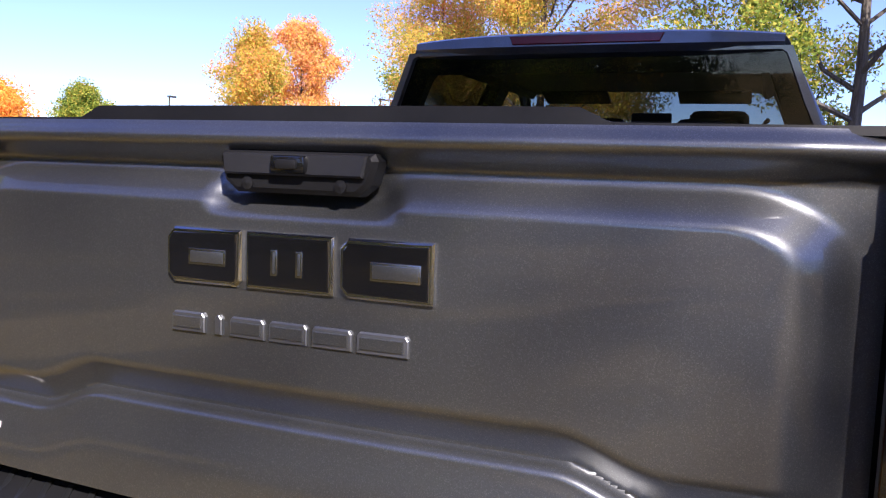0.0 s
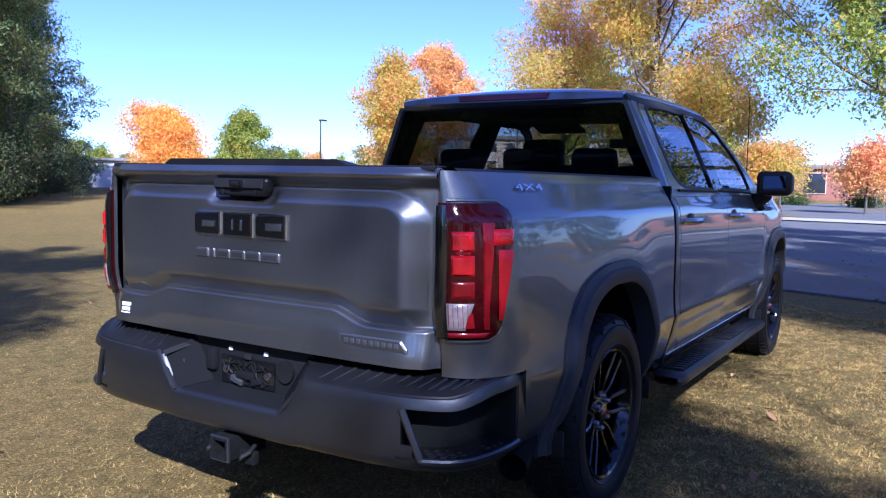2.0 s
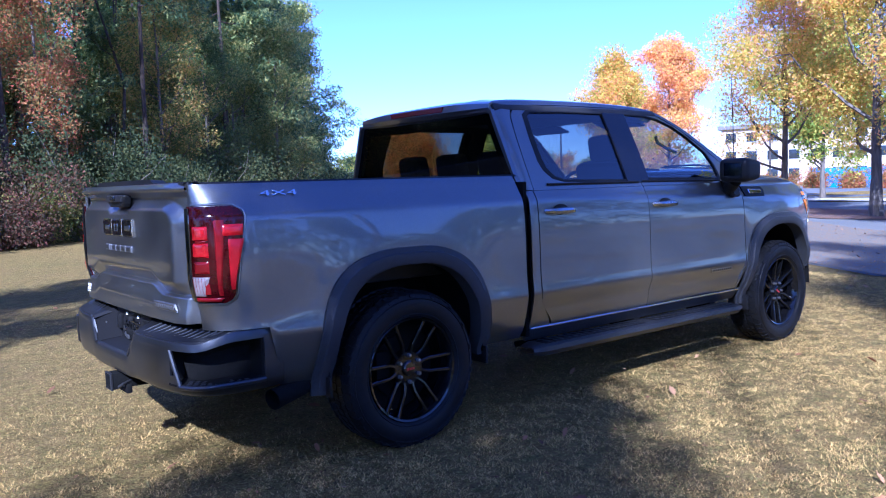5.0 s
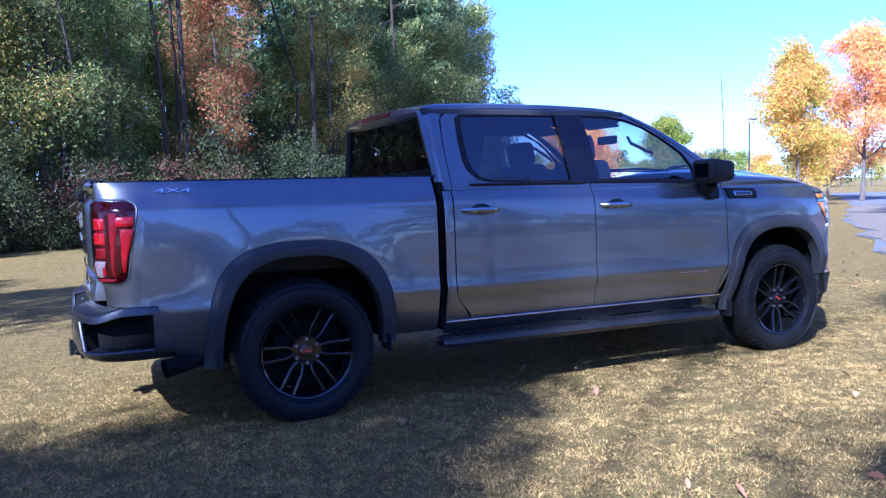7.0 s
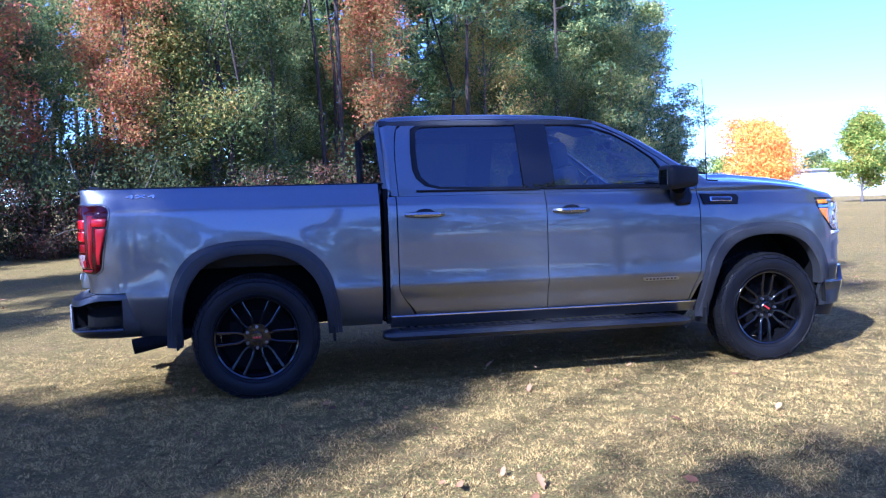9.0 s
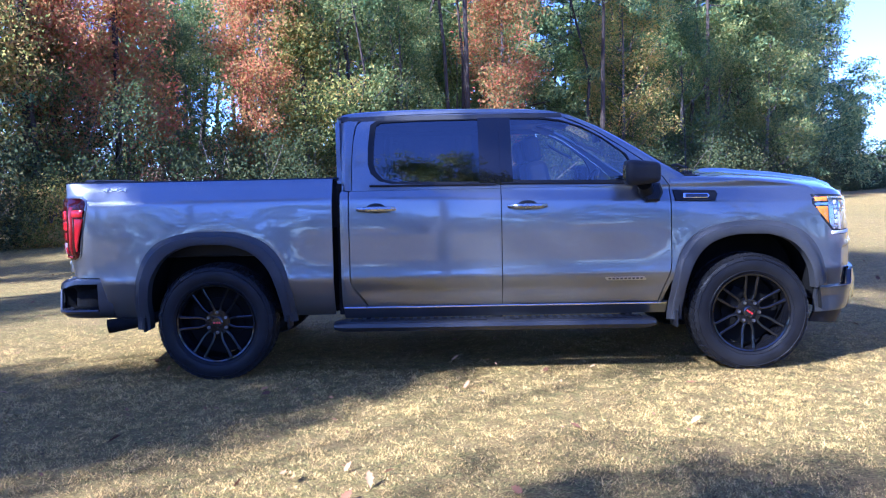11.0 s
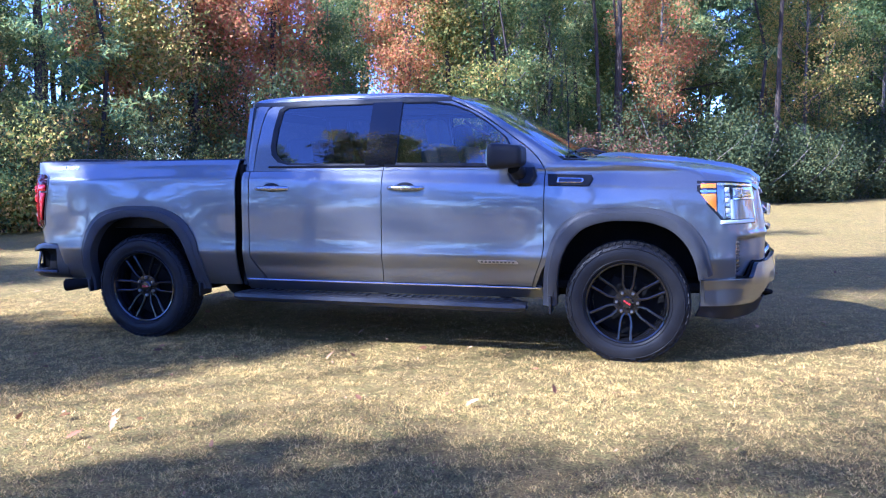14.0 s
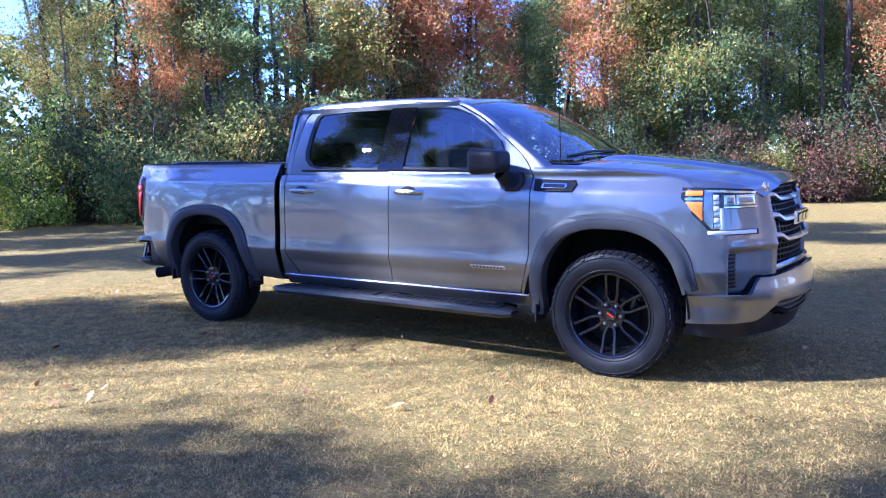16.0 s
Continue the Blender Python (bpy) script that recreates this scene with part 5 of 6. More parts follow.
    for y in (-0.085, 0.085):
        part("chain_loop", tube([(-1.15, y, 0.40), (-1.20, y - 0.022, 0.39), (-1.215, y, 0.375), (-1.20, y + 0.022, 0.36), (-1.15, y, 0.35)], 0.008, 6), SATIN, rec)
    part("hitch_bar", box((0.07, 1.0, 0.07), (-1.02, 0, 0.42), 0.01), UNDER, b)
    part("chain_plate", box((0.03, 0.22, 0.05), (-1.17, 0, 0.36), 0.008), UNDER, b)
    return b


# ---- cab ----
CAB_OUT = ((0.900, 1.305), (0.893, 1.50), (0.882, 1.68), (0.872, 1.80), (0.885, 1.848), (1.05, 1.872), (1.45, 1.882), (1.92, 1.880), (2.30, 1.864), (2.50, 1.828), (2.73, 1.727), (2.96, 1.588), (3.13, 1.476), (3.27, 1.388), (3.355, 1.325))
CAB_IN = ((0.972, 1.305), (0.968, 1.50), (0.975, 1.66), (0.995, 1.773), (1.055, 1.826), (1.20, 1.839), (1.50, 1.847), (1.92, 1.848), (2.28, 1.837), (2.47, 1.810), (2.69, 1.710), (2.90, 1.570), (3.065, 1.449), (3.14, 1.376), (3.185, 1.305))


def cab_side(s):
    bm = bmesh.new()
    n = 90
    cols = []
    for k in range(n + 1):
        a, b = curve_at(CAB_IN, k / n), curve_at(CAB_OUT, k / n)
        def col(v, a=a, b=b):
            p = a + (b - a) * v
            return (p[0], s * (yg(p[1]) - 0.022 * smooth(v, 0.45, 1.0) ** 2), p[1] + 0.004 * math.sin(v * math.pi))
        cols.append(col)
    add_columns(bm, cols, 8)
    part("cab_side", solid(bm, 0.02), PAINT, truck, sharp=50)
    # lower rear pillar between bed and door, and rocker
    def pillar(u, v):
        z = 0.44 + (1.303 - 0.44) * v
        cut = 0.115 * smooth(0.70 - z, 0.0, 0.24)
        x0, x1 = 0.893, 0.950 + cut
        return (x0 + (x1 - x0) * u, s * (yb(1.0, z) - 0.006 * (u < 0.2)), z)
    part("rear_pillar", sheet(pillar, 4, 40, 0.015), PAINT, truck)
    def rocker(u, v):
        z = 0.405 + 0.082 * v
        return (0.90 + 2.27 * u, s * (lerp_table(YZ, z) + 0.002), z)
    part("rocker_panel", sheet(rocker, 20, 6, 0.02), PAINT, truck)
    part("sill_strip", tube([(0.90, s * 0.958, 0.486), (2.0, s * 0.960, 0.484), (3.16, s * 0.958, 0.480)], 0.006, 6), CHROME, truck, "bright strip along the sill")


def ring_points(outer, inner):
    """Pairs of points on two loops, by direction from the inner loop's middle."""
    c = np.mean(np.array(inner, float), 0)
    def angles(loop):
        return [math.atan2(p[1] - c[1], p[0] - c[0]) for p in loop]
    dirs = sorted({round(t, 4) for t in angles(outer) + angles(inner) + [-math.pi + 2 * math.pi * k / 40 for k in range(40)]})
    def hit(loop, t):
        d = np.array((math.cos(t), math.sin(t)))
        best = None
        for a, b in zip(loop, (*loop[1:], loop[0])):
            a, e = np.array(a, float) - c, np.array(b, float) - np.array(a, float)
            den = d[0] * e[1] - d[1] * e[0]
            if abs(den) < 1e-9:
                continue
            r = (a[0] * e[1] - a[1] * e[0]) / den
            w = (a[0] * d[1] - a[1] * d[0]) / den
            if r > 0 and -1e-6 <= w <= 1 + 1e-6 and (best is None or r < best):
                best = r
        return c + d * (best or 0)
    return [(hit(outer, t), hit(inner, t)) for t in dirs], c


def shrink(loop, by):
    out, n = [], len(loop)
    area = sum(loop[k - 1][0] * loop[k][1] - loop[k][0] * loop[k - 1][1] for k in range(n))
    for i in range(n):
        p, a, q = (Vector(loop[j % n]) for j in (i - 1, i, i + 1))
        e = ((a - p).normalized() + (q - a).normalized())
        nrm = Vector((-e.y, e.x)).normalized() * (by if area > 0 else -by)
        out.append((a.x + nrm.x, a.y + nrm.y))
    return out


def ring_sheet(outer, inner, fn, thick, nv=3):
    pairs, c = ring_points(outer, inner)
    bm = bmesh.new()
    vs = [[bm.verts.new(fn(*(a + (b - a) * j / nv))) for j in range(nv + 1)] for a, b in pairs]
    for i in range(len(vs)):
        for j in range(nv):
            k = (i + 1) % len(vs)
            bm.faces.new((vs[i][j], vs[k][j], vs[k][j + 1], vs[i][j + 1]))
    return solid(bm, thick)


def pane_sheet(loop, fn, thick=0.004, grow=0.0):
    """A pane over a loop, rings drawn in to its middle."""
    pairs, c = ring_points(shrink(loop, -grow) if grow else loop, loop)
    bm = bmesh.new()
    mid = bm.verts.new(fn(*c))
    rings = [[bm.verts.new(fn(*(c + (a - c) * f))) for a, b in pairs] for f in (0.35, 0.7, 1.0)]
    n = len(pairs)
    for i in range(n):
        k = (i + 1) % n
        bm.faces.new((mid, rings[0][i], rings[0][k]))
        for A, B in zip(rings, rings[1:]):
            bm.faces.new((A[i], B[i], B[k], A[k]))
    bmesh.ops.recalc_face_normals(bm, faces=bm.faces[:])
    return solid(bm, thick) if thick else bm


WIN_R = ((1.083, 1.62), (1.084, 1.49), (1.105, 1.425), (1.165, 1.372), (1.26, 1.350), (1.60, 1.343), (1.985, 1.338), (1.992, 1.345), (1.990, 1.60), (1.985, 1.804), (1.97, 1.813), (1.50, 1.813), (1.14, 1.802), (1.098, 1.775))
WIN_F = ((2.040, 1.345), (2.050, 1.337), (2.50, 1.331), (2.955, 1.322), (2.975, 1.34), (2.962, 1.43), (2.905, 1.530), (2.75, 1.650), (2.61, 1.732), (2.46, 1.786), (2.30, 1.808), (2.06, 1.815), (2.042, 1.805))
DOOR_R = ((0.976, 1.305), (0.973, 1.50), (0.980, 1.66), (1.00, 1.770), (1.058, 1.822), (1.20, 1.836), (1.50, 1.843), (2.011, 1.844), (2.011, 1.305))
DOOR_F = ((2.017, 1.305), (2.017, 1.844), (2.28, 1.833), (2.468, 1.806), (2.686, 1.706), (2.896, 1.566), (3.060, 1.446), (3.135, 1.372), (3.180, 1.305))


def pane_loop(win, x0, x1, z0, z1):
    """The clear part of a window: its outline fitted between the given limits."""
    xs, zs = [p[0] for p in win], [p[1] for p in win]
    return [(x0 + (x - min(xs)) * (x1 - x0) / (max(xs) - min(xs)), z0 + (z - min(zs)) * (z1 - z0) / (max(zs) - min(zs))) for x, z in win]


def door(s, front):
    x0, x1 = (2.017, 3.183) if front else (0.958, 2.011)
    bm = bmesh.new()
    def fn(u, v):
        z = 0.495 + (1.303 - 0.495) * v
        a, b = x0, x1
        if front:
            b -= 0.085 * smooth(0.80 - z, 0.0, 0.34) ** 1.2
        else:
            a += 0.120 * smooth(0.70 - z, 0.0, 0.22) ** 1.2
        x = a + (b - a) * u
        y = yb(x, z)
        # scallop below the crease
        y -= 0.010 * math.exp(-((z - 0.60) / 0.05) ** 2)
        return (x, s * y, z)
    add_grid(bm, fn, 44, 60)
    d = part("door", solid(bm, 0.014), PAINT, truck)
    out = lambda o: (lambda x, z: (x, s * (yg(z) + o), z))
    win = WIN_F if front else WIN_R
    part("window_frame", ring_sheet(DOOR_F if front else DOOR_R, win, out(0.0), 0.02), PAINT, d, sharp=50)
    clear = pane_loop(win, 2.085, 2.952, 1.345, 1.802) if front else pane_loop(win, 1.125, 1.880, 1.354, 1.800)
    part("window_trim", ring_sheet(win, clear, out(0.002), 0.02, 2), PLASTIC, d, "black window surround", sharp=50)
    g = part("window_glass", pane_sheet(shrink(clear, -0.004), out(-0.008), 0), CLEAR_GLASS if front else DARK_GLASS, d, "lightly tinted door glass" if front else "dark privacy glass")
    xa, xb = (2.0145, 2.100) if front else (1.868, 2.0135)
    part("pillar_trim", sheet(lambda u, v: (xa + (xb - xa) * u, s * (yg(1.334 + 0.474 * v) + 0.007), 1.334 + 0.474 * v), 3, 16, 0.012), PILLAR, d, "gloss black pillar trim")
    # handle with its dished cup
    hx = 2.195 if front else 1.145
    hz = 1.176
    y0 = yb(hx, hz)
    cup = part("handle_cup", lathe([(0.0, -0.004), (0.055, -0.003), (0.072, 0.003), (0.074, 0.0), (0.0, 0.008)], 24), PLASTIC, d)
    cup.matrix_basis = pose(hx, s * (y0 + 0.001), hz + 0.006, 0, 0, 0 if s < 0 else 180) @ Matrix.Diagonal((0.95, 0.6, 0.50, 1))
    pts = [(hx - 0.132 + 0.264 * k / 14, s * (y0 - 0.006 + 0.043 * min(1, math.sin(math.pi * k / 14) * 1.7)), hz + 0.002) for k in range(15)]
    hb = tube(pts, [0.012 + 0.004 * math.sin(math.pi * k / 14) for k in range(15)], 8)
    for v in hb.verts:
        v.co.z = hz + (v.co.z - hz) * 1.25
    part("handle", hb, HANDLE, d, "silver grey door handle")
    # belt moulding
    part("belt_strip", tube([(1.10 if not front else 2.02, s * (yg(1.336) + 0.004), 1.338), (1.98 if not front else 2.95, s * (yg(1.33) + 0.004), 1.334 if not front else 1.322)], 0.008, 6), PLASTIC, d)
    if front:
        pl = part("door_badge", slab([(2.725, 0.676), (2.995, 0.676), (3.010, 0.660), (3.010, 0.650), (2.740, 0.650), (2.725, 0.664)], 0.006, lambda a, b, k: (a, s * (yb(a, b) - 0.004 + k), b), 0.002), BRIGHT, d, "bright door badge with dark bars", sharp=20)
        for k in range(9):
            part("bar", box((0.017, 0.003, 0.011), (2.757 + 0.0275 * k, s * (yb(2.8, 0.663) + 0.0028), 0.663), 0.001), SATIN, pl)
    return d


def mirror(s):
    base_y = yg(1.36)
    hb = box((0.235, 0.245, 0.180), (0, 0, 0), 0.055, 4)
    for v in hb.verts:
        f = smooth(v.co.x, -0.12, 0.12)
        v.co.y *= 1 - 0.25 * f
        v.co.z *= 1 - 0.22 * f
    hb.transform(pose(2.955, s * (base_y + 0.195), 1.392, 0, 0, s * 6))
    m = part("wing_mirror", hb, PLASTIC, truck, "black wing mirror", sharp=60)
    part("mirror_arm", tube([(3.03, s * (base_y - 0.03), 1.245), (3.02, s * (base_y + 0.05), 1.262), (2.99, s * (base_y + 0.12), 1.315)], [0.062, 0.056, 0.05], 12), PLASTIC, m)
    part("mirror_foot", slab([(2.955, 1.318), (3.115, 1.318), (3.135, 1.255), (3.10, 1.195), (3.01, 1.19)], 0.055, lambda a, b, k: (a, s * (yb(a, b) - 0.01 + k), b), 0.02), PLASTIC, m)
    part("mirror_glass", box((0.004, 0.150, 0.105), (2.8368, s * (base_y + 0.195), 1.392), 0.0, turn=(0, 0, s * 6)), MIRROR, m, "dark mirror glass")


def build_cab_top():
    def roof(u, v):
        x = 0.876 + (2.56 - 0.876) * u
        z = lerp_table(((0.876, 1.838), (0.95, 1.858), (1.05, 1.868), (1.45, 1.878), (1.92, 1.876), (2.30, 1.860), (2.56, 1.812)), x)
        ye = yg(z) - 0.018
        y = ye * math.sin((v - 0.5) * math.pi * 0.98)
        return (x + (0.05 * (1 - (y / ye) ** 2) if u > 0.999 else 0), y, z + 0.036 * (1 - abs(y / ye) ** 2.4) * (0.55 + 0.45 * smooth(x, 0.87, 1.1)) + 0.004 * math.exp(-((abs(y) - 0.42) / 0.05) ** 2))
    part("roof", sheet(roof, 50, 40, 0.02), PAINT, truck)
    # rear lip with the high brake lamp
    def lip(u, v):
        y = -0.69 + 1.38 * u
        p = ((0.900, 1.772), (0.868, 1.785), (0.852, 1.812), (0.858, 1.836), (0.885, 1.846))[round(v * 4)]
        k = 1 - abs(y / 0.69) ** 3
        return (p[0] - 0.030 * k, y, p[1] + 0.020 * k * (v > 0.5))
    part("roof_lip", sheet(lip, 40, 4, 0.012), PAINT, truck, "grey roof lip above the rear window")
    part("brake_lamp", slab([(-0.29, 1.851), (0.29, 1.851), (0.275, 1.818), (-0.275, 1.818)], 0.012, lambda a, b, d: (0.828 - d + (b - 1.812) * 0.13, a, b), 0.004), HIGH_RED, truck, "dark red high brake lamp")
    # rear window wall
    wall = lambda y, z: (0.902 - (z - 1.335) * 0.06, y, z)
    outer = ((-0.905, 1.335), (0.905, 1.335), (yg(1.60) - 0.012, 1.60), (0.715, 1.80), (-0.715, 1.80), (-(yg(1.60) - 0.012), 1.60))
    hole = ((-0.872, 1.352), (0.872, 1.352), (0.876, 1.368), (yg(1.60) - 0.042, 1.60), (0.700, 1.776), (0.680, 1.788), (-0.680, 1.788), (-0.700, 1.776), (-(yg(1.60) - 0.042), 1.60), (-0.876, 1.368))
    part("cab_back", ring_sheet(outer, hole, wall, 0.03), PAINT, truck, sharp=50)
    part("rear_window_trim", ring_sheet(shrink(hole, 0.002), shrink(hole, 0.075), lambda y, z: (wall(y, z)[0] + 0.012, y, z), 0.012, 2), FLANK, truck, "black border printed round the rear window")
    part("rear_window", pane_sheet(shrink(hole, 0.003), lambda y, z: (wall(y, z)[0] - 0.002, y, z), 0), REAR_GLASS, truck, "dark tinted rear window")
    part("cab_back_lower", box((0.03, 1.84, 0.92), (0.905, 0, 0.885), 0.01), PAINT, truck)
    # windscreen
    def ws(u, v):
        e = curve_at(CAB_OUT, (9.0 + 4.0 * (1 - v)) / 14)
        t = 2 * u - 1
        ye = yg(e[1]) - 0.030
        bow = (1 - t * t)
        return (e[0] - 0.012 + (0.17 * (1 - v) + 0.06) * bow, ye * t, e[1] + 0.004 + 0.036 * bow * v)
    part("windscreen", sheet(ws, 30, 20, 0), WIND_GLASS, truck, "clear laminated windscreen")
    def band(u, v):
        p = Vector(ws(u, 1.0)).lerp(Vector(ws(u, 0.94)), v)
        return p + Vector((0.004, 0, 0.004))
    part("windscreen_band", sheet(band, 30, 2, 0.003), GLOSS, truck)
    def cowl(u, v):
        p = Vector(ws(u, 0.0))
        return (p.x - 0.03 + 0.17 * v, p.y, p.z - 0.012 - 0.012 * v)
    part("cowl", sheet(cowl, 30, 3, 0.01), PLASTIC, truck, "black cowl below the windscreen")
    for y0, y1 in ((-0.72, -0.10), (0.02, 0.64)):
        a, b = Vector(ws(0.5 + y0 / 1.72, 0.03)), Vector(ws(0.5 + y1 / 1.72, 0.10))
        w = part("wiper", tube([a + Vector((0.06, 0, 0.02)), a.lerp(b, 0.5) + Vector((0.03, 0, 0.035)), b + Vector((0.02, 0, 0.02))], 0.009, 6), PLASTIC, truck)
        part("wiper_blade", tube([a + Vector((0.01, 0.05, 0.016)), b + Vector((0.01, 0.03, 0.012))], 0.007, 5), RUBBER, w)


def fender(s):
    bm = bmesh.new()
    top = ((3.19, 1.345), (3.40, 1.338), (3.80, 1.318), (4.05, 1.292), (4.20, 1.262), (4.24, 1.225))
    cols = []
    n = 62
    for x in arch_xs(WB, 3.190, 4.24, 34):
        az = arch_z(x, WB)
        zb = max(az, 0.43) if az is not None else (0.43 if x < WB else 0.61)
        zt = lerp_table(top, x)
        def place(q, x=x, zt=zt):
            # q up to 1 is the side, beyond it the rolled top
            z = 0.43 + (zt - 0.43) * min(q, 1)
            t = max(q - 1, 0) / 0.12
            px = x
            lean = 3.19 - 0.085 * smooth(0.80 - z, 0.0, 0.34) ** 1.2
            if x < 3.30:
                px = lean + (x - 3.19) * (3.30 - lean) / 0.11
            return (px, s * (yb(x, z) - 0.05 * t), z + 0.022 * math.sin(t * 1.57))
        cols.append(((zb - 0.43) / (zt - 0.43), place))
    add_clipped(bm, cols, [k / n for k in range(n + 1)] + [1 + 0.12 * k / 5 for k in range(1, 6)])
    f = part("front_fender", solid(bm, 0.012), PAINT, truck, sharp=45)
    v = part("fender_vent", slab([(3.205, 1.270), (3.50, 1.262), (3.515, 1.235), (3.49, 1.187), (3.215, 1.192)], 0.016, lambda a, b, d: (a, s * (yb(a, b) - 0.004 + d), b), 0.005), PLASTIC, f, "black fender vent", sharp=30)
    part("vent_bar", slab([(3.275, 1.247), (3.445, 1.243), (3.455, 1.226), (3.44, 1.210), (3.27, 1.213)], 0.012, lambda a, b, d: (a, s * (yb(a, b) + 0.010 + d), b), 0.004), CHROME, v, "bright vent bar")
    part("vent_slot", slab([(3.288, 1.241), (3.437, 1.237), (3.441, 1.226), (3.434, 1.216), (3.284, 1.219)], 0.004, lambda a, b, d: (a, s * (yb(a, b) + 0.021 + d), b), 0.001), GLOSS, v)
    return f


HOOD_Z = ((3.36, 1.392), (3.60, 1.392), (4.05, 1.352), (4.40, 1.305), (4.56, 1.262), (4.64, 1.205))


def hood_half(x):
    return lerp_table(((3.30, 0.885), (3.8, 0.862), (4.2, 0.835), (4.40, 0.76), (4.56, 0.64), (4.64, 0.55)), x)


def build_hood():
    def hood(u, v):
        t = 2 * v - 1
        xf = 4.585 + 0.065 * (1 - t * t)
        xr = 3.36 + 0.16 * (1 - t * t)
        x = xr + (xf - xr) * u
        h = hood_half(3.36 + (4.62 - 3.36) * u)
        y = h * t
        z = lerp_table(HOOD_Z, 3.36 + (4.64 - 3.36) * u)
        dome = 0.022 * smooth(0.64 - abs(t), 0.0, 0.10) * smooth(u, 0.0, 0.08)
        return (x, y, z - 0.055 * t ** 4 + dome + 0.012 * (1 - t * t))
    part("hood", sheet(hood, 46, 60, 0.02), PAINT, truck, sharp=50)


def nose(a, z):
    """The front in plan: a from 0 at the right wheel opening to 1 on the middle line, mirrored for the left. Returns x, y (positive)."""
    pts = ((4.215, 0.958), (4.33, 0.920), (4.45, 0.838), (4.545, 0.705), (4.62, 0.545), (4.68, 0.36), (4.712, 0.18), (4.72, 0.0))
    if a < 0:
        x = 4.215 + 0.8 * a
        return x, yb(x, z)
    x, y = curve_at(pts, a)
    k = yb(4.215, min(max(z, 0.5), 1.22)) / 0.958
    x -= 0.10 * smooth(z, 0.85, 1.25) * a
    x -= 0.05 * smooth(0.42 - z, 0.0, 0.16)
    return x, y * (1 + (k - 1) * (1 - a))


def nose_zone(name, s, a0, a1, zlo, zhi, o, mat, parent, na=16, nz=14, thick=0.015, label="", bulge=0.0, sharp=40, skip=None):
    """zlo and zhi are functions of a."""
    bm = bmesh.new()
    def fn(u, v):
        a = a0 + (a1 - a0) * u
        z = zlo(a) + (zhi(a) - zlo(a)) * v
        x, y = nose(a, z)
        x2, y2 = nose(min(a + 0.02, 1), z)
        x1, y1 = nose(max(a - 0.02, 0), z)
        n = Vector((-(y2 - y1), (x2 - x1), 0))
        n = n.normalized() if n.length > 1e-6 else Vector((1, 0, 0))
        e = min(u, 1 - u, v, 1 - v)
        oo = (o(a, z) if callable(o) else o) + bulge * smooth(e, 0, 0.15)
        return (x + n.x * oo, s * (y + n.y * oo), z)
    add_grid(bm, fn, na, nz, skip=skip)
    return part(name, solid(bm, thick) if thick else bm, mat, parent, label, sharp=sharp)


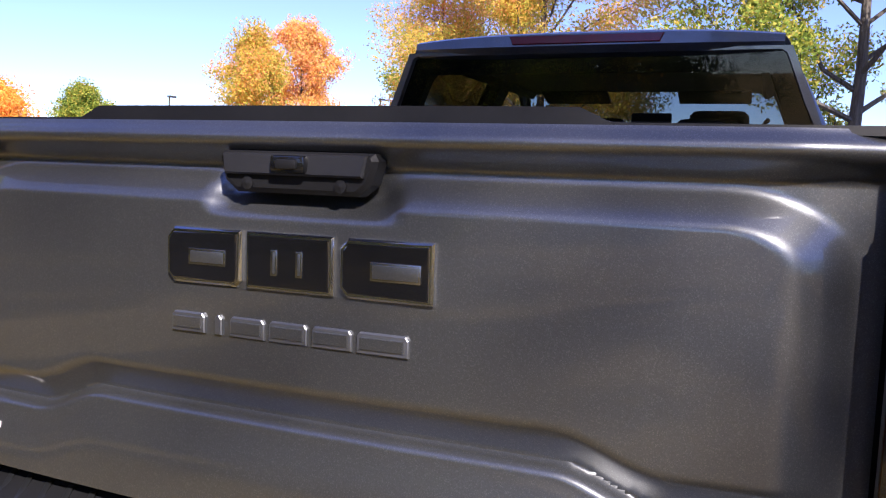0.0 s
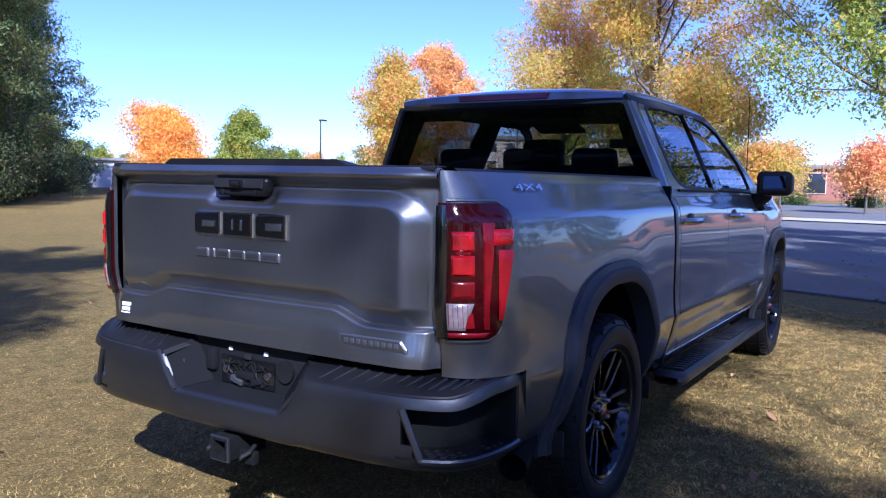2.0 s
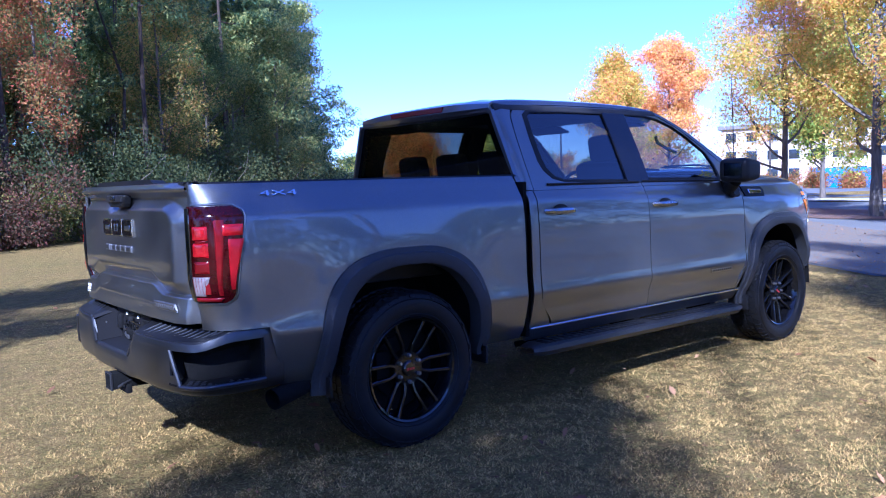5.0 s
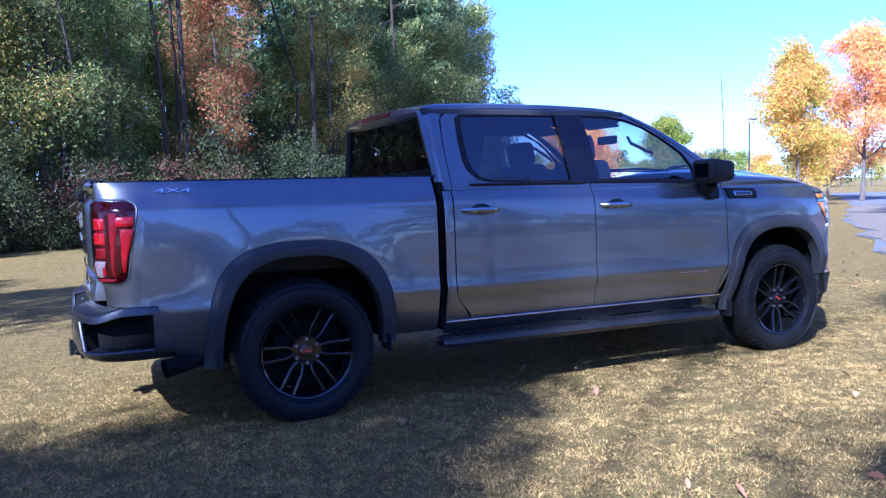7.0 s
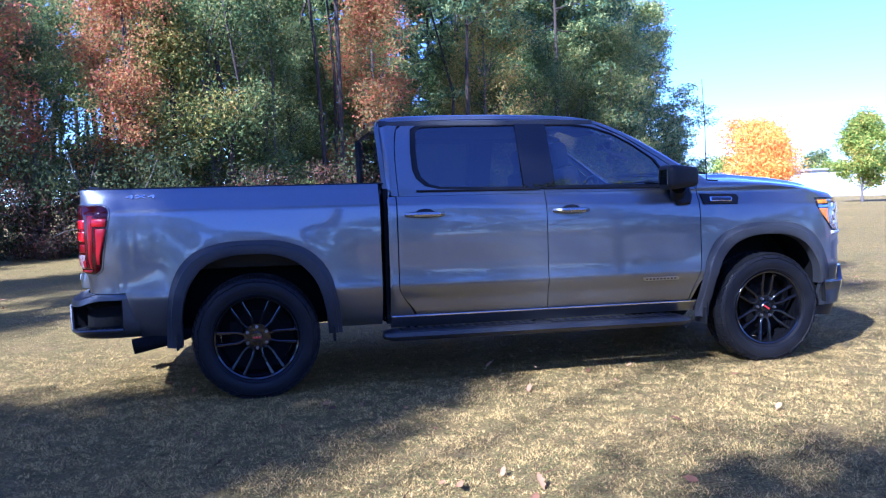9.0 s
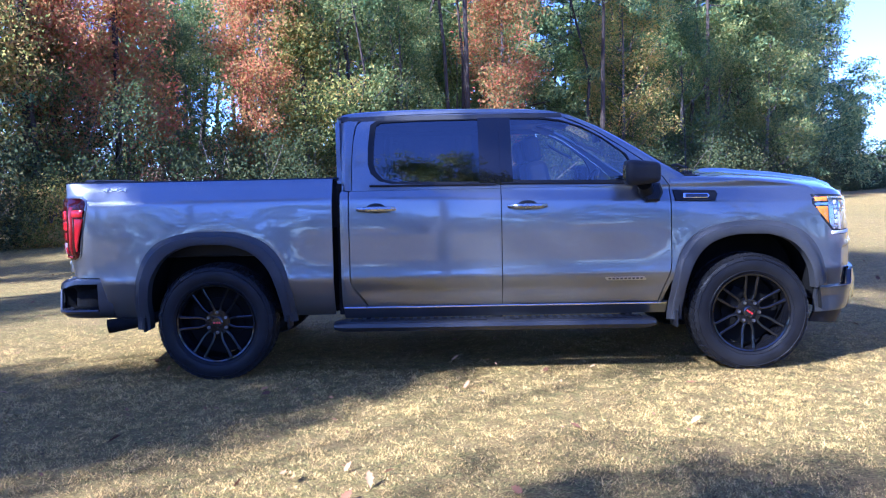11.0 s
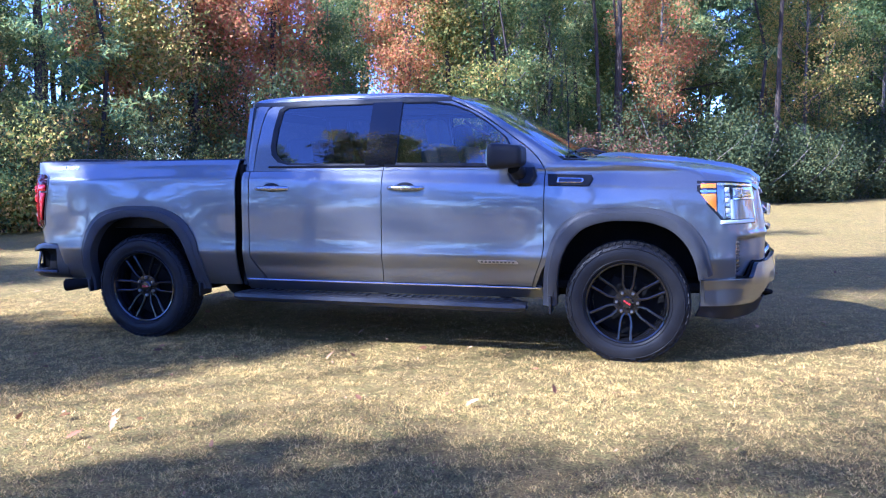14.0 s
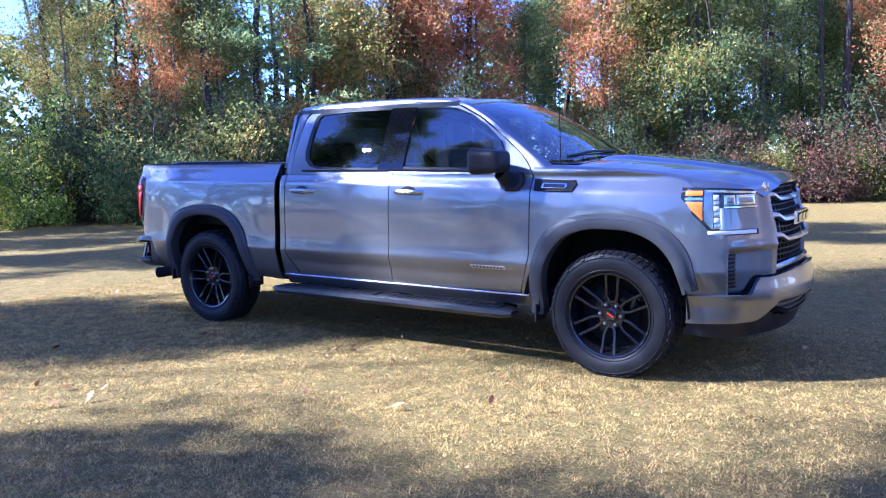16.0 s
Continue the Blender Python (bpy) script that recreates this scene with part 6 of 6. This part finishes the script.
def build_front():
    c = lambda v: (lambda a: v)
    lamp_top = lambda a: lerp_table(((-0.05, 1.218), (0.25, 1.208), (0.50, 1.194), (0.60, 1.205)), a)
    lamp_low = lambda a: lerp_table(((-0.04, 1.150), (0.0, 1.110), (0.08, 1.035), (0.175, 0.940), (0.26, 0.934)), a)
    bumper_hi = lambda a: 0.562 + 0.100 * smooth(a, 0.385, 0.475) + 0.030 * smooth(a, 0.52, 0.85)
    bumper_lo = lambda a: 0.389 + 0.115 * smooth(a, 0.42, 0.62)
    for s in (-1, 1):
        # painted brow between lamp and hood
        def brow(u, v):
            a = 0.605 * u
            z0 = lamp_top(a) + 0.003
            x0, y0 = nose(a, z0)
            x1 = x0 - 0.02
            h = min(hood_half(x1 + 0.02) + 0.006, y0 - 0.004)
            z1 = lerp_table(HOOD_Z, x1 + 0.02) - 0.048
            p = Vector((x0, y0, z0)).lerp(Vector((x1, h, max(z1, z0 + 0.004))), v)
            return (p.x, s * p.y, p.z + 0.010 * math.sin(v * math.pi))
        part("front_brow", sheet(brow, 20, 6, 0.008), PAINT, truck, sharp=50)
        # painted cheek below the lamp: a ledge overhangs the hollow that holds the vent, which flares out again towards the grille
        def cheek(a, z):
            hollow = smooth(a, 0.272, 0.300) * (1 - facet((a - 0.345) / 0.19, 0.1)) * smooth(0.842 - z, 0.0, 0.022)
            return -0.048 * hollow + 0.010 * smooth(a, 0.26, 0.40) * math.exp(-((z - 0.858) / 0.020) ** 2) + 0.018 * smooth(a, 0.50, 0.60)
        nose_zone("front_cheek", s, 0.0, 0.605, lambda a: bumper_hi(a) + 0.006, lambda a: (lamp_low(a) if a < 0.26 else 0.930) - 0.002, cheek, PAINT, truck, 72, 48, sharp=50)
        nose_zone("grille_pillar", s, 0.485, 0.605, c(0.928), lambda a: lamp_top(a) + 0.002, lambda a, z: 0.018 * smooth(a, 0.50, 0.60), PAINT, truck, 14, 20)
        nose_zone("lamp_surround", s, 0.252, 0.490, c(0.958), c(1.088), lambda a, z: -0.004 + 0.004 * smooth(a, 0.42, 0.49), PAINT, truck, 14, 10)
        nose_zone("grille_surround", s, 0.600, 0.625, lambda a: bumper_hi(a) + 0.01, c(1.235), lambda a, z: 0.019 - 0.075 * smooth(a, 0.604, 0.622), PAINT, truck, 8, 24)
        # the lamp is a bracket: a head bar, an upright and a foot
        lamp = nose_zone("headlamp", s, -0.045, 0.252, lamp_low, lamp_top, 0.000, PLASTIC, truck, 30, 16, 0.03, "bracket-shaped clear headlamp with amber markers and bright light guides")
        nose_zone("lamp_head", s, 0.250, 0.498, c(1.086), lamp_top, 0.000, PLASTIC, lamp, 14, 6, 0.03)
        nose_zone("lamp_foot", s, 0.250, 0.468, c(0.929), c(0.962), 0.000, PLASTIC, lamp, 12, 3, 0.03)
        nose_zone("amber_marker", s, -0.015, 0.118, lambda a: lerp_table(((-0.02, 1.128), (0.0, 1.120), (0.08, 1.055), (0.12, 1.015)), a), c(1.132), 0.004, AMBER, lamp, 10, 8, 0.008, "amber side marker", 0.004)
        nose_zone("amber_strip", s, -0.020, 0.118, c(1.170), c(1.198), 0.004, AMBER, lamp, 8, 3, 0.008, "slim amber marker", 0.003)
        nose_zone("marker_rule", s, -0.030, 0.118, c(1.142), c(1.157), 0.006, CHROME, lamp, 6, 2, 0.006)
        nose_zone("reflector", s, 0.128, 0.185, lambda a: lamp_low(a) + 0.028, lambda a: lamp_top(a) - 0.010, 0.002, HANDLE, lamp, 6, 10, 0.008, "silver reflector")
        for k in range(6):
            nose_zone("lens_cell", s, 0.190, 0.226, c(0.972 + 0.034 * k), c(1.002 + 0.034 * k), 0.004, WHITE_PAINT if k % 2 else HEADLAMP, lamp, 4, 3, 0.008, "bright lamp cell", 0.006)
        nose_zone("light_guide", s, 0.226, 0.249, c(0.966), c(1.092), 0.008, WHITE_PAINT, lamp, 3, 10, 0.008, "white upright light guide", 0.004)
        nose_zone("light_guide_foot", s, 0.150, 0.462, c(0.936), c(0.958), 0.008, WHITE_PAINT, lamp, 18, 3, 0.008, "white light guide along the foot", 0.004)
        nose_zone("light_guide_head", s, 0.130, 0.490, lambda a: lamp_top(a) - 0.022, lambda a: lamp_top(a) - 0.010, 0.008, HEADLAMP, lamp, 18, 2, 0.008)
        nose_zone("head_rule", s, 0.252, 0.490, c(1.092), c(1.102), 0.008, CHROME, lamp, 10, 2, 0.008)
        for a0, a1 in ((0.258, 0.335), (0.345, 0.484)):
            pj = nose_zone("projector", s, a0, a1, c(1.108), c(1.168), 0.002, HEADLAMP, lamp, 8, 5, 0.008, "bright projector cell", 0.004)
            nose_zone("projector_lens", s, a0 + 0.015, a1 - 0.015, c(1.122), c(1.152), 0.008, STEEL, pj, 6, 4, 0.006, "", 0.004)
        nose_zone("cover_lens", s, -0.040, 0.250, lambda a: lamp_low(a) + 0.004, lambda a: lamp_top(a) - 0.004, 0.017, LAMP_GLASS, lamp, 20, 10, 0, "clear lamp cover")
        nose_zone("cover_lens", s, 0.250, 0.494, c(1.089), lambda a: lamp_top(a) - 0.004, 0.017, LAMP_GLASS, lamp, 12, 4, 0)
        vent = nose_zone("side_vent", s, 0.288, 0.350, c(0.600), c(0.812), -0.040, GLOSS, truck, 8, 8, 0.01, "black slatted bumper vent")
        for k in range(8):
            nose_zone("slat", s, 0.290, 0.348, c(0.612 + 0.025 * k), c(0.622 + 0.025 * k), -0.028, SATIN, vent, 6, 1, 0.010)
        # bumper
        nose_zone("front_bumper", s, 0.0, 1.0, bumper_lo, bumper_hi, lambda a, z: 0.020 + 0.022 * smooth(a, 0.10, 0.4) * math.exp(-((z - 0.54) / 0.10) ** 2) + 0.020 * smooth(a, 0.40, 0.56), PAINT, truck, 64, 18, 0.03, "grey painted front bumper")
        nose_zone("bumper_gap", s, 0.02, 0.98, lambda a: bumper_hi(a) - 0.03, lambda a: bumper_hi(a) + 0.010, -0.004, UNDER, truck, 40, 2, 0.01)
        nose_zone("lower_valance", s, 0.02, 1.0, lambda a: 0.285 + 0.03 * smooth(a, 0.35, 0.0), lambda a: bumper_lo(a) + 0.010, -0.004, PLASTIC, truck, 40, 6, 0.02, "black lower valance")
        for k in range(3):
            nose_zone("valance_rib", s, 0.62, 1.0, c(0.395 + 0.032 * k), c(0.408 + 0.032 * k), 0.012, SATIN, truck, 12, 1, 0.012)
        part("tow_hook", tube([(4.52, s * 0.50, 0.42), (4.665, s * 0.50, 0.445), (4.705, s * 0.46, 0.43), (4.665, s * 0.42, 0.41), (4.52, s * 0.42, 0.42)], 0.017, 8), UNDER, truck, "black tow hook")
        # grille, right and left halves meet on the middle line
        g = nose_zone("grille", s, 0.605, 1.0, c(0.690), c(1.232), -0.045, GLOSS, truck, 16, 20, 0.01, "black grille with bright stepped bars")
        for z, h in ((1.158, 0.034), (1.030, 0.036), (0.905, 0.036)):
            drop = lambda a, z=z: z - 0.030 * smooth(a, 0.66, 0.72)
            nose_zone("grille_bar", s, 0.612, 1.0, lambda a, h=h, d=drop: d(a) - h / 2, lambda a, h=h, d=drop: d(a) + h / 2, -0.006, BRIGHT, g, 24, 4, 0.03, "satin bright grille bar", 0.020)
        nose_zone("grille_sill", s, 0.612, 1.0, lambda a: bumper_hi(a) + 0.012, lambda a: bumper_hi(a) + 0.052, -0.002, HANDLE, g, 16, 3, 0.02, "bright lower grille bar", 0.012)
        for k in range(14):
            nose_zone("mesh_bar", s, 0.612, 1.0, c(0.735 + 0.035 * k), c(0.742 + 0.035 * k), -0.034, PLASTIC, g, 14, 1, 0.01)
        for k in range(9):
            nose_zone("mesh_post", s, 0.630 + 0.042 * k, 0.637 + 0.042 * k, c(0.72), c(1.222), -0.036, PLASTIC, g, 1, 10, 0.01)
    em = part("grille_emblem", slab([(-0.20, 1.04), (0.20, 1.04), (0.20, 0.955), (-0.20, 0.955)], 0.02, lambda a, b, d: (4.695 + d, a, b), 0.006), CHROME, truck, "bright grille emblem with black blocks")
    for y in (-0.13, 0.0, 0.13):
        part("block", box((0.01, 0.11, 0.062), (4.717, y, 0.9975), 0.004), GLOSS, em)


# ---- wheels ----
def build_wheel():
    """One wheel about the y axis, its outer face towards -y."""
    w = thing("wheel", "", "")
    R = 0.413
    tyre_prof = [(0.272, -0.105), (0.280, -0.118), (0.302, -0.131), (0.335, -0.137), (0.365, -0.134), (0.386, -0.126), (0.400, -0.112), (R - 0.006, -0.098), (R - 0.006, 0.098), (0.400, 0.112), (0.386, 0.126), (0.365, 0.134), (0.32, 0.136), (0.280, 0.118), (0.272, 0.105)]
    ty = part("tyre", lathe(tyre_prof, 72), RUBBER, w, "black all-terrain tyre", sharp=50)
    bm = bmesh.new()
    for k in range(54):
        t = 2 * math.pi * k / 54
        for row, (y, wd, sh) in enumerate(((-0.098, 0.040, 0.0), (-0.050, 0.036, 0.5), (0.0, 0.036, 0.2), (0.050, 0.036, 0.7), (0.098, 0.040, 0.0))):
            tt = t + sh * 2 * math.pi / 54
            box((0.036, wd, 0.016), (0, 0, 0), 0.0, bm=bm)
            vs = list(bm.verts)[-8:]
            m = pose(0, 0, 0, 0, math.degrees(-tt), 0) @ pose(0, y, R - 0.008 + (0.0 if abs(y) < 0.09 else -0.004), (0 if abs(y) < 0.09 else (22 if y > 0 else -22)) * -1, 0, (14 if row % 2 else -14))
            for v in vs:
                v.co = m @ v.co
    part("tread", bm, RUBBER, ty, smooth=False)
    part("sidewall_rib", lathe([(0.290, -0.124), (0.294, -0.131), (0.298, -0.128)], 60), RUBBER, ty)
    part("sidewall_rib", lathe([(0.369, -0.131), (0.373, -0.1365), (0.377, -0.130)], 60), RUBBER, ty)
    for k in range(18):
        t = 2 * math.pi * k / 18
        lug = part("sidewall_lug", box((0.030, 0.008, 0.016), (0, 0, 0), 0.002), RUBBER, ty)
        lug.matrix_basis = pose(0, 0, 0, 0, math.degrees(t), 0) @ pose(0, -0.126, 0.388, -32)
    rim = part("rim", lathe([(0.272, -0.10), (0.279, -0.116), (0.273, -0.122), (0.262, -0.117), (0.255, -0.100), (0.244, -0.070), (0.236, 0.0), (0.244, 0.09), (0.272, 0.10)], 64), RIM, w, "gloss black alloy rim", sharp=30)
    part("brake_disc", lathe([(0.0, 0.012), (0.165, 0.012), (0.165, 0.03), (0.0, 0.03)], 40), UNDER, w, "dark brake disc")
    part("caliper", box((0.09, 0.06, 0.15), (-0.13, -0.005, 0.03), 0.015), UNDER, w)
    part("backing_plate", lathe([(0.0, 0.04), (0.238, 0.04), (0.238, 0.05), (0.0, 0.05)], 32), UNDER, w)
    def spoke(t0):
        bm = bmesh.new()
        for sg in (-1, 1):
            prev = None
            for r, off, wd, y, th in ((0.055, 0.0, 0.020, -0.072, 0.03), (0.095, 0.026, 0.020, -0.078, 0.028), (0.13, 0.036, 0.018, -0.086, 0.026), (0.20, 0.038, 0.018, -0.096, 0.026), (0.260, 0.042, 0.022, -0.106, 0.022)):
                o = off * sg
                ring = [bm.verts.new(p) for p in ((o - wd / 2, y + 0.004, r), (o - wd / 4, y, r), (o + wd / 4, y, r), (o + wd / 2, y + 0.004, r), (o + wd / 2, y + th, r), (o - wd / 2, y + th, r))]
                if prev:
                    for i in range(6):
                        bm.faces.new((prev[i], prev[(i + 1) % 6], ring[(i + 1) % 6], ring[i]))
                else:
                    bm.faces.new(ring)
                prev = ring
            bm.faces.new(prev[::-1])
        bmesh.ops.recalc_face_normals(bm, faces=bm.faces[:])
        bm.transform(pose(0, 0, 0, 0, math.degrees(t0), 0))
        return bm
    for k in range(6):
        part("spoke", spoke(k * math.pi / 3 + math.pi / 6), RIM, w, sharp=25)
    part("hub", lathe([(0.0, -0.072), (0.060, -0.076), (0.088, -0.074), (0.094, -0.060), (0.096, -0.03), (0.0, -0.03)], 36), RIM, w)
    cap = part("centre_cap", lathe([(0.0, -0.092), (0.034, -0.091), (0.040, -0.085), (0.041, -0.070)], 28), GLOSS, w)
    for dx in (-0.018, 0.0, 0.018):
        part("cap_block", box((0.014, 0.003, 0.013), (dx, -0.0925, 0.0), 0.001), RED_PAINT, cap, "red block of the wheel cap emblem")
    for k in range(6):
        t = k * math.pi / 3 + math.pi / 6
        n = part("wheel_nut", lathe([(0.0, -0.096), (0.008, -0.095), (0.011, -0.088), (0.011, -0.068)], 8), STEEL, w, "bright wheel nut")
        n.matrix_basis = pose(0.070 * math.cos(t), 0, 0.070 * math.sin(t))
    return w


def build_wheels():
    w = build_wheel()
    w.name = "wheel"
    w.parent = truck
    places = ((0.0, -1), (WB, -1), (0.0, 1), (WB, 1))
    for k, (x, s) in enumerate(places):
        m = pose(x, s * 0.875, 0.402, 0, (0, 33, 40, 11)[k], 0 if s < 0 else 180)
        if k == 0:
            w.matrix_basis = m
        else:
            copy_thing(w, m)


def running_board(s):
    x0, x1 = 0.835, 3.07
    def top(u, v):
        x = x0 + (x1 - x0) * u
        e = smooth(min(u, 1 - u), 0.0, 0.03)
        p = ((0.900, 0.392), (0.915, 0.402), (1.045, 0.402), (1.070, 0.392), (1.075, 0.365), (1.050, 0.335), (0.93, 0.335), (0.90, 0.36))[round(v * 7) % 8]
        cy, cz = 0.985, 0.37
        return (x, s * (cy + (p[0] - cy) * (0.72 + 0.28 * e)), cz + (p[1] - cz) * (0.6 + 0.4 * e) - 0.012 * u)
    bm = sheet(top, 60, 7, 0)
    bm2 = bm
    bmesh.ops.holes_fill(bm2, edges=[e for e in bm2.edges if e.is_boundary], sides=0)
    b = part("running_board", bm2, SATIN, truck, "black running board with ribbed step pads", sharp=40)
    for xa, xb in ((0.95, 1.90), (2.02, 2.98)):
        pad = part("step_pad", box((xb - xa, 0.115, 0.006), ((xa + xb) / 2, s * 0.983, 0.4045 - 0.0125 * (((xa + xb) / 2 - x0) / (x1 - x0))), 0.002), PLASTIC, b)
        n = 16
        for k in range(n):
            part("tread_rib", box((0.026, 0.10, 0.005), (xa + (k + 0.5) * (xb - xa) / n, s * 0.983, 0.4095 - 0.012 * ((xa + (k + 0.5) * (xb - xa) / n - x0) / (x1 - x0))), 0.0015), SATIN, pad)
    for x in (1.05, 1.98, 2.90):
        part("bracket", box((0.07, 0.22, 0.035), (x, s * 0.80, 0.365), 0.006, turn=(s * 14, 0, 0)), UNDER, b)
    return b


def build_underside():
    part("floor_pan", box((3.6, 1.70, 0.06), (2.55, 0, 0.50), 0.02), UNDER, truck)
    part("bed_floor", box((1.90, 1.60, 0.05), (-0.09, 0, 0.88), 0.01), PLASTIC, truck, "black bed liner floor")
    part("bed_front", box((0.04, 1.62, 0.52), (0.855, 0, 1.13), 0.01), PAINT, truck)
    for y in (-0.46, 0.46):
        part("frame_rail", box((5.2, 0.10, 0.15), (1.75, y, 0.52), 0.015), UNDER, truck)
    part("rear_axle", tube([(0, -0.75, 0.40), (0, -0.15, 0.40), (0, 0.15, 0.40), (0, 0.75, 0.40)], [0.05, 0.06, 0.06, 0.05], 12), UNDER, truck)
    part("differential", box((0.30, 0.32, 0.28), (0, 0, 0.40), 0.09, 3), UNDER, truck)
    part("front_axle", tube([(WB, -0.75, 0.40), (WB, 0.75, 0.40)], 0.05, 10), UNDER, truck)
    part("fuel_tank", box((1.2, 0.4, 0.24), (1.6, 0.62, 0.44), 0.05), UNDER, truck)
    part("silencer", box((0.8, 0.3, 0.2), (1.3, -0.22, 0.45), 0.07, 3), UNDER, truck)
    part("spare_wheel", tube([(-0.55 + 0.28 * math.cos(k * 0.3927), 0.28 * math.sin(k * 0.3927), 0.52) for k in range(16)], 0.11, 10, closed=True), RUBBER, truck)
    part("exhaust_tip", tube([(-0.15, -0.60, 0.50), (-0.38, -0.78, 0.45), (-0.56, -0.88, 0.415), (-0.78, -0.935, 0.385)], [0.034, 0.036, 0.042, 0.050], 16, caps=False), UNDER, truck, "dark exhaust tip")
    part("engine_block", box((1.0, 1.1, 0.6), (3.85, 0, 0.85), 0.08), UNDER, truck)
    part("front_core", box((0.1, 1.2, 0.75), (4.50, 0, 0.82), 0.02), UNDER, truck)
    part("dash_wall", box((0.06, 1.70, 0.80), (3.20, 0, 0.90), 0.02), UNDER, truck)
    for s in (-1, 1):
        part("inner_door", box((2.2, 0.03, 0.82), (2.07, s * 0.885, 0.90), 0.01), INTERIOR, truck)
        part("cab_gap_seal", box((0.030, 0.075, 0.92), (0.884, s * 0.915, 0.90), 0.004), UNDER, truck)
        part("bed_outer_skin", box((0.36, 0.02, 0.6), (0.69, s * 0.84, 0.75), 0.01), UNDER, truck)
        part("mud_guard", box((0.015, 0.16, 0.12), (3.23, s * 0.92, 0.37), 0.006), PLASTIC, truck)
        part("mud_guard", box((0.015, 0.16, 0.10), (-0.50, s * 0.92, 0.40), 0.006), PLASTIC, truck)
        part("mud_guard", box((0.015, 0.16, 0.10), (0.51, s * 0.92, 0.40), 0.006), PLASTIC, truck)


def seat(x, y, width, parent):
    top = 1.38 if width > 0.8 else 1.50
    part("seat_cushion", box((0.52, width, 0.16), (x + 0.20, y, 0.86), 0.05, 3), SEAT, parent)
    part("seat_back", box((0.17, width, top - 0.86), (x - 0.10, y, (top + 0.86) / 2), 0.07, 3, turn=(0, -12, 0)), SEAT, parent, "charcoal seat back")
    for yy in ((y,) if width < 0.8 else (y - 0.44, y, y + 0.44)):
        hw = 0.30 if width < 0.8 else 0.26
        part("headrest", box((0.12, hw, 0.20), (x - 0.170, yy, top + 0.085), 0.055, 3, turn=(0, -10, 0)), SEAT, parent)
        for k in (-0.06, 0.06):
            part("headrest_post", tube([(x - 0.155, yy + k, top - 0.06), (x - 0.165, yy + k, top + 0.04)], 0.007, 6), STEEL, parent)


def build_interior():
    seat(2.45, -0.42, 0.56, truck)
    seat(2.45, 0.42, 0.56, truck)
    seat(1.30, 0.0, 1.46, truck)
    part("dashboard", box((0.36, 1.55, 0.28), (3.12, 0, 1.19), 0.07, 3), INTERIOR, truck, "dark dashboard")
    part("centre_console", box((0.9, 0.26, 0.30), (2.7, 0, 0.80), 0.05, 3), INTERIOR, truck)
    c, q = Vector((2.86, 0.42, 1.26)), Euler((0, radians(-66), 0)).to_matrix()
    part("steering_wheel", tube([c + q @ Vector((0.19 * math.cos(k * 0.2618), 0.19 * math.sin(k * 0.2618), 0)) for k in range(24)], 0.016, 8, closed=True), INTERIOR, truck, "dark steering wheel")
    part("steering_boss", box((0.06, 0.16, 0.14), c, 0.03, 2, turn=(0, -66 + 90, 0)), INTERIOR, truck)
    part("steering_spoke", box((0.03, 0.36, 0.04), c, 0.01), INTERIOR, truck)
    part("rear_view_mirror", box((0.03, 0.24, 0.07), (2.86, 0, 1.68), 0.012), PLASTIC, truck)
    part("headliner", box((1.55, 1.30, 0.02), (1.70, 0, 1.812), 0.008), INTERIOR, truck, "dark roof lining")
    for s in (-1, 1):
        part("roof_rail_trim", box((1.60, 0.09, 0.05), (1.68, s * 0.665, 1.800), 0.015, turn=(s * 30, 0, 0)), INTERIOR, truck)
        part("rear_pillar_trim", slab([(0.915, 1.31), (1.10, 1.31), (1.075, 1.70), (1.10, 1.80), (0.915, 1.80)], 0.03, lambda a, b, d: (a, s * (yg(b) - 0.055 + d), b), 0.006), INTERIOR, truck)
        part("middle_pillar_trim", slab([(1.915, 1.31), (2.095, 1.31), (2.075, 1.80), (1.935, 1.80)], 0.03, lambda a, b, d: (a, s * (yg(b) - 0.055 + d), b), 0.006), INTERIOR, truck)
        part("sun_visor", box((0.16, 0.38, 0.02), (2.47, s * 0.38, 1.775), 0.008, turn=(0, 18, 0)), INTERIOR, truck)
        part("grab_handle", tube([(2.55, s * 0.66, 1.66), (2.60, s * 0.63, 1.62), (2.72, s * 0.66, 1.56), (2.76, s * 0.69, 1.54)], 0.012, 6), INTERIOR, truck)


for side in (-1, 1):
    bedside(side)
    for centre in (0.0, WB):
        flare(side, centre)
        liner(side, centre)
    tail_lamp(side)
    cab_side(side)
    door(side, False)
    door(side, True)
    mirror(side)
    fender(side)
    running_board(side)
build_tailgate()
build_rear_bumper()
build_cab_top()
build_hood()
build_front()
build_wheels()
build_underside()
build_interior()
part("antenna", tube([(3.335, -0.82, 1.36), (3.335, -0.82, 1.38), (3.325, -0.82, 1.75), (3.30, -0.82, 2.12)], [0.012, 0.004, 0.003, 0.002], 6), PLASTIC, truck, "thin black mast antenna")


def decal(side):
    """4x4 decal on the bed side, as built-in font lettering."""
    cu = bpy.data.curves.new("decal", "FONT")
    cu.body, cu.size, cu.extrude = "4X4", 0.075, 0.0015
    cu.align_x = "CENTER"
    tmp = new("decal_tmp", cu)
    me = bpy.data.meshes.new_from_object(tmp.evaluated_get(bpy.context.evaluated_depsgraph_get()))
    bpy.data.objects.remove(tmp)
    ob = finish("decal", me, CHROME, truck, "bright 4X4 decal on the bed side", smooth=False)
    lean = math.degrees(math.atan2(0.03, 0.06))
    ob.matrix_basis = pose(-0.69, side * (yb(-0.69, 1.331) + 0.006), 1.336, 90 - lean, 0, -3.8 if side < 0 else 183.8) @ Matrix.Diagonal((1.48, 0.50, 1, 1))


decal(-1)
decal(1)
